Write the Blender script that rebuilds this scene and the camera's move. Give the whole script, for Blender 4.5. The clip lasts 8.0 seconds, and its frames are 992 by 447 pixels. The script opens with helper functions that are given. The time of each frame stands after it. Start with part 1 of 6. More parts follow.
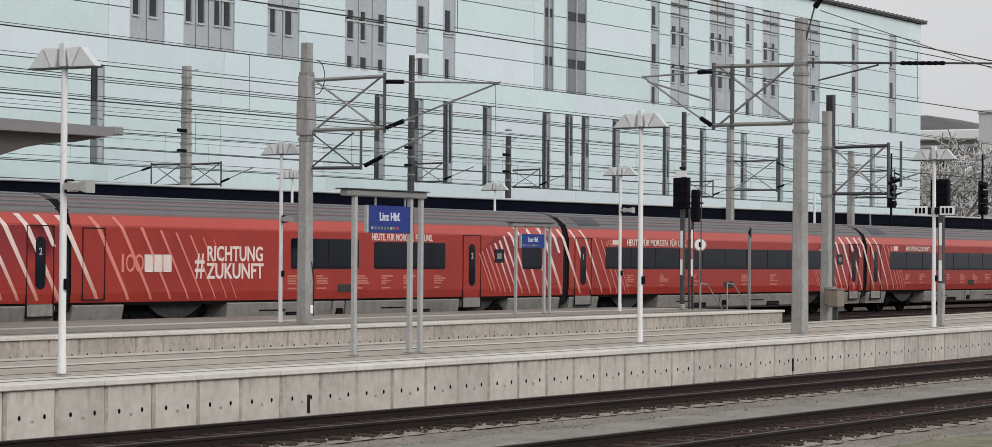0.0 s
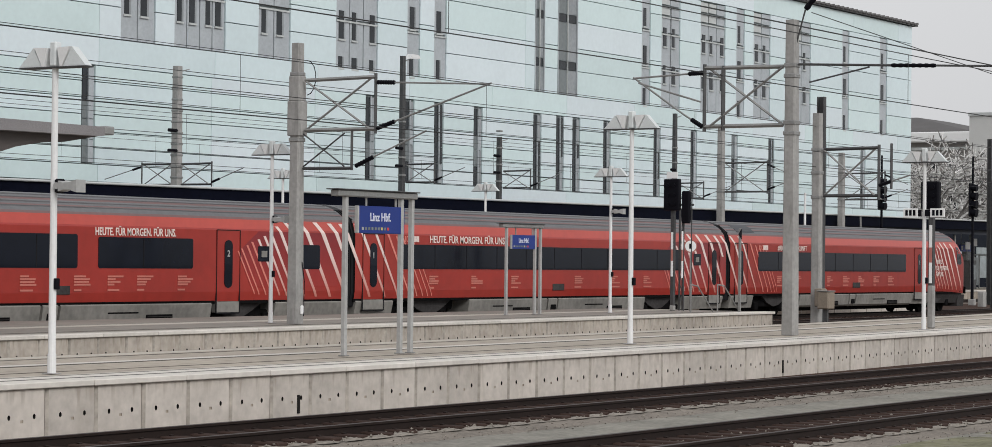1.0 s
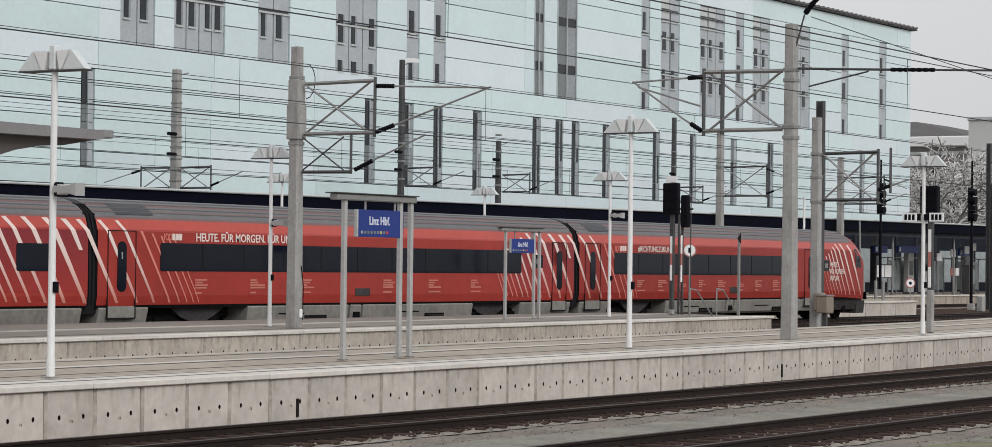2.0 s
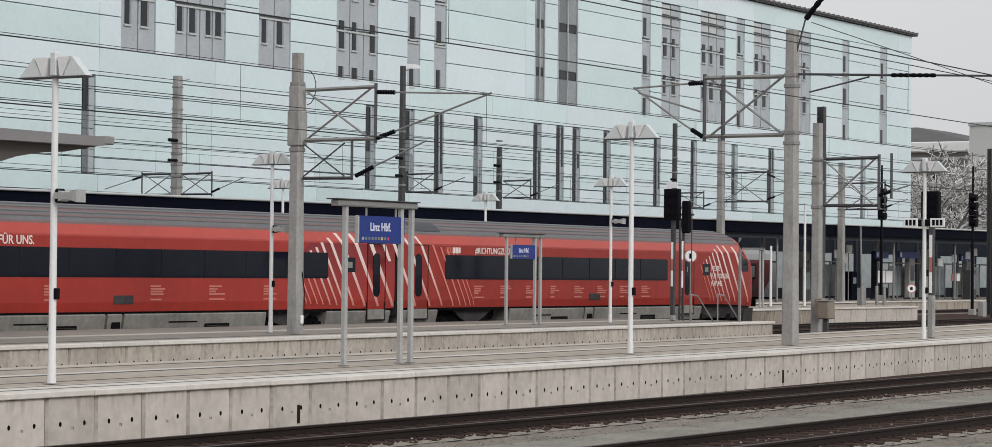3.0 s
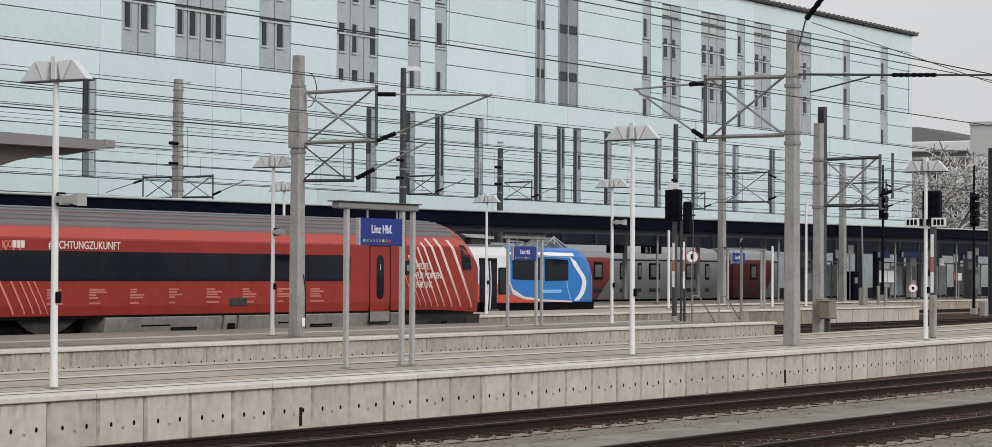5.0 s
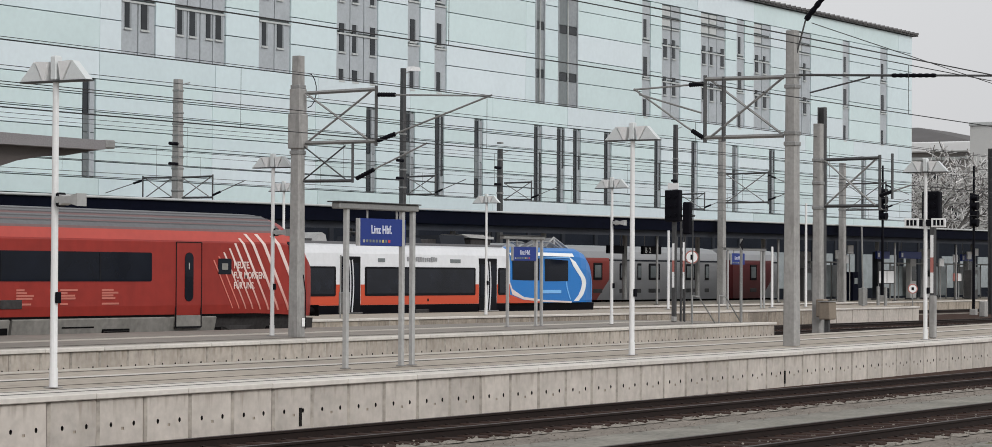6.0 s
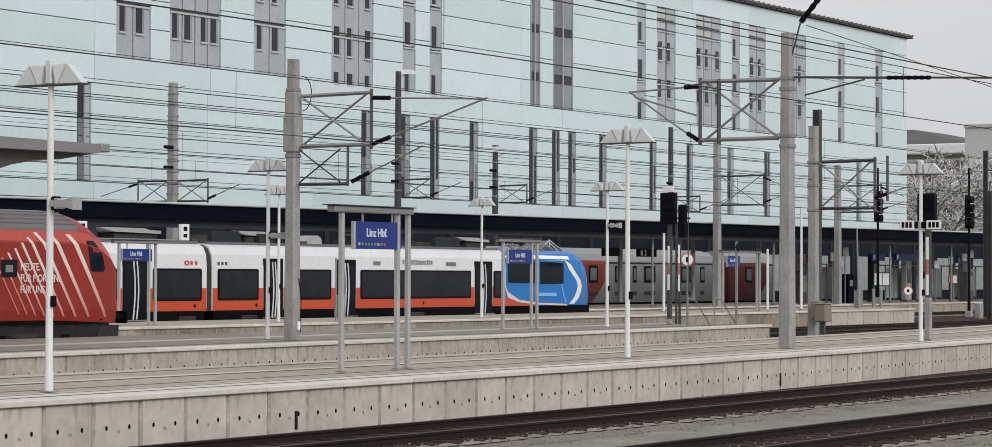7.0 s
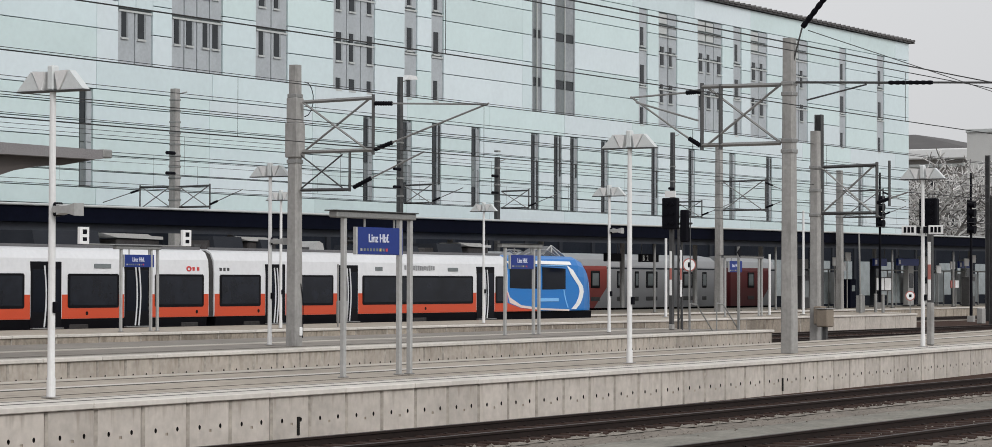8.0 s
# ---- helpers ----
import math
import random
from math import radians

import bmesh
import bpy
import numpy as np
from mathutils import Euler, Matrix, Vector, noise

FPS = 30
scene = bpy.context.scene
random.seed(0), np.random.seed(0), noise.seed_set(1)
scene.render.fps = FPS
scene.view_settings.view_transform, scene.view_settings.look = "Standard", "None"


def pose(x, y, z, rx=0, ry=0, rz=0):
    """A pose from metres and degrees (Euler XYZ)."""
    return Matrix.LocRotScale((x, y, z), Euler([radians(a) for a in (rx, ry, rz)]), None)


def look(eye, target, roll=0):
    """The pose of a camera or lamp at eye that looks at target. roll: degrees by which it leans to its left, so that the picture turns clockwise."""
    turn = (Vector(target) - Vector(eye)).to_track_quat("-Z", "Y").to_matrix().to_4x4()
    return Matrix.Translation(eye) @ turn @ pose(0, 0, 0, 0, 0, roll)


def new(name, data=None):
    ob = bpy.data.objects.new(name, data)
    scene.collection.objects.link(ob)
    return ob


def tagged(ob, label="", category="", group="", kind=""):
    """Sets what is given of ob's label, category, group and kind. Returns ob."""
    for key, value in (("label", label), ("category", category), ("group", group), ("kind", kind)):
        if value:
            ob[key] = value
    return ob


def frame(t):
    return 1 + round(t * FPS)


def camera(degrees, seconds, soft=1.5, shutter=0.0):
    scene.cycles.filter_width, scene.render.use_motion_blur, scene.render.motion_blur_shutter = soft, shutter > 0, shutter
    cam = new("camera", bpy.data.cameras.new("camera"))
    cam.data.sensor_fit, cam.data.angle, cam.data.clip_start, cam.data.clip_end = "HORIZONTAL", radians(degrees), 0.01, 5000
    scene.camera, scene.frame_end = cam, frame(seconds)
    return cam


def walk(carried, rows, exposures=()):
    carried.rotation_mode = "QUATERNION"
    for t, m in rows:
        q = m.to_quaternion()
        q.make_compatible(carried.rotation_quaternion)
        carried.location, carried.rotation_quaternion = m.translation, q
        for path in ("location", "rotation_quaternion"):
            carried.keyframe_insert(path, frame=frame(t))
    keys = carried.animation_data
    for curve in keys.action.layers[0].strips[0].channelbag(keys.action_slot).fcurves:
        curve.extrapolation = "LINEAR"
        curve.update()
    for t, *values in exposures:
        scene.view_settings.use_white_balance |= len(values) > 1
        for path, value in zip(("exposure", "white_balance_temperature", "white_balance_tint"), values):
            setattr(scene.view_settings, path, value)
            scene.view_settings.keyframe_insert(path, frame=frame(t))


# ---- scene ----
# World: x runs along the tracks, y across them away from the camera, z up from the rail heads.
EYE = Vector((0.0, 0.0, 2.208))
PLATFORM = 0.55


def aim(turn, tilt, lean):
    """The camera's pose: degrees from the tracks' direction, above the level, and of lean."""
    a, b = radians(turn), radians(tilt)
    way = Vector((math.cos(b) * math.cos(a), math.cos(b) * math.sin(a), math.sin(b)))
    return look(EYE, EYE + way * 10, lean)


cam = camera(22.474, 8.0, soft=0.65)
walk(cam, [
    (0.0, aim(31.9562, 0.8527, 0.4142)),
    (0.5, aim(31.8803, 0.8350, 0.4992)),
    (1.0, aim(31.7410, 0.8754, 0.5817)),
    (1.5, aim(31.7052, 0.9206, 0.6516)),
    (3.0, aim(31.7451, 1.1007, 0.5793)),
    (3.5, aim(31.7599, 1.1418, 0.5462)),
    (4.0, aim(31.7431, 1.1644, 0.5179)),
    (4.5, aim(31.7728, 1.1345, 0.3133)),
    (6.0, aim(31.7685, 1.1472, 0.3283)),
    (6.5, aim(31.7187, 1.1497, 0.3019)),
    (7.0, aim(31.6625, 1.2138, 0.2168)),
    (7.5, aim(31.6822, 1.2825, 0.1934)),
    (8.0, aim(31.7079, 1.3388, 0.1487)),
])

# ---- light: overcast, bright and even ----
world = bpy.data.worlds.new("overcast_sky")
scene.world = world
world.use_nodes = True
wn, wl = world.node_tree.nodes, world.node_tree.links
sky = wn.new("ShaderNodeTexSky")
sky.sky_type, sky.sun_disc = "NISHITA", False
sky.sun_elevation, sky.sun_rotation = radians(36), radians(202)
sky.air_density, sky.dust_density, sky.ozone_density = 1.0, 4.0, 1.0
grey = wn.new("ShaderNodeHueSaturation")
grey.inputs["Saturation"].default_value = 0.10
wl.new(sky.outputs[0], grey.inputs["Color"])
cloud_co, cloud = wn.new("ShaderNodeTexCoord"), wn.new("ShaderNodeTexNoise")
cloud.inputs["Scale"].default_value, cloud.inputs["Detail"].default_value = 2.5, 4
wl.new(cloud_co.outputs["Generated"], cloud.inputs["Vector"])
cloud_ramp = wn.new("ShaderNodeMapRange")
cloud_ramp.inputs["To Min"].default_value, cloud_ramp.inputs["To Max"].default_value = 0.9, 1.1
wl.new(cloud.outputs["Fac"], cloud_ramp.inputs["Value"])
cover = wn.new("ShaderNodeMix")
cover.data_type, cover.blend_type = "RGBA", "MULTIPLY"
cover.inputs["Factor"].default_value = 1.0
layer = wn.new("ShaderNodeMix")
layer.data_type = "RGBA"
layer.inputs["Factor"].default_value = 0.75
layer.inputs["B"].default_value = (5.9, 5.95, 6.1, 1)
wl.new(grey.outputs[0], layer.inputs["A"])
wl.new(layer.outputs["Result"], cover.inputs["A"])
wl.new(cloud_ramp.outputs[0], cover.inputs["B"])
wl.new(cover.outputs["Result"], wn["Background"].inputs["Color"])
wn["Background"].inputs["Strength"].default_value = 0.12
sun = new("sun", bpy.data.lights.new("sun", "SUN"))
sun.data.energy, sun.data.angle, sun.data.color = 1.2, radians(25), (1.0, 0.985, 0.96)
sun.matrix_world = look((0, -40, 45), (25, 20, 0))
scene.view_settings.exposure = 0.12


# ---- materials ----
def mat(name, col, rough=0.6, metal=0.0, var=0.15, scale=1.5, fine=30.0, bump=0.0, streak=0.0, each=0.0, coat=0.0, spec=0.5, fade=None, stain=None, drip=None):
    """A surface with a broad and a fine variation; streak: rain marks that run down it; each: difference from piece to piece."""
    m = bpy.data.materials.new(name)
    m.use_nodes = True
    n, l = m.node_tree.nodes, m.node_tree.links
    b = n["Principled BSDF"]
    co = n.new("ShaderNodeTexCoord")
    big, small = n.new("ShaderNodeTexNoise"), n.new("ShaderNodeTexNoise")
    big.inputs["Scale"].default_value, small.inputs["Scale"].default_value = scale, fine
    big.inputs["Detail"].default_value, small.inputs["Detail"].default_value = 5, 3
    shift = n.new("ShaderNodeVectorMath")
    info = n.new("ShaderNodeObjectInfo")
    spread = n.new("ShaderNodeVectorMath")
    spread.operation = "SCALE"
    spread.inputs[0].default_value = (37, 23, 11)
    l.new(info.outputs["Random"], spread.inputs["Scale"])
    l.new(co.outputs["Object"], shift.inputs[0])
    l.new(spread.outputs[0], shift.inputs[1])
    l.new(shift.outputs[0], big.inputs["Vector"])
    l.new(shift.outputs[0], small.inputs["Vector"])
    total = n.new("ShaderNodeMath")
    total.operation = "ADD"
    l.new(big.outputs["Fac"], total.inputs[0])
    l.new(small.outputs["Fac"], total.inputs[1])
    last = total.outputs[0]
    if streak:
        st, sm = n.new("ShaderNodeTexNoise"), n.new("ShaderNodeMapping")
        sm.inputs["Scale"].default_value = (4.5, 4.5, 0.45)
        st.inputs["Scale"].default_value, st.inputs["Detail"].default_value = 1.0, 4
        l.new(shift.outputs[0], sm.inputs["Vector"])
        l.new(sm.outputs[0], st.inputs["Vector"])
        mul = n.new("ShaderNodeMath")
        mul.operation, mul.inputs[1].default_value, mul.inputs[2].default_value = "MULTIPLY_ADD", streak * 2, -streak
        l.new(st.outputs["Fac"], mul.inputs[0])
        add = n.new("ShaderNodeMath")
        add.operation = "ADD"
        l.new(last, add.inputs[0])
        l.new(mul.outputs[0], add.inputs[1])
        last = add.outputs[0]
    if each:
        em, ea = n.new("ShaderNodeMath"), n.new("ShaderNodeMath")
        em.operation, em.inputs[1].default_value, em.inputs[2].default_value = "MULTIPLY_ADD", each * 2, -each
        l.new(info.outputs["Random"], em.inputs[0])
        ea.operation = "ADD"
        l.new(last, ea.inputs[0])
        l.new(em.outputs[0], ea.inputs[1])
        last = ea.outputs[0]
    rng = n.new("ShaderNodeMapRange")
    rng.inputs["From Min"].default_value, rng.inputs["From Max"].default_value = 0.55, 1.45
    rng.inputs["To Min"].default_value, rng.inputs["To Max"].default_value = 1 - var, 1 + var
    l.new(last, rng.inputs["Value"])
    mix = n.new("ShaderNodeMix")
    mix.data_type, mix.blend_type = "RGBA", "MULTIPLY"
    mix.inputs["Factor"].default_value = 1
    mix.inputs["A"].default_value = (*col, 1)
    l.new(rng.outputs[0], mix.inputs["B"])
    l.new(mix.outputs["Result"], b.inputs["Base Color"])
    b.inputs["Roughness"].default_value, b.inputs["Metallic"].default_value = rough, metal
    b.inputs["Coat Weight"].default_value, b.inputs["Specular IOR Level"].default_value = coat, spec
    if fade:
        # paint that passes into a second colour between two heights
        sep, rise, blend = n.new("ShaderNodeSeparateXYZ"), n.new("ShaderNodeMapRange"), n.new("ShaderNodeMix")
        l.new(co.outputs["Object"], sep.inputs[0])
        rise.inputs["From Min"].default_value, rise.inputs["From Max"].default_value = fade[0], fade[1]
        l.new(sep.outputs["Z"], rise.inputs["Value"])
        blend.data_type = "RGBA"
        blend.inputs["A"].default_value, blend.inputs["B"].default_value = (*fade[2], 1), (*col, 1)
        l.new(rise.outputs[0], blend.inputs["Factor"])
        l.new(blend.outputs["Result"], mix.inputs["A"])
    if stain:
        # rust and water runs: narrow, uneven, stretched downwards
        run, rmap, edge, over = n.new("ShaderNodeTexNoise"), n.new("ShaderNodeMapping"), n.new("ShaderNodeMapRange"), n.new("ShaderNodeMix")
        rmap.inputs["Scale"].default_value = (3.2, 3.2, 0.9)
        run.inputs["Scale"].default_value, run.inputs["Detail"].default_value, run.inputs["Distortion"].default_value = 1.3, 6, 0.6
        l.new(shift.outputs[0], rmap.inputs["Vector"])
        l.new(rmap.outputs[0], run.inputs["Vector"])
        edge.inputs["From Min"].default_value, edge.inputs["From Max"].default_value = 0.52, 0.72
        edge.inputs["To Max"].default_value = stain[1]
        l.new(run.outputs["Fac"], edge.inputs["Value"])
        over.data_type = "RGBA"
        l.new(edge.outputs[0], over.inputs["Factor"])
        l.new(mix.outputs["Result"], over.inputs["A"])
        over.inputs["B"].default_value = (*stain[0], 1)
        l.new(over.outputs["Result"], b.inputs["Base Color"])
    if drip:
        # dirty water marks that hang from the top edge, each of its own length
        lines, lmap, part_z = n.new("ShaderNodeTexNoise"), n.new("ShaderNodeMapping"), n.new("ShaderNodeSeparateXYZ")
        lmap.inputs["Scale"].default_value = (7.0, 0.0, 0.35)
        lines.inputs["Scale"].default_value, lines.inputs["Detail"].default_value = 1.0, 3
        l.new(shift.outputs[0], lmap.inputs["Vector"])
        l.new(lmap.outputs[0], lines.inputs["Vector"])
        l.new(co.outputs["Object"], part_z.inputs[0])
        reach, cut, laid = n.new("ShaderNodeMath"), n.new("ShaderNodeMapRange"), n.new("ShaderNodeMix")
        reach.operation, reach.inputs[1].default_value = "MULTIPLY_ADD", 0.75
        l.new(part_z.outputs["Z"], reach.inputs[0])
        l.new(lines.outputs["Fac"], reach.inputs[2])
        cut.inputs["From Min"].default_value, cut.inputs["From Max"].default_value = 0.44, 0.60
        cut.inputs["To Max"].default_value = drip[1]
        l.new(reach.outputs[0], cut.inputs["Value"])
        laid.data_type = "RGBA"
        l.new(cut.outputs[0], laid.inputs["Factor"])
        l.new(b.inputs["Base Color"].links[0].from_socket, laid.inputs["A"])
        laid.inputs["B"].default_value = (*drip[0], 1)
        l.new(laid.outputs["Result"], b.inputs["Base Color"])
    if bump:
        bp = n.new("ShaderNodeBump")
        bp.inputs["Strength"].default_value, bp.inputs["Distance"].default_value = bump, 0.01
        l.new(small.outputs["Fac"], bp.inputs["Height"])
        l.new(bp.outputs[0], b.inputs["Normal"])
    return m


BALLAST = mat("ballast_gravel", (0.215, 0.203, 0.175), 0.95, var=0.5, scale=0.8, fine=11, bump=1.0)
RUSTY_BALLAST = mat("rusty_ballast", (0.060, 0.037, 0.0295), 0.95, var=0.45, scale=1.0, fine=16, bump=1.0, spec=0.1)
STONE = mat("ballast_stone", (0.225, 0.20, 0.172), 0.9, var=0.5, scale=4.0, fine=22, bump=0.8)
MOSS = mat("mossy_earth", (0.155, 0.15, 0.085), 0.95, var=0.6, scale=1.4, fine=14, bump=1.0, stain=((0.24, 0.215, 0.175), 0.8))
RAIL = mat("rusty_rail", (0.018, 0.0105, 0.0085), 0.65, 0.2, var=0.35, scale=2, fine=25, spec=0.3)
RAIL_TOP = mat("worn_rail_head", (0.045, 0.033, 0.029), 0.55, 0.3, var=0.3, scale=2, fine=25)
SLEEPER = mat("brown_sleeper", (0.048, 0.031, 0.026), 0.9, var=0.3, scale=3, fine=20, each=0.15, bump=0.5, spec=0.12)
CONCRETE = mat("platform_concrete", (0.49, 0.448, 0.405), 0.85, var=0.22, scale=1.6, fine=7, streak=0.1, each=0.2, bump=0.25, stain=((0.36, 0.32, 0.275), 0.4), drip=((0.27, 0.225, 0.185), 0.55))
COPING = mat("coping_concrete", (0.60, 0.565, 0.52), 0.8, var=0.14, scale=1.0, fine=8, each=0.22, bump=0.15)
PAVING = mat("platform_paving", (0.37, 0.322, 0.268), 0.85, var=0.25, scale=0.6, fine=5, bump=0.15, stain=((0.19, 0.17, 0.145), 0.6))
OLD_WALL = mat("old_brown_concrete", (0.30, 0.26, 0.215), 0.9, var=0.35, scale=0.8, fine=12, streak=0.4, each=0.3, bump=0.4, stain=((0.10, 0.075, 0.055), 0.7))
PAVING_GREY = mat("grey_paving", (0.235, 0.21, 0.185), 0.85, var=0.25, scale=0.6, fine=5, bump=0.15, stain=((0.17, 0.155, 0.135), 0.6))
SEAM = mat("dirty_paving_joint", (0.075, 0.066, 0.057), 0.9, var=0.3)
# Darkened concrete that paints the soft shadow beside each wall joint.
JOINT_SHADE = mat("shaded_wall_joint", (0.40, 0.365, 0.325), 0.9, var=0.5, scale=2.0, fine=9)
CONCRETE_AGED = mat("aged_platform_concrete", (0.41, 0.365, 0.32), 0.85, var=0.25, scale=1.6, fine=7, streak=0.1, each=0.2, bump=0.25, stain=((0.27, 0.225, 0.18), 0.5), drip=((0.20, 0.165, 0.13), 0.6))
STRIP = mat("pale_guide_strip", (0.44, 0.405, 0.355), 0.8, var=0.2, scale=0.8, fine=6)
HOLE = mat("drain_dark", (0.02, 0.019, 0.018), 0.95, var=0.3, spec=0.05)
MAST = mat("mast_concrete", (0.31, 0.303, 0.293), 0.85, var=0.22, scale=1.5, fine=10, streak=0.4, bump=0.3, stain=((0.16, 0.155, 0.15), 0.6))
STEEL = mat("galvanised_steel", (0.27, 0.27, 0.265), 0.55, 0.4, var=0.25, scale=2.5, fine=25)
DARK_STEEL = mat("weathered_steel", (0.07, 0.07, 0.072), 0.6, 0.35, var=0.35, scale=3, fine=20)
WHITE_PAINT = mat("white_paint", (0.72, 0.72, 0.72), 0.45, var=0.08, scale=1.5, fine=20, streak=0.2)
BLACK = mat("black_plastic", (0.006, 0.006, 0.009), 0.5, var=0.3, spec=0.06)
WIRE = mat("wire", (0.030, 0.030, 0.032), 0.6, 0.3, var=0.2)
SIGN_BLUE = mat("sign_blue", (0.014, 0.035, 0.20), 0.4, var=0.1, spec=0.3)
SIGN_WHITE = mat("sign_white", (0.8, 0.8, 0.8), 0.5, var=0.05)
NAME_WHITE = mat("faded_name_lettering", (0.60, 0.62, 0.74), 0.5, var=0.08)
SIGN_RED = mat("sign_red", (0.55, 0.05, 0.05), 0.5, var=0.1)
SIGN_YELLOW = mat("sign_yellow", (0.5, 0.42, 0.15), 0.5, var=0.1)
FACADE = mat("aqua_enamelled_glass", (0.618, 0.722, 0.748), 0.25, var=0.06, scale=0.25, fine=3.0, each=0.3)
FACADE_GREEN = mat("green_enamelled_glass", (0.60, 0.72, 0.726), 0.25, var=0.06, scale=0.25, fine=3.0, each=0.3)
FACADE_PALE = mat("pale_enamelled_glass", (0.655, 0.736, 0.77), 0.25, var=0.06, scale=0.25, fine=3.0, each=0.3)
JOINT = mat("facade_joint", (0.15, 0.17, 0.17), 0.7, var=0.2)
FRAME = mat("aluminium_window_frame", (0.41, 0.44, 0.465), 0.5, 0.1, var=0.15, scale=0.8, fine=6)
PANE = mat("window_glass", (0.02, 0.024, 0.028), 0.10, var=0.4, scale=0.4, fine=2, spec=0.35)
SPANDREL = mat("dark_spandrel_glass", (0.16, 0.18, 0.185), 0.2, var=0.2, scale=0.4, fine=4, spec=0.4)
NAVY = mat("navy_canopy_fascia", (0.0042, 0.0052, 0.0115), 0.6, var=0.3, scale=0.5, fine=6, spec=0.02)
SLATE = mat("slate_grey_board", (0.05, 0.054, 0.064), 0.7, var=0.3, scale=0.6, spec=0.05)
GUTTER = mat("pale_gutter", (0.48, 0.50, 0.495), 0.5, var=0.12)
# Base colour lowered to hold the shade found under the canopy.
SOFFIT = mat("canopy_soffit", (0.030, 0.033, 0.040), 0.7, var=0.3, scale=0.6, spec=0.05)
# Near-black base: the shade behind the canopy is put into the wall colour.
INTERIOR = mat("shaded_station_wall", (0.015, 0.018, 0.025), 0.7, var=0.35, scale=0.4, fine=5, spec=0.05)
CANOPY_GREY = mat("grey_canopy_panel", (0.20, 0.19, 0.195), 0.6, var=0.3, scale=0.4)
# Shade under the grey shelter roof, put into the belly's colour.
SHADED_BELLY = mat("shaded_brown_metal", (0.085, 0.072, 0.068), 0.6, var=0.2, scale=0.5)
# Darker red than the other coaches, used on the driving trailer.
TRAIN_DEEP_RED = mat("deeper_red_train_paint", (0.265, 0.0255, 0.0185), 0.4, var=0.18, scale=0.4, fine=3, streak=0.3, spec=0.3)
TRAIN_RED = mat("red_train_paint", (0.305, 0.0265, 0.0185), 0.32, var=0.16, scale=0.35, fine=3, streak=0.25, spec=0.4)
TRAIN_WINE = mat("wine_red_train_paint", (0.205, 0.020, 0.025), 0.35, var=0.12, scale=0.4, fine=4, spec=0.4, fade=(1.2, 3.0, (0.32, 0.026, 0.020)))
# Body red made lighter: sky light on the upturned shoulder, put into the colour.
TRAIN_SKYLIT = mat("skylit_red_shoulder", (0.44, 0.06, 0.044), 0.3, var=0.12, scale=0.6, fine=4)
ROOF_GREY = mat("train_roof_grey", (0.125, 0.126, 0.133), 0.55, var=0.2, scale=0.6, fine=8)
SKIRT = mat("beige_grey_skirt", (0.205, 0.196, 0.18), 0.6, var=0.35, scale=0.8, fine=6, streak=0.3)
UNDER = mat("black_running_gear", (0.007, 0.0066, 0.007), 0.8, var=0.6, scale=2, fine=12, spec=0.03)
BELLOWS = mat("gangway_rubber", (0.014, 0.014, 0.016), 0.85, var=0.3, scale=3, spec=0.1)
TINT = mat("tinted_train_glass", (0.005, 0.007, 0.013), 0.10, var=0.4, scale=0.3, fine=1.5, spec=0.16)
LIVERY_WHITE = mat("livery_white", (0.72, 0.60, 0.56), 0.4, var=0.10, scale=1)
LIVERY_STRIPE = mat("white_to_pink_stripe", (0.74, 0.60, 0.56), 0.4, var=0.08, scale=1, fade=(1.0, 2.5, (0.52, 0.17, 0.13)))
ROOF_HATCH = mat("dark_roof_hatch", (0.035, 0.038, 0.046), 0.5, var=0.2)
LIVERY_PINK = mat("livery_pink", (0.62, 0.20, 0.16), 0.4, var=0.10, scale=1)
ROOF_RED = mat("dull_red_roof_line", (0.155, 0.09, 0.088), 0.55, var=0.15, scale=0.6, fine=8)
BOGIE_GREY = mat("dusty_bogie_grey", (0.045, 0.042, 0.042), 0.75, var=0.45, scale=1.5, fine=9, spec=0.12)
ALU = mat("bright_aluminium", (0.66, 0.69, 0.69), 0.35, 0.25, var=0.08)
LIGHT_STEEL = mat("pale_galvanised_steel", (0.40, 0.40, 0.395), 0.5, 0.2, var=0.18, scale=2, fine=15)
SIGN_PINK = mat("faded_red_rim", (0.42, 0.15, 0.13), 0.5, var=0.1)
# Wall window glass darkened so that canopy shade sits in its colour.
SHADED_GLASS = mat("shaded_wall_glass", (0.017, 0.02, 0.027), 0.4, var=0.4, scale=0.5, spec=0.12)
SHOULDER = mat("dusty_shoulder_gravel", (0.185, 0.16, 0.135), 0.95, var=0.5, scale=1.2, fine=13, bump=1.0)
LOCAL_PANE = mat("local_train_pane", (0.010, 0.012, 0.018), 0.14, var=0.6, scale=0.7, fine=2, spec=0.28)
# Darker copy of the coach red, standing in for shade on the far coach.
COACH_RED_SHADED = mat("shaded_coach_red", (0.10, 0.016, 0.018), 0.5, var=0.2, scale=0.5, streak=0.2)
LETTER = mat("small_lettering", (0.48, 0.15, 0.115), 0.5, var=0.08)
LOCAL_WHITE = mat("local_train_white", (0.66, 0.67, 0.69), 0.35, var=0.08, scale=0.5, fine=6, streak=0.15)
LOCAL_RED = mat("local_train_orange_red", (0.55, 0.062, 0.018), 0.35, var=0.10, scale=0.5)
LOCAL_BLUE = mat("local_train_blue", (0.008, 0.165, 0.50), 0.3, var=0.10, scale=0.5)
LOCAL_PALE_BLUE = mat("local_train_pale_blue", (0.20, 0.48, 0.85), 0.35, var=0.08)
LOCAL_DARK = mat("local_train_black", (0.006, 0.006, 0.008), 0.3, var=0.4, spec=0.08)
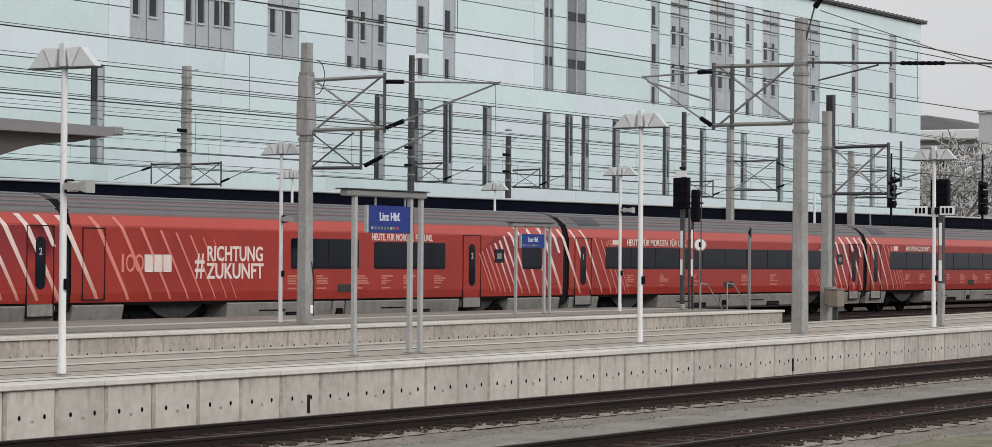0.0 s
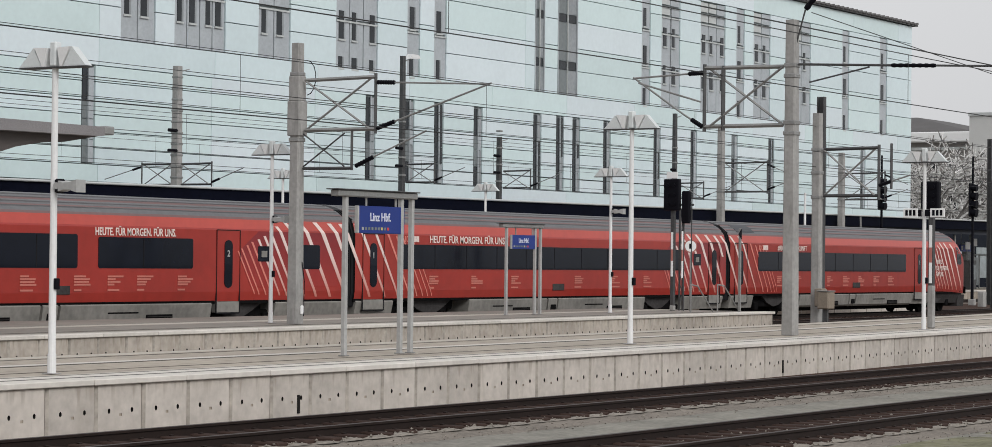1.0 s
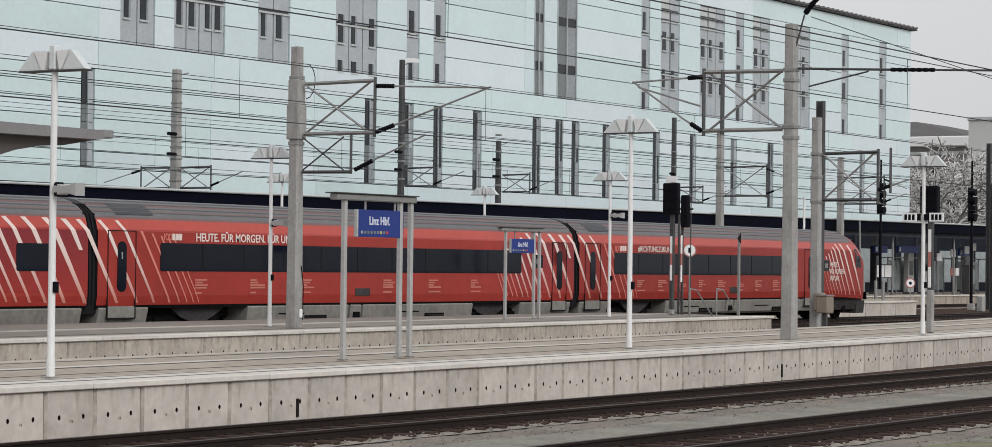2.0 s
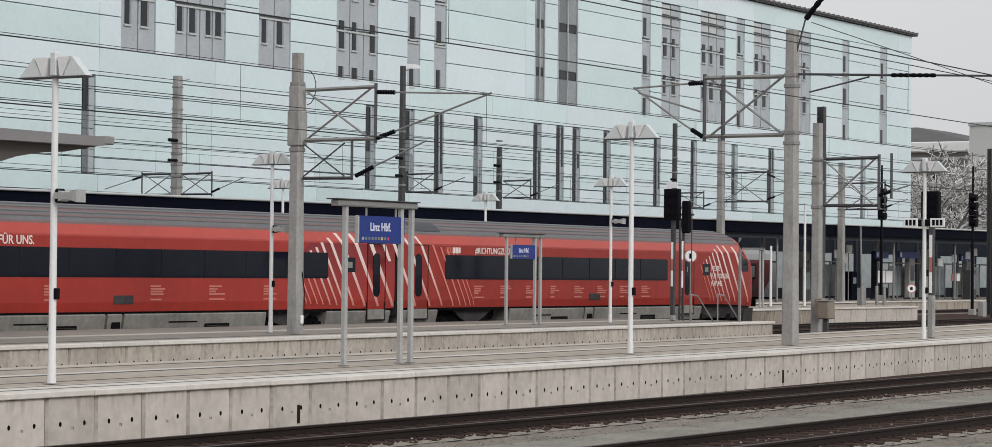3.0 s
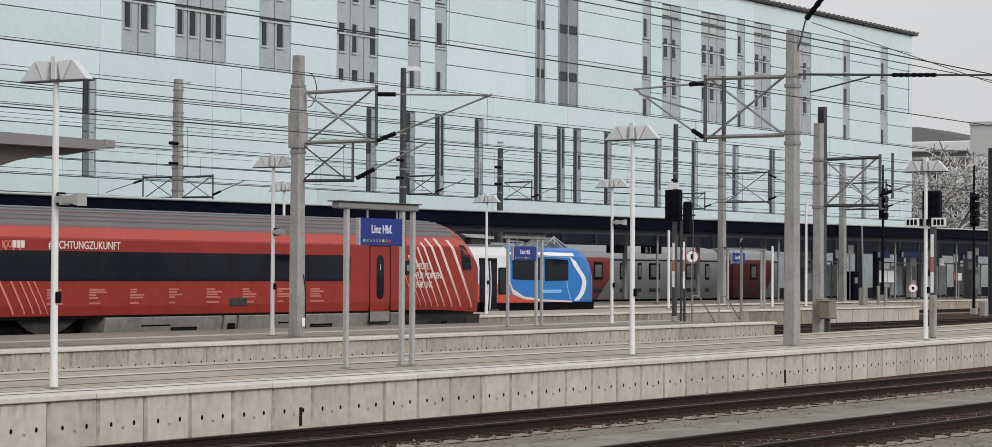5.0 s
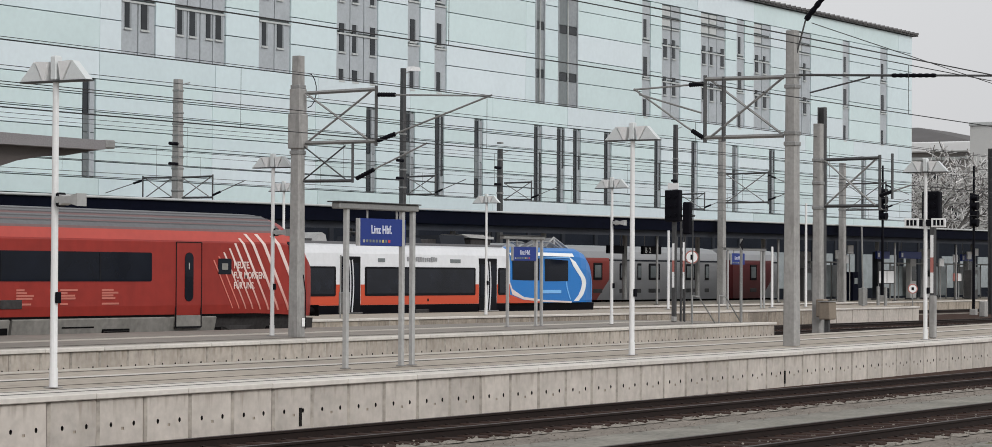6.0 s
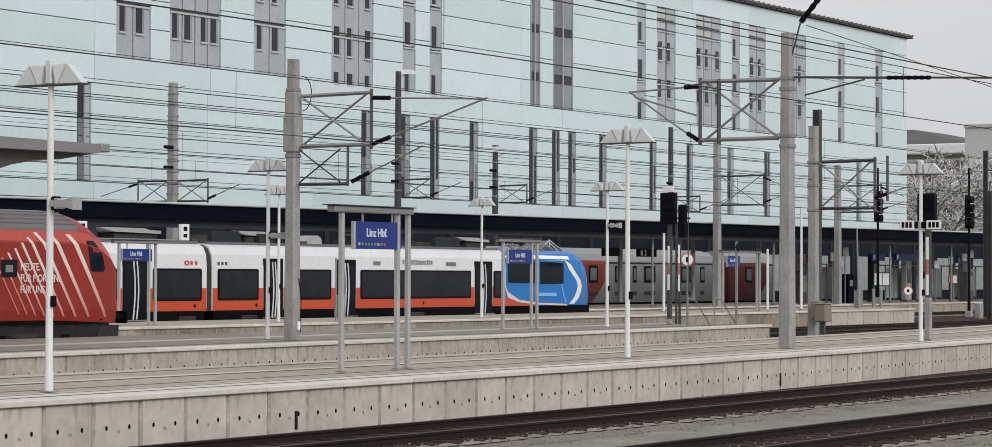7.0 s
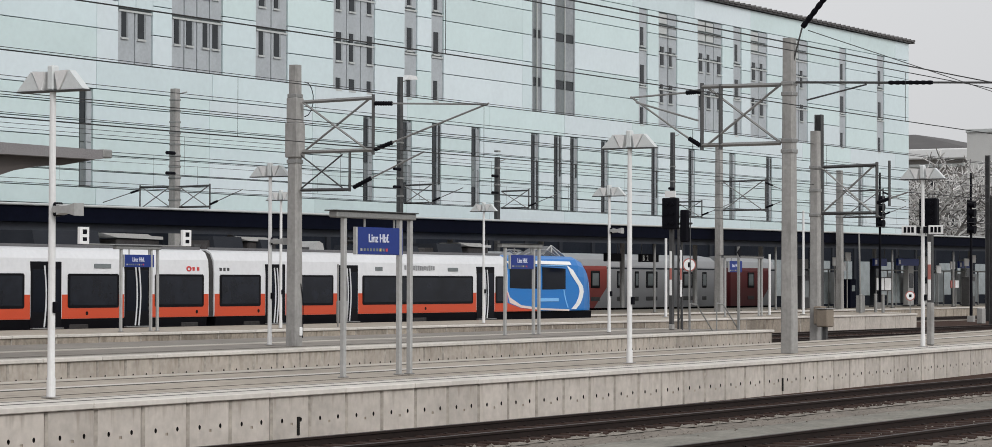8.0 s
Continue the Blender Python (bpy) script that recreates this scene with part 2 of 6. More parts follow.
COACH_GREY = mat("coach_grey", (0.27, 0.275, 0.285), 0.45, var=0.12, scale=0.5, streak=0.2)
COACH_RED = mat("coach_red", (0.25, 0.040, 0.032), 0.45, var=0.15, scale=0.5, streak=0.2)
HOUSE_WALL = mat("far_house_render", (0.27, 0.25, 0.235), 0.85, var=0.2, scale=0.3, streak=0.3)
HOUSE_GREY = mat("far_grey_block", (0.55, 0.55, 0.54), 0.85, var=0.12, scale=0.3)
HOUSE_ROOF = mat("far_dark_roof", (0.10, 0.095, 0.095), 0.8, var=0.2, scale=0.5)
BARK = mat("frosted_bark", (0.62, 0.61, 0.60), 0.9, var=0.5, scale=0.6, fine=8)
WET_BARK = mat("dark_wet_bark", (0.16, 0.15, 0.142), 0.9, var=0.4, scale=0.6, fine=8)
SHUTTER = mat("blind_behind_glass", (0.27, 0.29, 0.305), 0.3, var=0.25, scale=0.5, fine=4, each=0.3)
BROWN_BOX = mat("brown_cabinet_paint", (0.20, 0.165, 0.13), 0.7, var=0.25)
GLASS_SCREEN = mat("shelter_glass", (0.28, 0.315, 0.325), 0.15, var=0.3, spec=0.5)


# ---- mesh tools ----
class Geo:
    """Collects vertices and faces of one mesh."""

    def __init__(self):
        self.v, self.f, self.m = [], [], []

    def add(self, vs, fs, k=0):
        o = len(self.v)
        self.v += [tuple(p) for p in vs]
        for f in fs:
            self.f.append([o + i for i in f])
            self.m.append(k)
        return self

    def box(self, x0, x1, y0, y1, z0, z1, k=0):
        vs = [(x, y, z) for z in (z0, z1) for y in (y0, y1) for x in (x0, x1)]
        return self.add(vs, [(0, 2, 3, 1), (4, 5, 7, 6), (0, 1, 5, 4), (2, 6, 7, 3), (0, 4, 6, 2), (1, 3, 7, 5)], k)

    def cbox(self, x0, x1, y0, y1, z0, z1, c=0.02, k=0):
        """A box with its edges chamfered by c."""
        lo, hi = (x0, y0, z0), (x1, y1, z1)
        vs, idx = [], {}
        for sx in (0, 1):
            for sy in (0, 1):
                for sz in (0, 1):
                    for ax in range(3):
                        p = []
                        for a, s in enumerate((sx, sy, sz)):
                            e = hi[a] if s else lo[a]
                            p.append(e if a == ax else e + (-c if s else c))
                        idx[(sx, sy, sz, ax)] = len(vs)
                        vs.append(p)
        fs = []
        for ax in range(3):
            o1, o2 = [a for a in range(3) if a != ax]
            for s in (0, 1):
                f = []
                for u, w in ((0, 0), (1, 0), (1, 1), (0, 1)):
                    t = [0, 0, 0]
                    t[ax], t[o1], t[o2] = s, u, w
                    f.append(idx[(*t, ax)])
                flip = (s == 0) != (ax == 1)
                fs.append(f[::-1] if flip else f)
        for ax in range(3):
            o1, o2 = [a for a in range(3) if a != ax]
            for u in (0, 1):
                for w in (0, 1):
                    t0, t1 = [0, 0, 0], [0, 0, 0]
                    t0[o1], t0[o2], t1[o1], t1[o2] = u, w, u, w
                    t1[ax] = 1
                    fs.append([idx[(*t0, o1)], idx[(*t1, o1)], idx[(*t1, o2)], idx[(*t0, o2)]])
        for sx in (0, 1):
            for sy in (0, 1):
                for sz in (0, 1):
                    fs.append([idx[(sx, sy, sz, a)] for a in range(3)])
        return self.add(vs, fs, k)

    def rod(self, p, q, r, r2=None, n=8, k=0, caps=True):
        p, q = Vector(p), Vector(q)
        r2 = r if r2 is None else r2
        d = (q - p).normalized()
        a = d.orthogonal().normalized()
        b = d.cross(a)
        vs = []
        for c, rr in ((p, r), (q, r2)):
            for i in range(n):
                t = 2 * math.pi * (i + 0.5) / n
                vs.append(c + (a * math.cos(t) + b * math.sin(t)) * rr)
        fs = [(i, (i + 1) % n, n + (i + 1) % n, n + i) for i in range(n)]
        if caps:
            fs += [tuple(range(n))[::-1], tuple(range(n, 2 * n))]
        return self.add(vs, fs, k)

    def bar(self, p, q, w, h=None, k=0):
        """A square-section member from p to q."""
        return self.rod(p, q, (w + (h or w)) / 2 * 0.7071, n=4, k=k)

    def prism(self, pts, axis, a, b, k=0):
        """Extrudes a closed outline of 2D points along an axis from a to b."""
        def put(u, w, t):
            return {"x": (t, u, w), "y": (u, t, w), "z": (u, w, t)}[axis]
        n = len(pts)
        vs = [put(u, w, a) for u, w in pts] + [put(u, w, b) for u, w in pts]
        fs = [(i, (i + 1) % n, n + (i + 1) % n, n + i) for i in range(n)] + [tuple(range(n))[::-1], tuple(range(n, 2 * n))]
        return self.add(vs, fs, k)

    def ico(self, c, r, k=0, squash=0.7):
        t = random.random() * 6.28
        vs = []
        for x, y, z in ((1, 0, 0), (-.3, .9, 0), (-.6, -.8, 0), (.1, .05, 1), (0, 0, -.8), (.5, -.75, .3)):
            s = r * random.uniform(0.75, 1.2)
            vs.append((c[0] + s * (x * math.cos(t) - y * math.sin(t)), c[1] + s * (x * math.sin(t) + y * math.cos(t)), c[2] + s * z * squash))
        return self.add(vs, [(0, 1, 3), (1, 2, 3), (2, 5, 3), (5, 0, 3), (1, 0, 4), (2, 1, 4), (5, 2, 4), (0, 5, 4)], k)

    def mesh(self, name, mats, smooth=False):
        me = bpy.data.meshes.new(name)
        me.from_pydata(self.v, [], self.f)
        for m in (mats if isinstance(mats, (list, tuple)) else [mats]):
            me.materials.append(m)
        me.polygons.foreach_set("material_index", self.m)
        bm = bmesh.new()
        bm.from_mesh(me)
        bmesh.ops.recalc_face_normals(bm, faces=bm.faces)
        bm.to_mesh(me)
        bm.free()
        if smooth:
            me.shade_smooth()
        me.update()
        return me


def part(name, g, mats, parent, label="", at=None, smooth=False):
    """One mesh object under a thing or a part."""
    ob = new(name, g.mesh(name, mats, smooth) if isinstance(g, Geo) else g)
    ob.parent = parent
    if at is not None:
        ob.matrix_basis = at if isinstance(at, Matrix) else Matrix.Translation(at)
    return tagged(ob, label)


def thing(name, at, label, category, group=""):
    ob = new(name)
    ob.matrix_basis = at if isinstance(at, Matrix) else Matrix.Translation(at)
    return tagged(ob, label, category, group)


def setting(name, g, mats, label, category, kind="structure"):
    return tagged(new(name, g.mesh(name, mats)), label, category, kind=kind)


def words(text, size, material, parent, m, name="lettering", bold=0.0, squeeze=1.0, depth=0.004):
    """Writing in the built-in font, as a mesh part; it reads along its local x, upright along its local y."""
    cu = bpy.data.curves.new(name, "FONT")
    cu.body, cu.size, cu.extrude, cu.offset = text, size, depth, bold
    cu.resolution_u = 3
    tmp = bpy.data.objects.new(name, cu)
    me = bpy.data.meshes.new_from_object(tmp)
    bpy.data.objects.remove(tmp)
    bpy.data.curves.remove(cu)
    me.transform(Matrix.Diagonal((squeeze, 1, 1, 1)))
    me.materials.clear()
    me.materials.append(material)
    ob = new(name, me)
    ob.parent = parent
    ob.matrix_basis = m
    return ob


FACING = Matrix(((1, 0, 0, 0), (0, 0, -1, 0), (0, 1, 0, 0), (0, 0, 0, 1)))  # writing that faces -y


def facing(x, y, z):
    return Matrix.Translation((x, y, z)) @ FACING


# ---- ground, tracks, platforms ----
def ground():
    setting("ground", Geo().add([(-2500, -2500, -0.22), (2500, -2500, -0.22), (2500, 2500, -0.22), (-2500, 2500, -0.22)], [(0, 1, 2, 3)]),
            BALLAST, "grey gravel ground of the station yard", "ground")
    rough = Geo()
    xs, ys = 60, 14
    vs = [(10 + 0.9 * i, 5 + 0.62 * j, -0.20 + 0.05 * noise.noise((i * 0.5, j * 0.5, 3)) + 0.03 * (j < 12)) for j in range(ys) for i in range(xs)]
    rough.add(vs, [(j * xs + i, j * xs + i + 1, (j + 1) * xs + i + 1, (j + 1) * xs + i) for j in range(ys - 1) for i in range(xs - 1)])
    setting("verge", rough, MOSS, "mossy green and brown earth strip beside the track", "ground")


RAIL_OUTLINE = [(-0.075, -0.17), (0.075, -0.17), (0.075, -0.155), (0.012, -0.135), (0.012, -0.045), (0.036, -0.035), (0.036, -0.004),
                (0.026, 0.0), (-0.026, 0.0), (-0.036, -0.004), (-0.036, -0.035), (-0.012, -0.045), (-0.012, -0.135), (-0.075, -0.155)]


def track(name, y, x0, x1, near, label):
    """Two rails on cross sleepers in a rust-stained bed; near: the stretch whose sleepers are pieces of their own."""
    bed = Geo()
    n = int((x1 - x0) / 0.5) + 1
    prof = ((-1.75, -0.22), (-1.08, -0.16), (-0.6, -0.15), (0, -0.165), (0.6, -0.15), (1.08, -0.16), (1.75, -0.22))
    vs = [(x0 + (x1 - x0) * i / (n - 1), y + u, w + 0.012 * noise.noise((i * 0.8, u * 3, y))) for i in range(n) for u, w in prof]
    m = len(prof)
    bed.add(vs, [(i * m + j, i * m + j + 1, (i + 1) * m + j + 1, (i + 1) * m + j) for i in range(n - 1) for j in range(m - 1)])
    for i in range(len(bed.f)):
        if i % (m - 1) in (0, m - 2):
            bed.m[i] = 1
    root = setting(name, bed, [RUSTY_BALLAST, SHOULDER], label, "track")
    for s in (-0.7525, 0.7525):
        g = Geo().prism([(y + s + u, w) for u, w in RAIL_OUTLINE], "x", x0, x1)
        for f in range(len(RAIL_OUTLINE)):
            if f in (6, 7, 8):
                g.m[f] = 1
        part("rail", g, [RAIL, RAIL_TOP], root)
    if near:
        sl = Geo().cbox(-0.13, 0.13, -1.16, 1.16, -0.21, -0.118, 0.02).mesh("sleeper", SLEEPER)
        pad = Geo()
        for s in (-0.7525, 0.7525):
            for e in (-1, 1):
                pad.cbox(-0.03, 0.03, s + e * 0.10 - 0.03, s + e * 0.10 + 0.03, -0.12, -0.10, 0.006)
        padm = pad.mesh("rail_clip", RAIL)
        x = near[0]
        while x < near[1]:
            o = part("sleeper", sl, None, root, at=pose(x + random.uniform(-.02, .02), y, 0, 0, 0, random.uniform(-.4, .4)))
            part("rail_clip", padm, None, o)
            x += 0.6
    return root


def loose_stones():
    g = Geo()
    for _ in range(1500):
        x = random.uniform(18, 62)
        y = random.choice([random.gauss(18.45, 0.16), random.gauss(13.2, 0.16), random.gauss(16.6, 0.2)])
        g.ico((x, y, -0.2 + max(0, 1.75 - min(abs(y - 14.95), abs(y - 20.15))) * 0.1), random.uniform(0.010, 0.022))
    # mounds left between the sleepers, at their ends and beside the inner rail foot
    for start, y, wide in ((22, 18.99, 0.15), (20, 13.79, 0.16), (20, 15.28, 0.10)):
        for k in range(66):
            x0, y0 = start + 0.3 + 0.6 * k + random.uniform(-0.03, 0.03), y + random.uniform(-0.04, 0.04)
            half, tall = random.uniform(0.25, 0.33), random.uniform(0.018, 0.036)
            vs = []
            for b in range(5):
                for a in range(9):
                    u, v = (a - 4) / 4, (b - 2) / 2
                    lift = tall * max(0, 1 - u * u) * (1 - 0.8 * v * v) * random.uniform(0.75, 1.2)
                    vs.append((x0 + u * half + random.uniform(-0.015, 0.015), y0 + v * wide * (1 - 0.35 * u * u) + 0.12 * wide * u, -0.168 + lift))
            g.add(vs, [(b * 9 + a, b * 9 + a + 1, b * 9 + a + 10, b * 9 + a + 9) for b in range(4) for a in range(8)])
            for _ in range(7):
                g.ico((x0 + random.uniform(-0.28, 0.28), y0 + random.gauss(0, 0.8) * wide, -0.155 + random.uniform(0, 0.03)), random.uniform(0.014, 0.03))
    setting("ballast_stones", g, STONE, "loose pale grey ballast stones along the track shoulders", "ballast", kind="stuff")


def wall_panel(width, height, holes):
    """A precast platform wall panel, front at y=0, its upright edges splayed; two drain holes and a shallow square pocket sunk into it."""
    g = Geo()
    w = width - 0.03
    e, d = 0.03, 0.04
    # Left splay gets its own darker colour as the joint's shadow.
    g.add([(0, d, -height), (e, 0, -height), (e, 0, 0), (0, d, 0)], [(0, 1, 2, 3)], 3)
    g.add([(w - e, 0, -height), (w, d, -height), (w, d, 0), (w - e, 0, 0)], [(0, 1, 2, 3)])
    b = [(0, d, -height), (w, d, -height), (w, d, 0), (0, d, 0), (0, 0.12, -height), (w, 0.12, -height), (w, 0.12, 0), (0, 0.12, 0)]
    g.add(b, [(0, 4, 5, 1), (1, 5, 6, 2), (2, 6, 7, 3), (3, 7, 4, 0), (4, 7, 6, 5)])
    if not holes:
        g.add([(e, 0, -height), (w - e, 0, -height), (w - e, 0, 0), (e, 0, 0)], [(0, 1, 2, 3)])
        return g
    xs = [e, 0.225 * width, 0.295 * width, 0.475 * width, 0.535 * width, 0.71 * width, 0.78 * width, w - e]
    zs = [-height, -0.435, -0.395, -0.315, 0]
    for i in range(7):
        for j in range(4):
            q = [(xs[i], 0, zs[j]), (xs[i + 1], 0, zs[j]), (xs[i + 1], 0, zs[j + 1]), (xs[i], 0, zs[j + 1])]
            if j == 2 and i in (1, 5):
                # an eight-sided hole in the cell
                cx, cz, hw, hh = (xs[i] + xs[i + 1]) / 2, (zs[2] + zs[3]) / 2, 0.029, 0.037
                o8 = [(cx + hw * math.cos(t), 0, cz + hh * math.sin(t)) for t in [math.pi / 8 + k * math.pi / 4 for k in range(8)]]
                d8 = [(a, 0.09, c) for a, _, c in o8]
                g.add(o8 + d8, [(k, (k + 1) % 8, 8 + (k + 1) % 8, 8 + k) for k in range(8)] + [tuple(range(8, 16))], 1)
                g.add(q + o8, [(1, 2, 4, 11), (2, 5, 4), (2, 3, 6, 5), (3, 7, 6), (3, 0, 8, 7), (0, 9, 8), (0, 1, 10, 9), (1, 11, 10)])
            elif j == 1 and i == 3:
                k4 = [(a, 0.012, c) for a, _, c in q]
                g.add(q + k4, [(0, 1, 5, 4), (1, 2, 6, 5), (2, 3, 7, 6), (3, 0, 4, 7), (4, 5, 6, 7)], 2)
            else:
                g.add(q, [(0, 1, 2, 3)])
    return g


def straight(x):
    return 0.0


def platform(name, x0, x1, y0, y1, near, label, wall, pitch=1.0, holes=True, strips=(), coping=0.42, newer=None, top=None, bend=straight, back=True):
    """A raised platform: core, paved top, front wall of panels with splayed joints, coping slabs; bend: how far its front edge leaves the straight line."""
    def slab(a, b, z0, z1):
        n = max(1, int((x1 - x0) / 4)) if bend is not straight else 1
        g = Geo()
        vs = []
        for i in range(n + 1):
            x = x0 + (x1 - x0) * i / n
            k = y0 + bend(x)
            far = y0 + b if (back and b > y1 - y0 - 0.01) else k + b
            vs += [(x, k + a, z0), (x, far, z0), (x, far, z1), (x, k + a, z1)]
        fs = [(4 * i + p, 4 * i + (p + 1) % 4, 4 * i + 4 + (p + 1) % 4, 4 * i + 4 + p) for i in range(n) for p in range(4)]
        return g.add(vs, fs + [(0, 3, 2, 1), (4 * n, 4 * n + 1, 4 * n + 2, 4 * n + 3)])

    def turned(x, dy, z, length):
        t = math.degrees(math.atan2(bend(x + length) - bend(x), length))
        return pose(x, y0 + bend(x) + dy, z, 0, 0, t)

    root = setting(name, slab(0.17, y1 - y0, -0.22, PLATFORM - 0.012), top or PAVING, label, "platform")
    me = wall_panel(pitch, 0.68, holes).mesh("wall_panel", [wall, HOLE, PAVING, JOINT_SHADE])
    young = wall_panel(pitch, 0.68, holes).mesh("wall_panel", [CONCRETE, HOLE, PAVING, JOINT_SHADE]) if newer else None
    x = near[0]
    while x < near[1]:
        part("wall_panel", young if newer and x > newer else me, None, root, at=turned(x, 0.03 + random.uniform(0, 0.008), PLATFORM - 0.09, pitch))
        x += pitch
    # Dark slab added behind the panels so the open joints look shaded.
    part("joint_backing", slab(0.115, 0.168, -0.21, PLATFORM - 0.10), SEAM, root, "added dark backing that gives the open joints their shade")
    for a, b in ((x0, near[0] - 0.01), (x + 0.01, x1)):
        while b - a > 0.5:
            w = min(20.0, b - a)
            part("plain_wall", Geo().box(0, w, 0, 0.12, -0.66, 0), wall, root, at=turned(a, 0.035, PLATFORM - 0.09, w))
            a += w
    cop = Geo().cbox(0, 1.988, 0, coping, -0.085, 0, 0.012).mesh("coping_slab", COPING)
    x = x0
    while x < x1 - 1:
        part("coping_slab", cop, None, root, at=turned(x, -0.02, PLATFORM + random.uniform(0, 0.004), 2.0))
        x += 2.0
    for a, b, m in strips:
        part("paving_strip", slab(a, b, PLATFORM - 0.02, PLATFORM - 0.006), m, root)
    return root


def front_bend(x):
    """The front platform follows a curve of about 575 m radius."""
    return 0.00087 * max(0.0, min(x, 110.0) - 24.0) ** 2 + max(0.0, x - 110.0) * 0.15


def third_bend(x):
    """The third platform narrows at its end."""
    return 0.9 * max(0.0, x - 127.5)


def second_bend(x):
    return 0.048 * (x - 38.8)


def build_ground():
    ground()
    track("track_1", 14.95, -60, 400, (20, 60), "rusty rails of the nearest track on brown sleepers")
    track("track_2", 20.15, -60, 400, (22, 64), "rusty rails beside the platform on brown sleepers")
    track("track_3", 31.6, -60, 400, None, "rusty track between the two front platforms")
    track("track_4", 46.6, -60, 400, (92, 118), "track of the red passenger train")
    track("track_5", 60.7, -60, 400, None, "track of the white local train")
    track("track_6", 76.4, -60, 400, None, "track behind the canopy platform")
    yard = Geo()
    nx, ny = 90, 35
    yard.add([(78.3 + 1.6 * i, 28.1 + 0.96 * j, -0.205 + 0.025 * noise.noise((i * 0.9, j * 0.9, 7))) for j in range(ny) for i in range(nx)],
             [(j * nx + i, j * nx + i + 1, (j + 1) * nx + i + 1, (j + 1) * nx + i) for j in range(ny - 1) for i in range(nx - 1)])
    setting("yard_bed", yard, RUSTY_BALLAST, "rust-stained ballast beyond the platform end", "ground")
    track("track_7", 36.4, 84, 400, None, "rusty siding beyond the second platform")
    track("track_8", 41.6, 88, 400, None, "rusty siding in the station yard")
    strip = Geo()
    n = 60
    strip.add([p for i in range(n + 1) for x in [2.0 * i] for p in ((x, 21.6, -0.205), (x, 22.7 + front_bend(x), -0.20))],
              [(2 * i, 2 * i + 2, 2 * i + 3, 2 * i + 1) for i in range(n)])
    setting("wall_foot_bed", strip, RUSTY_BALLAST, "rust-stained ballast at the foot of the platform wall", "ground")
    loose_stones()
    platform("platform_1", 0, 220, 22.47, 28.6, (16.1, 74), "low front platform of precast concrete panels with drain holes", CONCRETE,
             strips=((0.43, 0.58, COPING), (0.58, 0.72, SEAM), (0.72, 1.12, COPING), (1.12, 1.22, SEAM), (1.22, 1.36, STRIP), (2.05, 2.09, SEAM), (3.50, 3.64, SEAM), (3.64, 3.95, COPING), (5.2, 5.28, SEAM), (5.5, 5.9, STRIP)), bend=front_bend, back=False)
    for x in (30.77, 49.06):
        y = 22.47 + front_bend(x)
        part("expansion_gap", Geo().box(x - 0.03, x + 0.03, y + 0.015, y + 0.10, -0.13, 0.15), HOLE, bpy.data.objects["platform_1"])
    platform("platform_2", 0, 80.1, 35.92, 44.6, (33.9, 79.5), "second platform of precast concrete with drain holes", CONCRETE_AGED,
             top=PAVING_GREY, strips=((0.43, 0.50, SEAM), (0.50, 0.8, STRIP), (1.35, 1.45, SEAM), (3.9, 4.6, STRIP), (4.6, 4.68, SEAM)), bend=second_bend)
    platform("platform_3", 20, 133.0, 51.6, 57.9, (50, 132), "old third platform with a stained brown edge wall", OLD_WALL, 2.0, False,
             coping=0.3, newer=112, bend=third_bend)
    platform("platform_4", 20, 300, 62.9, 73.2, (62, 64), "platform under the long dark canopy", OLD_WALL, 2.0, False, coping=0.3)


# ---- glass office building ----
UPPER = ((100.1, 102.9, 2), (104.5, 108.9, 4), (111.9, 114.9, 2), (119.4, 123.7, 3), (126.9, 128.3, 1), (129.9, 131.3, 1), (157.0, 158.3, 1),
         (160.0, 162.9, 2), (166.2, 170.3, 3), (172.2, 173.6, 1), (175.2, 178.2, 2), (182.5, 185.8, 2), (192.1, 193.5, 1), (200.0, 201.6, 1))
DARK_UPPER = ((142.1, 143.4), (145.1, 147.8))
LOWER = (97.1, 122.5, 126.7, 130.0, 134.6, 142.0, 145.0, 147.2, 151.5, 158.9, 164.7, 171.5, 178.0, 188.0, 196.0)


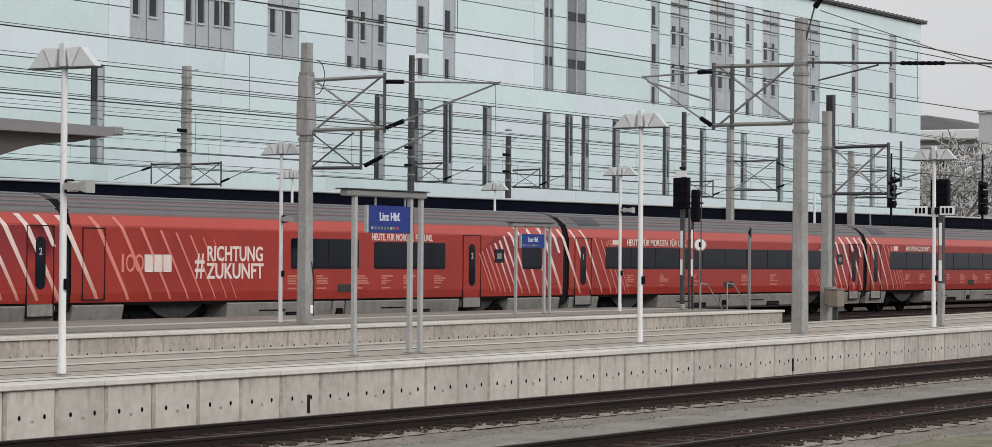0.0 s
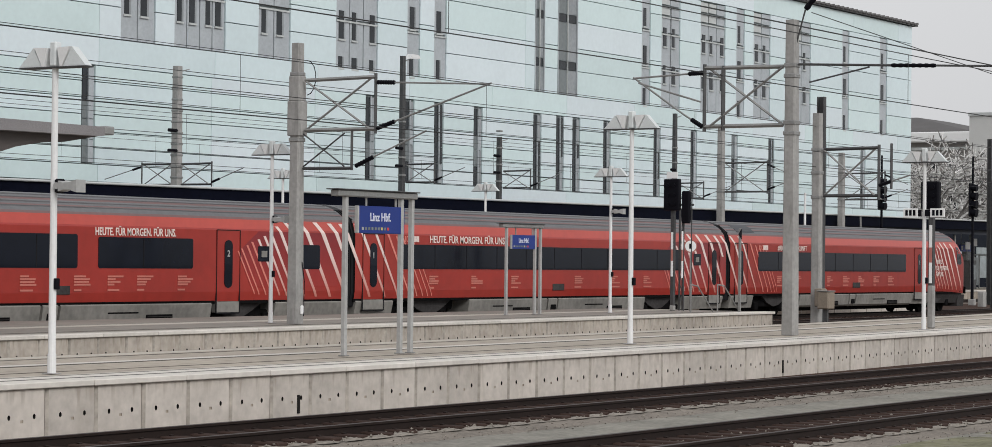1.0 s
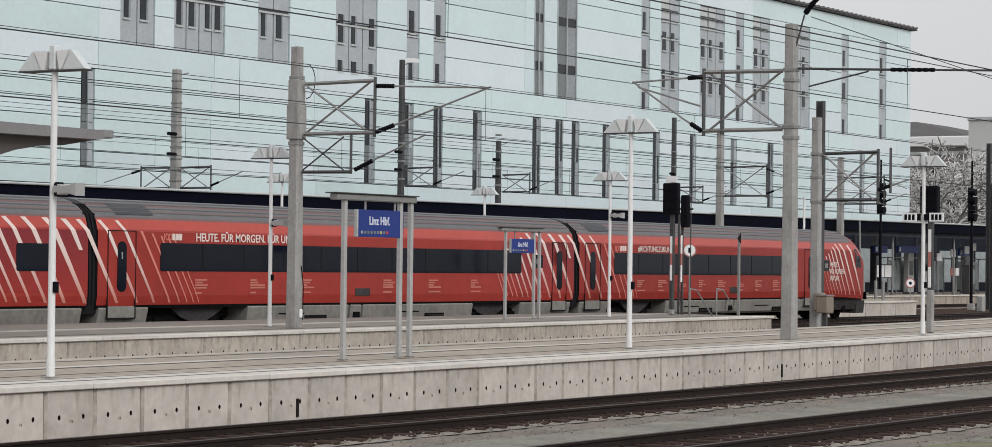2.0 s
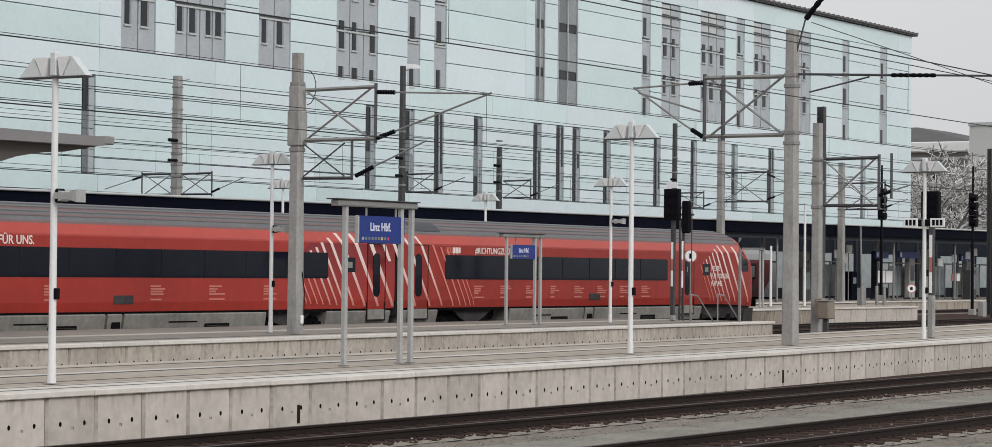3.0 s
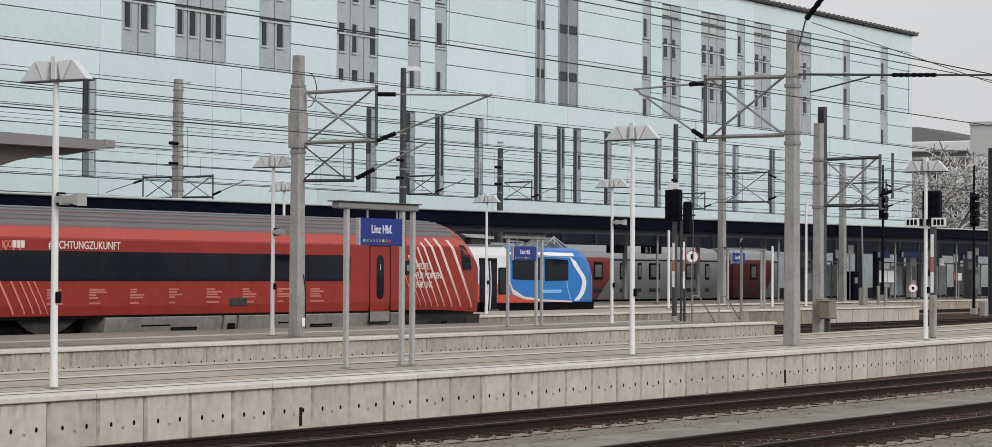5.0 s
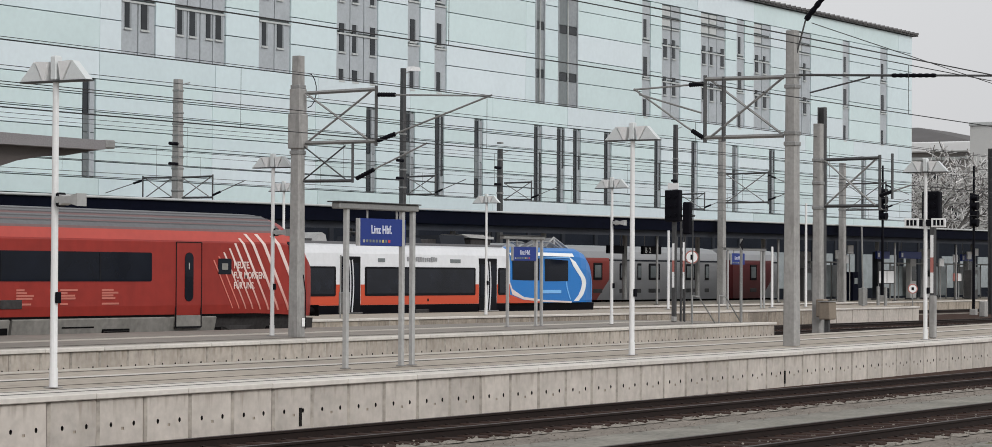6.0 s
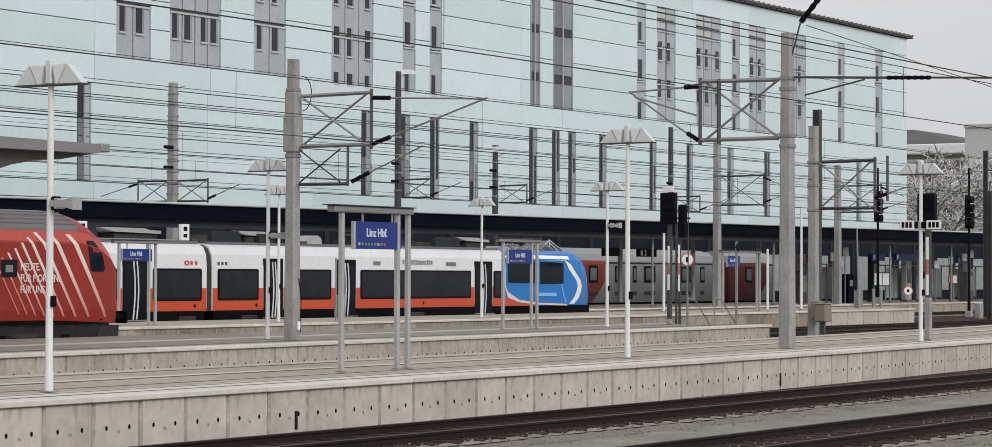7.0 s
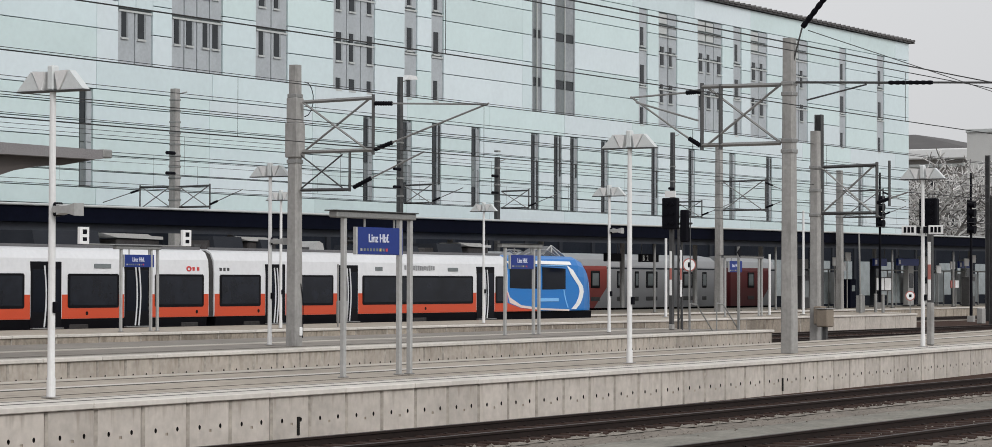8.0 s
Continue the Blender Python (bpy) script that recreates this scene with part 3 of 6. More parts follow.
def office_building():
    y = 85.0
    b = thing("office_building", (60, y, 0), "long office building clad in pale aqua glass panels with strip windows", "building")
    L, top = 147.1, 23.4
    core = Geo().box(0, L, 0.25, 26, -0.2, top)
    part("wall_core", core, JOINT, b)
    cols = sorted([(a - 60, c - 60) for a, c, _ in UPPER] + [(a - 60, c - 60) for a, c in DARK_UPPER])
    low = sorted((a - 60, a - 60 + 1.05) for a in LOWER)
    # enamelled panels between the window strips, course by course
    panels, tint = {}, random.Random(11)

    def panel(u0, u1, z0, z1):
        while u1 - u0 > 0.05:
            w = min(u1 - u0, 9.6)
            if u1 - u0 - w < 1.0:
                w = u1 - u0
            key = (round(w, 2), round(z1 - z0, 2), tint.choice((0, 0, 1, 1, 2)))
            if key not in panels:
                panels[key] = Geo().cbox(0.012, key[0] - 0.012, 0, 0.22, 0.022, key[1] - 0.022, 0.01).mesh("facade_panel", (FACADE, FACADE_GREEN, FACADE_PALE)[key[2]])
            part("facade_panel", panels[key], None, b, at=(u0, random.uniform(-0.006, 0.006), z0))
            u0 += w

    def course(z0, z1, gaps):
        u = 0.0
        for a, c in gaps:
            if a > u:
                panel(u, a, z0, z1)
            u = max(u, c)
        panel(u, L, z0, z1)

    for z0, z1 in ((13.55, 15.25), (15.25, 16.8), (16.8, 18.6), (18.6, 20.2), (20.2, 21.85)):
        course(z0, z1, cols)
    course(21.85, 23.4, [])
    course(12.1, 13.55, [])
    for i in range(6):
        course(7.0 + 0.85 * i, 7.85 + 0.85 * i, low)
    for z0, z1 in ((6.1, 7.0), (5.2, 6.1), (3.0, 5.2)):
        course(z0, z1, [])
    # roof with a thin ribbed eaves sheet
    r = part("roof", Geo().box(-0.4, L + 0.7, -0.3, 26.5, top + 0.03, top + 0.17), HOUSE_ROOF, b)
    ribs = Geo()
    u = -0.4
    while u < L + 0.3:
        ribs.add([(u, -0.42, top + 0.10), (u + 0.75, -0.42, top + 0.18), (u + 0.75, -0.42, top + 0.36), (u, -0.42, top + 0.20), (u, 0.6, top + 0.18), (u + 0.75, 0.6, top + 0.18), (u + 0.75, 0.6, top + 0.40), (u, 0.6, top + 0.24)],
                 [(0, 1, 2, 3), (4, 7, 6, 5), (0, 4, 5, 1), (1, 5, 6, 2), (2, 6, 7, 3), (3, 7, 4, 0)])
        u += 0.95
    tagged(part("eaves_ribs", ribs, HOUSE_ROOF, r), kind="stuff")
    # window strips: recessed metal panels, thin dark joints, narrow panes over pale sills
    for a, c, n in UPPER:
        top_z = 16.42 if 100 < a < 101 else 21.85
        grid = 159 < a < 187 and n > 1
        a, c = a - 60, c - 60
        w = part("window", Geo().box(a, c, 0.16, 0.3, 13.5, 21.9), JOINT, b, "tall strip of grey metal panels with narrow panes")
        step = (c - a) / n
        if n == 1:
            spans, floors = ((13.52, 14.75), (16.45, 17.8), (19.2, 20.5)), (13.5, 16.32, 19.0, 21.85)
        elif n == 3 and a < 70:
            spans, floors = ((13.55, 14.2), (15.25, 16.9), (18.25, 19.9)), (13.5, 16.4, 19.1, 21.85)
        elif grid:
            spans, floors = ((15.3, 16.6), (18.0, 19.35)), (13.5, 16.32, 18.96, 20.2, 20.95, 21.85)
        else:
            spans, floors = ((14.97, 16.36), (17.72, 19.05), (20.45, 21.8)), (13.5, 16.45, 19.15, 21.85)
        for i in range(n):
            u = a + i * step
            for z0, z1 in zip(floors, floors[1:]):
                if z0 > top_z:
                    part("metal_panel", Geo().cbox(u + 0.02, u + step - 0.02, 0, 0.2, z0 + 0.04, z1 - 0.04, 0.01), FACADE, w)
                elif grid and z0 > 20 and i < n - 1:
                    # open louvre field under the parapet
                    part("pane", Geo().box(u + 0.10, u + step - 0.10, 0.06, 0.18, z0 + 0.10, z1 - 0.10), GUTTER, w)
                else:
                    part("metal_panel", Geo().cbox(u + 0.05, u + step - 0.05, 0.07, 0.2, z0 + 0.05, z1 - 0.05, 0.012), FRAME, w)
            for k, (z0, z1) in enumerate(spans):
                if z0 > top_z:
                    continue
                x = u + (0.22, 0.16, 0.45)[i % 3] * step
                wide = min(0.48 if (i + k) % 2 else 0.36, 0.4 * step)
                p = part("pane", Geo().box(x, x + wide, 0.03, 0.09, z0, z1), PANE, w)
                part("blind", Geo().box(x + wide + 0.0, x + wide + 0.16, 0.04, 0.09, z0, z1), SHUTTER, p)
                part("sill", Geo().box(x - 0.08, x + wide + 0.14, -0.02, 0.12, z0 - 0.13, z0 - 0.03), GUTTER, w)
        for z in floors[1:-1]:
            if z < top_z + 0.1:
                part("transom", Geo().box(a + 0.06, c - 0.06, 0.0, 0.1, z - 0.16, z - 0.06), GUTTER, w)
    for a, c in DARK_UPPER:
        a, c = a - 60, c - 60
        w = part("window", Geo().box(a, c, 0.14, 0.3, 13.5, 23.3), JOINT, b, "tall strip of dark glass")
        mid = (a + c) / 2
        z = 13.6
        for z1, m in ((15.28, 0), (15.86, 1), (18.5, 0), (19.06, 1), (21.7, 0), (22.26, 1), (23.3, 0)):
            part("pane", Geo().box(a + 0.12, mid - 0.03, 0.06, 0.16, z, z1 - 0.04), PANE if m else SPANDREL, w)
            part("pane", Geo().box(mid + 0.03, c - 0.12, 0.06, 0.16, z, z1 - 0.04), PANE if m else SHUTTER, w)
            z = z1
        part("mullion", Geo().box(mid - 0.03, mid + 0.03, -0.02, 0.16, 13.6, 23.3), GUTTER, w)
        part("mullion", Geo().box(a + 0.02, a + 0.10, -0.02, 0.16, 13.6, 23.3), FRAME, w)
        part("mullion", Geo().box(c - 0.10, c - 0.02, -0.02, 0.16, 13.6, 23.3), FRAME, w)
    pick = random.Random(5)
    for i, a in enumerate(LOWER):
        a -= 60
        w = part("window", Geo().box(a, a + 1.05, 0.14, 0.3, 7.0, 12.1), JOINT, b, "narrow tall window strip of dark glass")
        dark = pick.random() < 0.55
        z = 7.08
        for z1 in (8.3, 9.35, 10.3, 12.02):
            near = PANE if dark or pick.random() < 0.4 else SPANDREL
            part("pane", Geo().box(a + 0.10, a + 0.50, 0.05, 0.16, z, z1 - 0.05), near, w)
            part("pane", Geo().box(a + 0.57, a + 0.97, 0.05, 0.16, z, z1 - 0.05), pick.choice((SHUTTER, FRAME, FRAME)) if not dark else pick.choice((PANE, SHUTTER)), w)
            z = z1
        part("mullion", Geo().box(a + 0.50, a + 0.57, -0.03, 0.16, 7.05, 12.05), FRAME, w)


# ---- long canopy over the rear platform ----
def long_canopy():
    c = thing("platform_canopy", pose(64, 64.0, PLATFORM, 0, -0.22, 0), "long flat platform canopy with a navy fascia and pale gutter", "canopy")
    L = 190
    z = 4.53 - PLATFORM
    part("fascia", Geo().box(-40, L, 0, 0.12, z - 0.13, z + 0.47), NAVY, c)
    part("lower_fascia", Geo().box(-40, L, 0.3, 0.4, z - 0.45, z - 0.15), SLATE, c, "slate-grey lower fascia board")
    part("gutter", Geo().cbox(-40, L, -0.14, 0.3, z + 0.475, z + 0.57, 0.03), GUTTER, c)
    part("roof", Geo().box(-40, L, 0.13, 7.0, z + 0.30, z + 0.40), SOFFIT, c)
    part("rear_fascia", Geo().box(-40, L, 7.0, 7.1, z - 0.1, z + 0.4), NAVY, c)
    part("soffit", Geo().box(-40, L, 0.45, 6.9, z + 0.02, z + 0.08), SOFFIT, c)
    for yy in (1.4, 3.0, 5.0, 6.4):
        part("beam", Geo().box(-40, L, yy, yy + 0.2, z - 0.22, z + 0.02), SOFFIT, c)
    x = 6.0
    while x < L:
        col = part("column", Geo().rod((x, 4.2, 0), (x, 4.2, z), 0.14, n=12), STEEL, c)
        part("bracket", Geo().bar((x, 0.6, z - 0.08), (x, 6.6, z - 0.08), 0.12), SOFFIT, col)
        x += 9.0


def station_back_wall():
    y = 79.6
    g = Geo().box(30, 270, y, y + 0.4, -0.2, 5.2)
    w = setting("wall_station", g, INTERIOR, "station wall behind the canopy platform, shade in its near-black colour", "wall")
    x = 62.0
    while x < 240:
        # Shade is in the pane colour up to x=148; brighter stretch gets paler glass.
        part("wall_window", Geo().cbox(x, x + 2.6, y - 0.05, y + 0.05, 1.2, 3.9, 0.02), SHADED_GLASS if x < 148 else GLASS_SCREEN, w)
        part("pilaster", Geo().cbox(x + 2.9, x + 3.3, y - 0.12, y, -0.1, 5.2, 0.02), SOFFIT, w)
        x += 4.2


def side_canopy():
    """The tip of a cantilevered roof over the second platform; under its middle hangs a belly whose colour holds the
    underside's shade.
    """
    c = thing("shelter_roof", (44.85, 40.0, 0), "grey cantilevered platform roof with a curved dark belly", "canopy")
    part("roof_slab", Geo().prism([(0, 5.25), (0, 5.09), (-0.4, 5.03), (-7.5, 4.99), (-7.5, 5.29)], "y", -1.7, 1.7), CANOPY_GREY, c)
    belly = [(-0.1, 5.05), (-1.3, 4.86), (-2.1, 4.81), (-2.9, 4.68), (-3.8, 4.44), (-5.0, 4.1), (-7.4, 3.95), (-7.4, 5.0)]
    part("belly", Geo().prism(belly, "y", -1.35, 1.35), SHADED_BELLY, c, "curved underside with its shade in the dark colour")
    part("tip_trim", Geo().cbox(-0.28, 0.04, -1.74, 1.74, 5.07, 5.27, 0.03), STEEL, c)
    part("column", Geo().rod((-6.6, 0, PLATFORM), (-6.6, 0, 4.2), 0.16, n=12), STEEL, c)


# ---- red long-distance train ----
SIDE = [(-1.39, 0.99), (-1.43, 1.25), (-1.435, 2.0), (-1.43, 3.05), (-1.40, 3.10), (-1.33, 3.38)]
ROOF = [(-1.33, 3.38), (-1.29, 3.45), (-1.24, 3.52), (-1.19, 3.57), (-1.12, 3.63), (-1.04, 3.69), (-0.94, 3.75), (-0.82, 3.81), (-0.6, 3.89), (-0.3, 3.95), (0, 3.97)]
NOSE_TOP = ((0.0, 2.05), (0.08, 2.32), (0.2, 2.62), (0.38, 2.95), (0.62, 3.28), (0.92, 3.57), (1.25, 3.80), (1.55, 3.92), (1.9, 3.97))
NOSE_WIDE = ((0.0, 1.04), (0.06, 1.15), (0.2, 1.28), (0.5, 1.375), (1.0, 1.42), (1.6, 1.435))


def ramp(table, d):
    if d <= table[0][0]:
        return table[0][1]
    for (a, p), (b, q) in zip(table, table[1:]):
        if d <= b:
            return p + (q - p) * (d - a) / (b - a)
    return table[-1][1]


def hull(x, yz, length, nose):
    """A point of the outline, drawn in towards the nose where the car has one."""
    y, z = yz
    if nose:
        d = length - x
        y *= ramp(NOSE_WIDE, d) / 1.435
        top = ramp(NOSE_TOP, d)
        if z > 2.0:
            z = 2.0 + (z - 2.0) * (top - 2.0) / 1.97
        if z < 1.0 and d < 3:
            z -= 0.12 * (1 - d / 3)
    return (x, y, z)


def on_side(x, z, length, nose):
    """The y of the car's near side at that place."""
    pts = [hull(x, p, length, nose) for p in SIDE + ROOF[1:]]
    for a, b in zip(pts, pts[1:]):
        if a[2] <= z <= b[2]:
            return a[1] + (b[1] - a[1]) * (z - a[2]) / max(1e-6, b[2] - a[2])
    return pts[0][1] if z < pts[0][2] else pts[-1][1]


def shell(outline, xs, length, nose, mats_of=None):
    g = Geo()
    full = outline + [(-y, z) for y, z in outline[::-1] if abs(y) > 1e-6]
    n = len(full)
    g.add([hull(x, p, length, nose) for x in xs for p in full], [])
    for i in range(len(xs) - 1):
        for j in range(n - 1):
            g.f.append([i * n + j, (i + 1) * n + j, (i + 1) * n + j + 1, i * n + j + 1])
            g.m.append(mats_of(min(j, n - 2 - j)) if mats_of else 0)
    return g, n


def sheet(pts_lo, pts_hi, thick=0.006):
    """A thin skin between two lines of points, proud of the side by its thickness."""
    g = Geo()
    n = len(pts_lo)
    vs = list(pts_lo) + list(pts_hi) + [(x, y + thick * 1.5, z) for x, y, z in pts_lo] + [(x, y + thick * 1.5, z) for x, y, z in pts_hi]
    fs = []
    for i in range(n - 1):
        fs.append((i, i + 1, n + i + 1, n + i))
        fs.append((2 * n + i, 3 * n + i, 3 * n + i + 1, 2 * n + i + 1))
        fs.append((i, 2 * n + i, 2 * n + i + 1, i + 1))
        fs.append((n + i, n + i + 1, 3 * n + i + 1, 3 * n + i))
    fs += [(0, n, 3 * n, 2 * n), (n - 1, 3 * n - 1, 4 * n - 1, 2 * n - 1)]
    return g.add(vs, fs)


def stripe(car, x_low, width, z0, z1, length, nose, material):
    lo, hi = [], []
    for i in range(43):
        z = z0 + (z1 - z0) * i / 42
        x = x_low - 0.66 * (z - 1.05) - (0.5 * max(0, z - 3.08) ** 1.1)
        w = width * (0.75 + 0.35 * i / 42)
        for xx, out in ((x, lo), (x + w, hi)):
            out.append((xx, on_side(xx, z, length, nose) - 0.011, z))
    part("stripe", sheet(lo, hi), material, car)


def side_panel(name, car, x0, x1, z0, z1, length, nose, material, proud=0.012, label="", cut=0.0):
    """A pane or leaf that follows the side; cut: rounding of its corners."""
    zs = [z0 + (z1 - z0) * i / 8 for i in range(9)]
    def edge(z):
        e = min(z - z0, z1 - z)
        return cut - math.sqrt(max(0, cut * cut - (cut - e) ** 2)) if e < cut else 0
    if cut:
        zs = sorted(set(zs + [z0 + cut * k for k in (0.15, 0.4, 0.7, 1)] + [z1 - cut * k for k in (0.15, 0.4, 0.7, 1)]))
    lo = [(x0 + edge(z), on_side(x0, z, length, nose) - proud, z) for z in zs]
    hi = [(x1 - edge(z), on_side(x1, z, length, nose) - proud, z) for z in zs]
    return part(name, sheet(lo, hi, proud), material, car, label)


def door(car, x0, x1, length, nose, window=True, digit=""):
    d = part("door", sheet([(x0, on_side(x0, z, length, nose) - 0.004, z) for z in (0.97, 1.25, 2.0, 3.04)],
                           [(x1, on_side(x1, z, length, nose) - 0.004, z) for z in (0.97, 1.25, 2.0, 3.04)], 0.02), TRAIN_DEEP_RED if nose else TRAIN_RED, car, "red plug door")
    g = Geo()
    y = -1.447
    for a, b, z0, z1 in ((x0 - 0.015, x0 + 0.015, 0.62, 3.06), (x1 - 0.015, x1 + 0.015, 0.62, 3.06), (x0 + 0.015, x1 - 0.015, 3.04, 3.065), (x0 + 0.015, x1 - 0.015, 0.60, 0.64)):
        g.box(a, b, y, y + 0.03, z0, z1)
    part("door_seal", g, BELLOWS, d)
    if window:
        c = (x0 + x1) / 2
        side_panel("door_window", d, c - 0.19, c + 0.19, 1.36, 2.76, length, nose, TINT, 0.018, cut=0.17)
        if digit:
            words(digit, 0.26, LIGHT_STEEL, d, facing(c - 0.08, -1.46, 2.28), "class_number", 0.006)
    part("door_step", Geo().cbox(x0 + 0.015, x1 - 0.015, -1.435, -1.25, 0.64, 0.96, 0.01), SKIRT, d)
    return d


def bogie(car, x):
    b = part("bogie", Geo().cbox(x - 1.7, x + 1.7, -1.08, -0.9, 0.42, 0.72, 0.05).cbox(x - 1.7, x + 1.7, 0.9, 1.08, 0.42, 0.72, 0.05)
             .cbox(x - 0.3, x + 0.3, -1.1, 1.1, 0.45, 0.9, 0.05), UNDER, car)
    for s in (-1.15, 0.91):
        for e in (-0.45, 0.45):
            part("air_spring", Geo().rod((x + e, s + 0.12, 0.7), (x + e, s + 0.12, 0.98), 0.16, n=10), UNDER, b)
        for e in (-1.25, 1.25):
            part("axle_box", Geo().cbox(x + e - 0.18, x + e + 0.18, s - 0.04, s + 0.24, 0.3, 0.62, 0.03), UNDER, b)
    for e in (-1.25, 1.25):
        w = Geo()
        for s in (-1, 1):
            w.rod((0, s * 0.68, 0), (0, s * 0.82, 0), 0.46, n=20).rod((0, s * 0.66, 0), (0, s * 0.69, 0), 0.49, n=20)
            for k in range(6):
                t = k * math.pi / 3
                w.box(0.3 * math.cos(t) - 0.03, 0.3 * math.cos(t) + 0.03, s * 0.83 - 0.012, s * 0.83 + 0.012, 0.3 * math.sin(t) - 0.03, 0.3 * math.sin(t) + 0.03)
        w.rod((0, -0.7, 0), (0, 0.7, 0), 0.09, n=10)
        o = part("wheelset", w, UNDER, car, at=(x + e, 0, 0.46))
        WHEELS.append((o, x + e))


WHEELS = []
COACHES = []
LEFT_STRIPES = ((1.2, .20), (2.5, .17), (3.5, .14), (4.35, .12), (5.15, .10), (5.8, .08), (6.4, .07), (6.95, .05), (7.4, .04))
SHORT_STRIPES = ((0.98, .17), (1.85, .15), (2.6, .13), (3.3, .10), (3.75, .08), (4.1, .07), (4.4, .06), (4.65, .05))
RIGHT_STRIPES = ((0.25, .20, 3.36), (1.08, .18, 3.36), (1.82, .16, 3.36), (2.43, .14, 3.2), (2.94, .12, 3.05), (3.32, .11, 2.9), (3.68, .10, 2.8),
                 (4.05, .09, 2.72), (4.35, .08, 2.62), (4.68, .07, 2.52), (4.9, .06, 2.45))
NOSE_STRIPES = ((.50, .17, 3.30), (1.22, .15, 3.34), (1.75, .13, 3.34), (2.22, .11, 3.2), (2.62, .09, 3.05), (2.98, .08, 2.9), (3.32, .07, 2.78), (3.64, .06, 2.66), (3.95, .05, 2.55))


def small_print(car, x, length, nose, z=1.72):
    """Lines of print too small to read, as bars."""
    widths = [random.uniform(0.25, 0.75) for _ in range(6)]
    g = Geo()
    for i, w in enumerate(widths):
        zz = z - 0.075 * i
        if i == 4:
            continue
        g.box(x, x + w, -1.446, -1.43, zz - 0.05, zz)
    part("small_print", g, LETTER, car)


def coach(label, nose, windows, doors, blank_door, squares, prints, left_stripes, right_stripes, lettering, hatch=True):
    """A coach from gangway to gangway (26.5 m pitch), its left end at x=0, its middle line at y=0."""
    length = 26.62 if nose else 26.3
    x_start = 0.20
    car = thing("train_coach", (0, 46.6, 0), label, "train", "coaches of the red train")
    COACHES.append(car)
    xs = [x_start, 3, 8, 13, 18, 22, 23.3] + ([24.2, 24.5, 24.8, 25.2, 25.5, 25.75, 25.95, 26.1, 26.25, 26.35, 26.45, 26.53, 26.59, 26.62] if nose else [length])
    # Faces of the tilted shoulder take the red with sky light painted in.
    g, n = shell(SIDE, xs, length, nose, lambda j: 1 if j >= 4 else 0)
    if nose:
        last = (len(xs) - 1) * n
        g.f.append([last + j for j in range(n)])
        g.m.append(0)
    g.f.append(list(range(n))[::-1])
    g.m.append(2)
    if not nose:
        g.f.append([(len(xs) - 1) * n + j for j in range(n)])
        g.m.append(2)
    # floor
    g.box(0.5, length - 0.9, -1.38, 1.38, 0.96, 1.0, 2)
    part("body", g, [TRAIN_DEEP_RED if nose else TRAIN_RED, TRAIN_SKYLIT, UNDER], car, "bright red painted body", smooth=False)
    cap, n2 = shell(ROOF, xs, length, nose, lambda j: (1, 0, 0, 1, 0, 0, 1, 0, 0, 0)[j] if j < 10 else 0)
    for e in (0, (len(xs) - 1) * n2):
        cap.f.append([e + j for j in range(n2)])
        cap.m.append(0)
    if nose:
        # the red paint climbs over the brow of the cab
        for k in range((len(xs) - 1) * (n2 - 1)):
            if xs[k // (n2 - 1)] > 24.75:
                cap.m[k] = 2
    part("roof", cap, [ROOF_GREY, ROOF_RED, TRAIN_DEEP_RED], car, "grey ribbed roof with red lines")
    ribs = Geo()
    for y, z in ((-1.19, 3.575), (-1.04, 3.695), (-0.82, 3.815), (-0.6, 3.895)):
        ribs.box(x_start + 0.1, length - (1.85 if nose else 0.1), y - 0.012, y + 0.02, z - 0.008, z + 0.018)
    part("roof_rib", ribs, ROOF_GREY, car)
    if hatch:
        zs = (3.50, 3.58, 3.66, 3.74, 3.80)
        part("roof_hatch", sheet([(1.15, on_side(2, z, length, nose) - 0.012, z + 0.012) for z in zs], [(2.75, on_side(2, z, length, nose) - 0.012, z + 0.012) for z in zs], 0.012), ROOF_HATCH, car, "dark flush roof hatch")
    part("sill_line", Geo().box(x_start, length - (1.2 if nose else 0), -1.375, 1.375, 0.90, 0.985), UNDER, car)
    # skirts between the bogies and at the ends
    for a, b in ((7.0, 12.2), (12.3, 12.9), (13.0, 19.5)):
        part("skirt_panel", Geo().prism([(-1.37, 0.93), (-1.41, 0.89), (-1.34, 0.46), (-1.22, 0.38), (1.22, 0.38), (1.34, 0.46), (1.41, 0.89), (1.37, 0.93)], "x", a, b), SKIRT, car)
        part("skirt_grille", Geo().cbox(a + 0.3 * (b - a), a + 0.3 * (b - a) + min(1.3, 0.6 * (b - a)), -1.392, -1.3, 0.66 if b - a > 1 else 0.5, 0.70, 0.01), UNDER, car)
    for a in (9.9, 16.6):
        g = part("louvre_box", Geo().cbox(a, a + 1.15, -1.386, -1.3, 0.44, 0.62, 0.01), UNDER, car, "black underfloor louvre")
        for k in range(2):
            part("louvre_slat", Geo().box(a + 0.05, a + 1.1, -1.394, -1.38, 0.49 + 0.06 * k, 0.505 + 0.06 * k), BOGIE_GREY, g)
    for a, b in ((x_start + 0.1, 2.4), (22.6, length - 0.2) if not nose else (19.3, 21.6)):
        part("end_skirt", Geo().prism([(-1.37, 0.93), (-1.41, 0.89), (-1.30, 0.42), (1.30, 0.42), (1.41, 0.89), (1.37, 0.93)], "x", a, b), SKIRT, car)
    bogie(car, 4.4)
    for x in (4.9, 20.9 if not nose else 22.9):
        part("bogie_cover", Geo().prism([(x - 1.3, 0.93), (x + 1.3, 0.93), (x + 0.75, 0.66), (x + 0.35, 0.50), (x - 0.15, 0.44), (x - 0.8, 0.62)], "y", -1.20, -1.12), BOGIE_GREY, car)
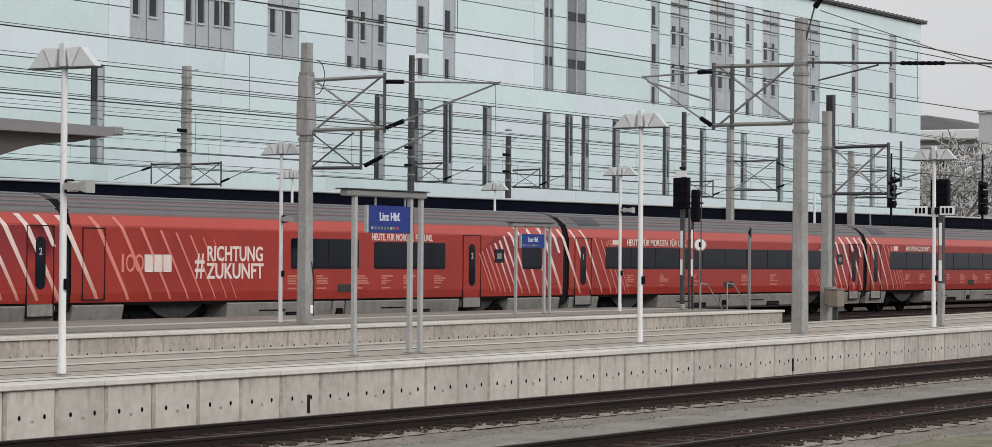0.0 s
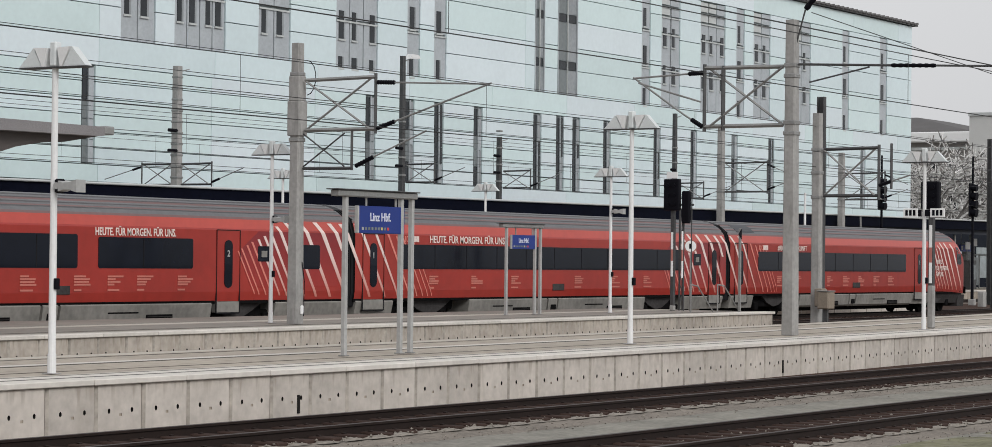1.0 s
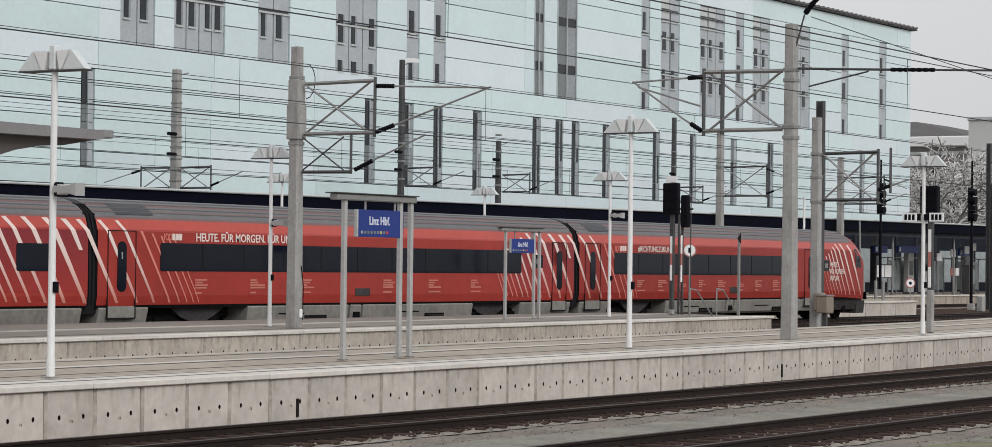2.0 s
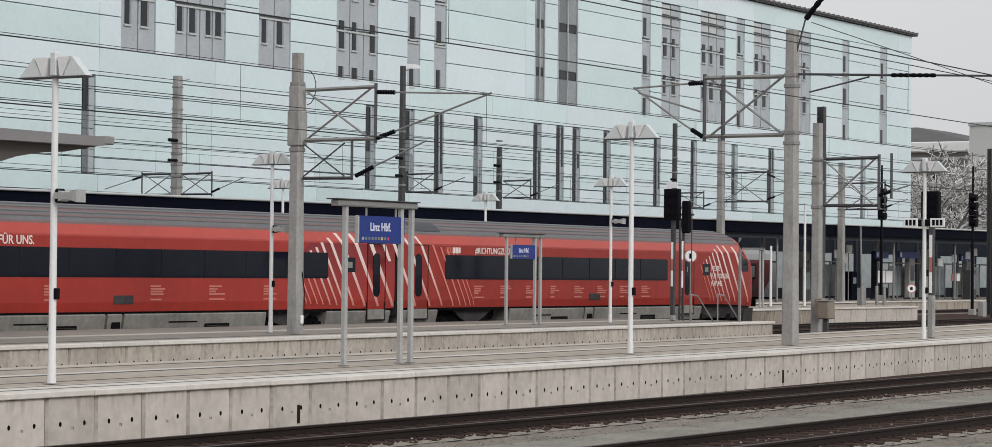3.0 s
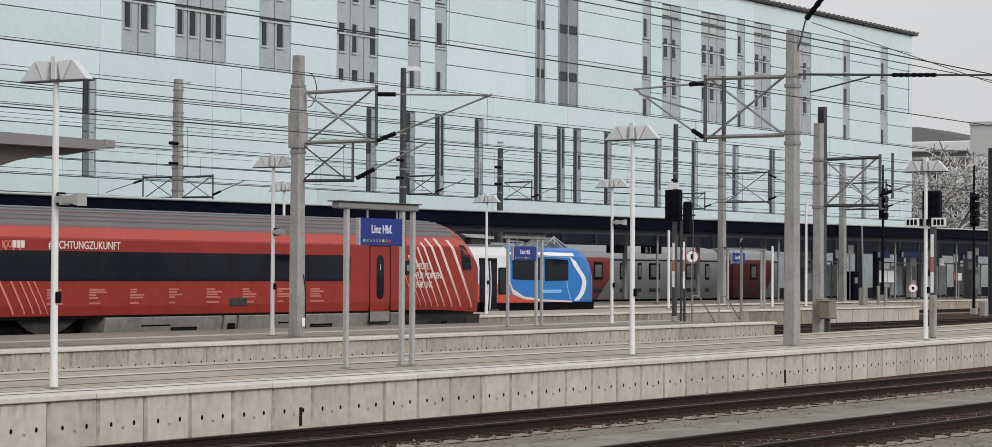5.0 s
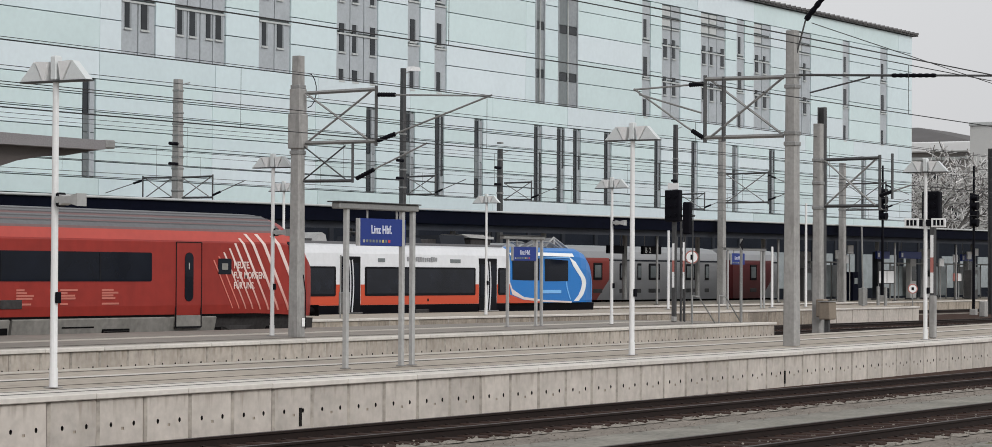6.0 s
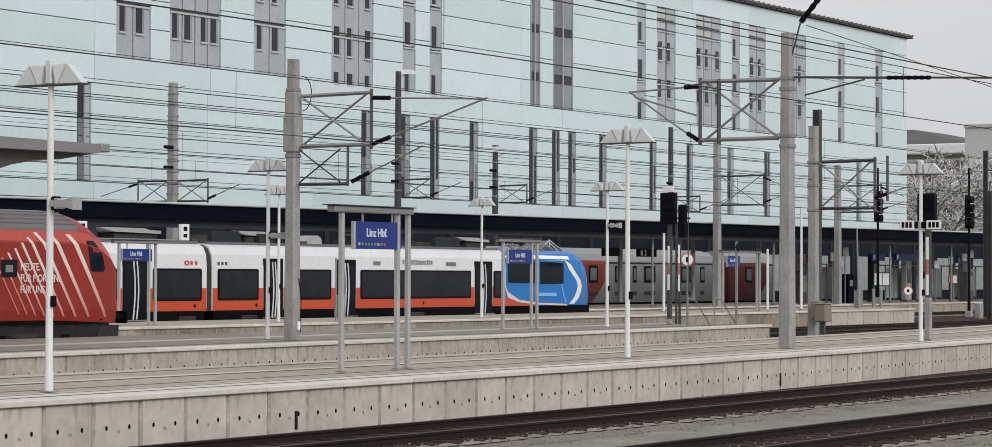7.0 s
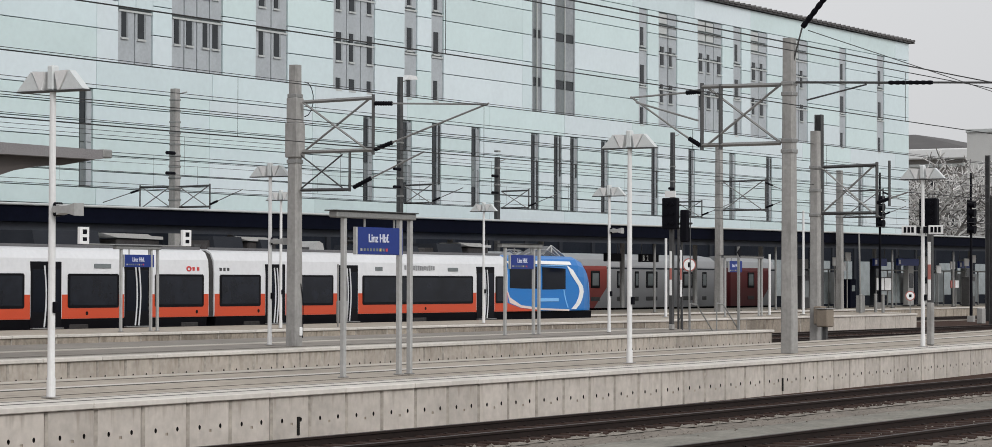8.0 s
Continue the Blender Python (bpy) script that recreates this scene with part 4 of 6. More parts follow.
    bogie(car, 21.2 if not nose else 23.2)
    part("underfloor_gear", Geo().cbox(1.2, length - 1.4, -0.5, 0.5, 0.20, 0.93, 0.05), UNDER, car)
    part("equipment_box", Geo().cbox(2.6, 6.6, -1.0, 1.0, 0.6, 0.94, 0.05), UNDER, car)
    part("equipment_box", Geo().cbox(19.6, 22.4, -1.0, 1.0, 0.66, 0.94, 0.05), UNDER, car)
    part("gangway_bellows", Geo().prism([(-1.30, 0.75), (-1.36, 1.2), (-1.36, 3.0), (-1.22, 3.5), (-0.85, 3.76), (0.85, 3.76), (1.22, 3.5), (1.36, 3.0), (1.36, 1.2), (1.30, 0.75)], "x", -0.34, 0.34), BELLOWS, car)
    for i in range(4):
        x = -0.26 + 0.15 * i
        part("bellows_fold", Geo().prism([(-1.36, 1.0), (-1.40, 1.2), (-1.40, 3.0), (-1.27, 3.5), (-0.9, 3.78), (0.9, 3.78), (1.27, 3.5), (1.40, 3.0), (1.40, 1.2), (1.36, 1.0)], "x", x, x + 0.06), BELLOWS, car)
    for a, b, z0, z1 in windows:
        w = side_panel("window_band", car, a, b, z0, z1, length, nose, TINT, 0.012, "dark tinted window band", cut=0.07)
        x = a + 1.9
        while x < b - 0.7:
            part("window_joint", Geo().box(x, x + 0.035, -1.452, -1.44, z0 + 0.02, z1 - 0.02), BELLOWS, w)
            x += 1.95
    for a, b, digit in doors:
        door(car, a, b, length, nose, True, digit)
    for a, b in blank_door:
        g = Geo()
        for p, q, z0, z1 in ((a, a + 0.03, 1.05, 3.03), (b - 0.03, b, 1.05, 3.03), (a + 0.03, b - 0.03, 3.0, 3.03), (a + 0.03, b - 0.03, 1.05, 1.08)):
            g.box(p, q, -1.447, -1.42, z0, z1)
        part("hatch_seal", g, BELLOWS, car)
    for x in squares:
        s = side_panel("display_window", car, x, x + 0.62, 2.14, 2.60, length, nose, TINT, 0.014, "small dark display window", cut=0.05)
        part("display", Geo().cbox(x + 0.17, x + 0.45, -1.455, -1.44, 2.27, 2.46, 0.005), SKIRT, s)
    for x in prints:
        small_print(car, x, length, nose)
    part("wall_grille", Geo().cbox(12.5, 13.32, -1.448, -1.42, 1.2, 1.44, 0.01), BOGIE_GREY, car, "small dark air grille")
    hi = 3.34
    for i, (x, w) in enumerate(left_stripes):
        stripe(car, x + 0.0, w, 1.05, hi if i < 3 else 3.06 - 0.06 * (i - 3), length, nose, LIVERY_STRIPE if i < (1 if len(left_stripes) > 8 else 3) else LIVERY_PINK)
    end = 26.35 if nose else 26.5
    if not nose:
        # darker ground behind the stripes, its edge along the thinnest of them
        zs = [1.03, 1.4, 1.8, 2.2, 2.5, 2.8, 3.04]
        lo = [(end - 5.0 - 0.62 * (z - 1.05) + max(0, z - 2.4) * 2.2, on_side(10, z, length, nose) - 0.004, z) for z in zs]
        hi = [(length - 0.02, on_side(10, z, length, nose) - 0.004, z) for z in zs]
        part("stripe_ground", sheet(lo, hi, 0.003), TRAIN_WINE, car, "wine-red painted ground")
    for i, (x, w, top) in enumerate(right_stripes):
        stripe(car, end - x - w / 2, w, 1.05 + 0.012 * i, top, length, nose, LIVERY_STRIPE if i < 7 else LIVERY_PINK)
    if not nose:
        stripe(car, 26.88, 0.2, 2.5, 3.34, length, nose, LIVERY_WHITE)
    for text, x, z, size, bold, sq in lettering:
        words(text, size, LIVERY_WHITE, car, facing(x, -1.446, z), "slogan", bold, sq)
    return car


def emblem(car, x, z, s):
    """The operator's mark as plain shapes: a pale bar and two pale rings, then three white blocks."""
    part("emblem_bar", Geo().cbox(x + 0.05 * s, x + 0.15 * s, -1.446, -1.43, z, z + 0.5 * s, 0.003), LIVERY_PINK, car)
    for k in (0.42, 0.80):
        g = Geo()
        for i in range(16):
            t0, t1 = 2 * math.pi * i / 16, 2 * math.pi * (i + 1) / 16
            ring = [(x + k * s + r * 0.19 * s * math.cos(t), z + 0.25 * s + r * 0.25 * s * math.sin(t)) for r, t in ((1, t0), (1, t1), (0.72, t1), (0.72, t0))]
            g.prism(ring, "y", -1.446, -1.43)
        part("emblem_ring", g, LIVERY_PINK, car)
    for k, w in ((1.02, 0.36), (1.42, 0.36), (1.82, 0.36)):
        part("emblem_block", Geo().cbox(x + k * s, x + (k + w) * s, -1.448, -1.43, z, z + 0.50 * s, 0.03 * s), LIVERY_WHITE, car)


def red_train():
    first = coach("red driving trailer coach with white diagonal stripes and sloped cab", True, ((2.79, 18.62, 1.93, 2.74),),
                  ((0.62, 1.75, ""), (19.70, 20.85, "1")), (), (21.62,), (4.6, 6.3, 8.0, 9.7, 11.4, 13.1, 14.8, 16.5), SHORT_STRIPES,
                  NOSE_STRIPES, (("#RICHTUNGZUKUNFT", 4.64, 2.80, 0.30, 0.004, 0.95), ("HEUTE.", 22.35, 2.32, 0.28, 0.004, 0.85),
                                 ("FÜR MORGEN.", 22.35, 2.02, 0.28, 0.004, 0.85), ("FÜR UNS.", 22.35, 1.72, 0.28, 0.004, 0.85)))
    emblem(first, 2.85, 2.80, 0.4)
    L = 26.62
    # cab glass, lamps, coupler and buffers on the nose
    zs = [2.30, 2.36, 2.55, 2.75, 2.95, 3.08, 3.14]
    back = [25.22, 25.16, 25.13, 25.10, 25.06, 25.03, 25.04]
    fore = [25.70, 25.77, 25.73, 25.65, 25.52, 25.40, 25.30]
    part("cab_side_window", sheet([(x, on_side(x, z, L, True) - 0.012, z) for x, z in zip(back, zs)], [(x, on_side(x, z, L, True) - 0.012, z) for x, z in zip(fore, zs)], 0.012), TINT, first)
    g = Geo()
    line = SIDE[4:] + ROOF[1:]
    line = line + [(-y, z) for y, z in line[::-1][1:]]
    ds = (0.08, 0.2, 0.38, 0.62, 0.92)
    n = len(line)
    vs = []
    for d in ds:
        for y, z in line:
            p = hull(L - d, (y * 0.97, z), L, True)
            vs.append((p[0] + 0.012, p[1], p[2] + 0.012))
    g.add(vs, [(i * n + j, i * n + j + 1, (i + 1) * n + j + 1, (i + 1) * n + j) for i in range(len(ds) - 1) for j in range(n - 1)])
    part("windscreen", g, TINT, first, "wide dark windscreen")
    for s in (-1, 1):
        b = part("buffer", Geo().rod((L - 0.15, s * 0.87, 1.02), (L + 0.42, s * 0.87, 1.02), 0.11, n=12).cbox(L + 0.42, L + 0.48, s * 0.87 - 0.26, s * 0.87 + 0.26, 0.86, 1.2, 0.02), UNDER, first)
        part("headlight", Geo().cbox(L - 0.16, L - 0.02, s * 0.72 - 0.16, s * 0.72 + 0.16, 1.35, 1.5, 0.02), SIGN_WHITE, first)
    part("nose_underframe", Geo().prism([(-1.12, 0.42), (1.12, 0.42), (1.3, 0.92), (-1.3, 0.92)], "x", L - 5.0, L - 0.5), BOGIE_GREY, first)
    part("snow_plough", Geo().prism([(-1.2, 0.25), (1.2, 0.25), (1.25, 0.82), (-1.25, 0.82)], "x", L - 0.9, L - 0.05), BOGIE_GREY, first)
    part("coupler", Geo().cbox(L - 0.1, L + 0.5, -0.15, 0.15, 0.85, 1.15, 0.04).rod((L + 0.3, -0.45, 0.75), (L + 0.3, -0.45, 0.45), 0.04).rod((L + 0.3, 0.45, 0.75), (L + 0.3, 0.45, 0.45), 0.04), DARK_STEEL, first)
    second = coach("red passenger coach with a long window band and slogan", False, ((2.87, 22.6, 1.94, 2.74),), ((0.62, 1.80, "1"), (24.75, 25.75, "")), (), (23.45,),
          (4.45, 7.05, 9.65, 14.05, 16.7, 19.3), SHORT_STRIPES, RIGHT_STRIPES, (("HEUTE. FÜR MORGEN. FÜR UNS.", 4.45, 2.81, 0.33, 0.006, 1.0),))
    emblem(second, 3.0, 2.82, 0.38)
    third = coach("red dining coach with large slogan on the blank side", False, ((10.05, 13.6, 1.92, 2.84), (14.45, 18.57, 1.92, 2.78), (23.46, 24.79, 1.92, 2.66)),
                  ((19.67, 20.77, "2"),), ((0.64, 1.57),), (21.64,), (9.87, 11.35, 13.47, 14.85, 16.1, 17.89), LEFT_STRIPES, RIGHT_STRIPES,
                  (("HEUTE. FÜR MORGEN. FÜR UNS.", 14.3, 2.83, 0.30, 0.006, 0.80), ("#", 5.45, 1.72, 1.0, 0.012, 0.72),
                   ("RICHTUNG", 5.98, 2.15, 0.60, 0.014, 0.87), ("ZUKUNFT", 5.98, 1.64, 0.62, 0.014, 0.95)), hatch=False)
    emblem(third, 2.2, 1.82, 1.0)
    coach("red passenger coach with white stripes by the gangway", False, ((2.87, 20.4, 1.94, 2.74),), ((0.62, 1.75, ""), (24.96, 26.0, "2")), (), (22.6,),
          (4.3, 6.6, 9.0, 11.3, 13.6, 16.0, 18.4), SHORT_STRIPES, RIGHT_STRIPES, ())


# ---- white local train at the third platform ----
def local_train():
    """Articulated low-floor train, near side at y = 59.3; its blue cab points along +x."""
    y0 = 59.3
    t = thing("local_train", (0, 60.7, 0), "white and orange-red local train with a blue cab", "train")
    yy = y0 - 60.7
    prof = [(yy + 0.01, 0.86), (yy, 0.95), (yy, 2.5), (yy + 0.04, 3.0), (yy + 0.18, 3.28), (yy + 0.42, 3.42), (0, 3.46)]
    full = prof + [(-a, b) for a, b in prof[::-1][1:]]
    cars = ((44.0, 56.72), (57.08, 75.18), (75.52, 97.0))
    doors = ((46.5, 48.0), (52.3, 53.7), (59.7, 61.1), (65.25, 66.85), (70.25, 71.65), (78.75, 80.05), (83.65, 85.1), (94.35, 95.85))
    for a, b in cars:
        body = part("car_body", Geo().prism(full, "x", a, b), LOCAL_WHITE, t, "white car body")
        cut = sorted(d for d in doors if a < d[0] < b)
        xs = [a] + [x for d in cut for x in d] + [b]
        for s, e in zip(xs[::2], xs[1::2]):
            if e - s < 0.3:
                continue
            part("red_skirt", Geo().prism([(yy - 0.008, 0.865), (yy - 0.008, 1.72), (yy + 0.03, 1.72), (yy + 0.03, 0.865)], "x", s + 0.02, e - 0.02), LOCAL_RED, body, "orange-red lower band")
            inset = 0.32 if e - s > 1.5 else 0.1
            w = part("window", Geo().prism([(u, v) for u, v in ((s + inset, 1.30), (s + inset, 2.40), (s + inset + 0.06, 2.46), (e - inset - 0.06, 2.46), (e - inset, 2.40), (e - inset, 1.30), (e - inset - 0.06, 1.24), (s + inset + 0.06, 1.24))], "y", yy - 0.02, yy + 0.02), LOCAL_DARK, body, "dark window band")
            part("pane", Geo().box(s + inset + 0.12, e - inset - 0.12, yy - 0.026, yy - 0.018, 1.34, 2.38), LOCAL_PANE, w)
        part("lower_skirt", Geo().prism([(yy + 0.06, 0.28), (yy + 0.0, 0.855), (-yy, 0.855), (-yy - 0.06, 0.28)], "x", a + 0.1, b - 0.1), LOCAL_DARK, body)
    for a, b in doors:
        d = part("door", Geo().cbox(a, b, yy - 0.015, yy + 0.05, 0.46, 2.88, 0.02), LOCAL_DARK, t, "dark double door")
        for x in (a + 0.10, (a + b) / 2 + 0.04):
            part("door_glass", Geo().cbox(x, x + (b - a) / 2 - 0.14, yy - 0.022, yy, 1.1, 2.6, 0.01), TINT, d)
        for k in (0.46, 0.60):
            post = Geo()
            pts = [(a + k * (b - a) + 0.10 * math.sin(math.pi * i / 6) - 0.06, yy - 0.03, 0.58 + 0.36 * i) for i in range(7)]
            for p, q in zip(pts, pts[1:]):
                post.rod(p, q, 0.032, n=6)
            part("door_edge", post, LOCAL_WHITE, d)
        part("door_step", Geo().cbox(a, b, yy - 0.14, yy + 0.02, 0.52, 0.56, 0.01), STEEL, d)
    for x in (56.9, 75.35):
        part("gangway_bellows", Geo().prism([(u * 0.96, v * 0.985) for u, v in full], "x", x - 0.22, x + 0.22), BOGIE_GREY, t)
    # roof gear, seen under the canopy's edge
    for a, b in cars:
        part("roof_edge", Geo().box(a + 0.1, b - 0.1, yy + 0.36, yy + 0.44, 3.40, 3.50), ROOF_GREY, t, "thin grey roof edge")
    for a, b in ((60.4, 63.0), (69.75, 73.3), (77.65, 80.6), (86.4, 88.8), (93.9, 96.7)):
        p = part("roof_pod", Geo().prism([(a, 3.96), (b - 0.9, 3.95), (b - 0.7, 3.89), (b, 3.87), (b, 3.76), (a + 0.9, 3.80)], "y", -0.7, 0.4), LIGHT_STEEL, t, "pale sloped roof housing")
        part("pod_base", Geo().cbox(a + 1.0, b - 0.1, -0.6, 0.6, 3.42, 3.76, 0.03), BOGIE_GREY, p)
    for a, b, z in ((67.9, 68.8, 3.80), (75.9, 77.9, 3.82), (83.0, 83.8, 3.86), (91.0, 93.0, 3.70)):
        p = part("roof_box", Geo().prism([(a, 3.43), (a + 0.25, z - 0.05), (a + 0.45, z), (b - 0.35, z), (b - 0.1, z - 0.1), (b, 3.43)], "y", -0.62, 0.6), LIGHT_STEEL if 83 < b < 84 else BOGIE_GREY, t)
        part("box_gear", Geo().rod((a - 0.3, -0.3, 3.55), (b + 0.3, -0.3, 3.55), 0.07), DARK_STEEL, p)
    fairing = Geo().add([(101.2, -0.7, 3.44), (102.4, -0.5, 3.92), (104.0, -0.5, 3.30), (101.2, 0.7, 3.44), (102.4, 0.5, 3.92), (104.0, 0.5, 3.30)], [(0, 2, 1), (3, 4, 5), (0, 1, 4, 3), (1, 2, 5, 4), (0, 3, 5, 2)])
    f = part("roof_fairing", fairing, ROOF_GREY, t, "grey pointed roof fairing over the cab")
    for p, q in (((101.2, -0.72, 3.46), (102.4, -0.52, 3.94)), ((102.4, -0.52, 3.94), (104.0, -0.52, 3.32)), ((102.4, -0.52, 3.9), (102.2, -0.66, 3.46)), ((102.3, -0.54, 3.85), (103.0, -0.62, 3.44))):
        part("fairing_edge", Geo().rod(p, q, 0.04, n=6), LIGHT_STEEL, f)
    # unreadable small marks on the side
    for a, b, z0, z1, m in ((74.2, 74.75, 2.60, 2.74, SIGN_RED), (75.85, 76.55, 2.60, 2.72, DARK_STEEL)):
        n_mark = int((b - a) / 0.2)
        for i in range(n_mark):
            x = a + (b - a) * i / n_mark
            part("print_mark", Geo().box(x, x + 0.13, yy - 0.006 + 0.03 * (z1 - 2.6), yy + 0.1, z0, z1), m, t)
    ring = Geo()
    for i in range(12):
        t0, t1 = 2 * math.pi * i / 12, 2 * math.pi * (i + 1) / 12
        ring.prism([(73.98 + r * 0.15 * math.cos(a), 2.67 + r * 0.10 * math.sin(a)) for r, a in ((1, t0), (1, t1), (0.55, t1), (0.55, t0))], "y", yy - 0.012, yy + 0.05)
    part("emblem_ring", ring, SIGN_RED, t)
    for x in (62.6, 68.2, 74.45, 78.3, 90.2):
        part("grab_point", Geo().rod((x, yy - 0.014, 1.05), (x, yy, 1.05), 0.07, n=12), LOCAL_DARK, t)
        part("skirt_hatch", Geo().cbox(x - 0.9, x + 0.1, yy - 0.004, yy + 0.1, 0.45, 0.66, 0.02), BOGIE_GREY, t)
    # blue cab section, drawn in towards its rounded front
    xs = (97.0, 99.0, 101.0, 102.0, 102.8, 103.5, 104.1, 104.6, 105.0, 105.3, 105.5, 105.58)
    g = Geo()
    n = len(full)
    def cab(x, p):
        d = 105.6 - x
        wide = 1 - 0.42 * max(0, 1 - d / 2.4) ** 2.5
        top = 3.46 - 1.65 * max(0, 1 - d / 2.3) ** 2.3
        z = p[1] if p[1] < 1.2 else 1.2 + (p[1] - 1.2) * (top - 1.2) / 2.26
        return (x, p[0] * wide, z)
    g.add([cab(x, p) for x in xs for p in full], [])
    for i in range(len(xs) - 1):
        for j in range(n - 1):
            g.f.append([i * n + j, i * n + j + 1, (i + 1) * n + j + 1, (i + 1) * n + j])
            g.m.append(0)
    g.f.append([(len(xs) - 1) * n + j for j in range(n)])
    g.m.append(0)
    nose = part("cab", g, LOCAL_BLUE, t, "bright blue cab with a white wave")

    def skin(pairs, material, name, off):
        lo = [(x, cab(x, (yy, 0))[1] - off + (0.03 if z < .8 else 0), z) for x, z, _ in pairs]
        hi = [(x, cab(x, (yy, 0))[1] - off, z) for x, _, z in pairs]
        hi = [(x, y + (0.10 if z > 3.0 else 0.0), z) for x, y, z in hi]
        part(name, sheet(lo, hi, 0.01), material, nose)
    skin([(97.2, 1.93, 2.94), (98.3, 1.9, 2.93), (99.6, 1.9, 2.92)], TINT, "cab_window", 0.012)
    skin([(100.1, 1.86, 2.90), (101.2, 1.86, 2.88), (102.25, 1.88, 2.84)], TINT, "cab_window", 0.012)
    skin([(97.05, 3.02, 3.16), (100.0, 3.04, 3.2), (102.8, 3.02, 3.18)], SIGN_WHITE, "white_roof_line", 0.012)
    skin([(97.05, 2.96, 3.01), (100.0, 2.97, 3.03), (102.4, 2.95, 3.0)], LOCAL_PALE_BLUE, "pale_line", 0.010)
    skin([(97.0, 0.86, 1.25), (98.2, 0.86, 1.0), (99.8, 0.86, 0.93)], LOCAL_RED, "red_wedge", 0.009)
    skin([(97.0, 1.62, 1.80), (97.2, 1.25, 1.5), (98.2, 1.02, 1.14), (100.0, 0.90, 0.99), (102.6, 0.84, 0.92)], LIVERY_WHITE, "white_line", 0.016)
    path = ((0.92, 102.8), (1.2, 103.25), (1.5, 103.5), (1.75, 103.6), (2.0, 103.52), (2.3, 103.1), (2.65, 102.65), (3.0, 102.45), (3.2, 102.4))
    wave = [(ramp(path, z), z) for z in [0.92 + 2.24 * i / 16 for i in range(17)]]
    lo = [(x, cab(x, (yy, 0))[1] - 0.016 + 0.22 * max(0, z - 2.75), z) for x, z in wave]
    hi = [(x + 0.45, cab(x + 0.45, (yy, 0))[1] - 0.016 + 0.22 * max(0, z - 2.6), z) for x, z in wave]
    arc = [(102.05 + 0.5 * (1.85 - z) ** 1.5, z) for z in (1.0, 1.2, 1.4, 1.6, 1.85)]
    part("pale_arc", sheet([(x, cab(x, (yy, 0))[1] - 0.014, z) for x, z in arc], [(x + 0.09, cab(x, (yy, 0))[1] - 0.014, z) for x, z in arc], 0.01), LOCAL_PALE_BLUE, nose)
    part("white_wave", sheet(lo, hi, 0.01), SIGN_WHITE, nose)
    edge = [(104.35 + 0.62 * math.sin((3.0 - z) * 0.75), z) for z in (1.0, 1.3, 1.6, 1.9, 2.2)]
    part("pale_arc", sheet([(x, cab(x, (yy, 0))[1] - 0.016, z) for x, z in edge], [(x + 0.12, cab(x + 0.12, (yy, 0))[1] - 0.016, z) for x, z in edge], 0.01), LOCAL_PALE_BLUE, nose)
    part("emblem_bar", Geo().box(99.7, 101.6, yy - 0.02, yy, 1.30, 1.45), LOCAL_PALE_BLUE, nose)
    wg = Geo()
    rows = [[(x + 0.03, s * cab(x, (yy, 0))[1] * 0.86 * -1, zz) for s in (-1, -0.5, 0, 0.5, 1)] for x, zz in ((105.4, 1.75), (105.05, 2.25), (104.55, 2.72), (103.95, 3.05))]
    wg.add([p for r in rows for p in r], [(i * 5 + j, i * 5 + j + 1, (i + 1) * 5 + j + 1, (i + 1) * 5 + j) for i in range(3) for j in range(4)])
    part("windscreen", wg, LOCAL_DARK, nose)
    part("nose_skirt", Geo().prism([(yy + 0.25, 0.3), (yy + 0.2, 0.84), (-yy - 0.2, 0.84), (-yy - 0.25, 0.3)], "x", 97, 105.1), LOCAL_DARK, nose)
    for x in (47.5, 55.5, 58.6, 74.0, 77.2, 99.5, 101.9):
        ws = Geo()
        for s in (-1, 1):
            ws.rod((x, s * 0.68, 0.42), (x, s * 0.82, 0.42), 0.42, n=18)
        part("wheelset", ws.rod((x, -0.7, 0.42), (x, 0.7, 0.42), 0.08, n=8), UNDER, t)
    # roof equipment and pantograph
    for a, b, h in ((61.5, 64.0, 0.35), (66.0, 69.5, 0.55), (76.2, 78.0, 0.5), (79.2, 79.9, 0.42), (86.5, 90.5, 0.3), (92.0, 94.0, 0.45)):
        part("roof_unit", Geo().prism([(yy + 0.5, 3.44), (yy + 0.62, 3.44 + h), (-yy - 0.62, 3.44 + h), (-yy - 0.5, 3.44)], "x", a, b), SOFFIT, t)
    for s in (-0.75, 0.75):
        pts = [(99.5, 3.45), (100.6, 3.72), (101.6, 3.70), (102.6, 3.42), (103.2, 3.1)]
        for p, q in list(zip(pts, pts[1:])) + [((100.6, 3.72), (101.4, 3.42)), ((101.6, 3.70), (100.9, 3.42))]:
            part("fairing_bar", Geo().rod((p[0], s, p[1]), (q[0], s, q[1]), 0.04, n=6), STEEL, t)
    # emblem blocks and small print on the white band
    for x, w in ((68.6, 0.9), (86.4, 0.5), (92.0, 0.8)):
        part("emblem_bar", Geo().box(x, x + w, yy - 0.012, yy + 0.02, 2.66, 2.82), SPANDREL, t)
    g = Geo()
    for i in range(14):
        x = 88.6 + 0.17 * i
        g.box(x, x + 0.1, yy - 0.012, yy + 0.02, 2.68 + 0.03 * random.random(), 2.86 + 0.05 * random.random())
    part("side_print", g, COACH_GREY, t)


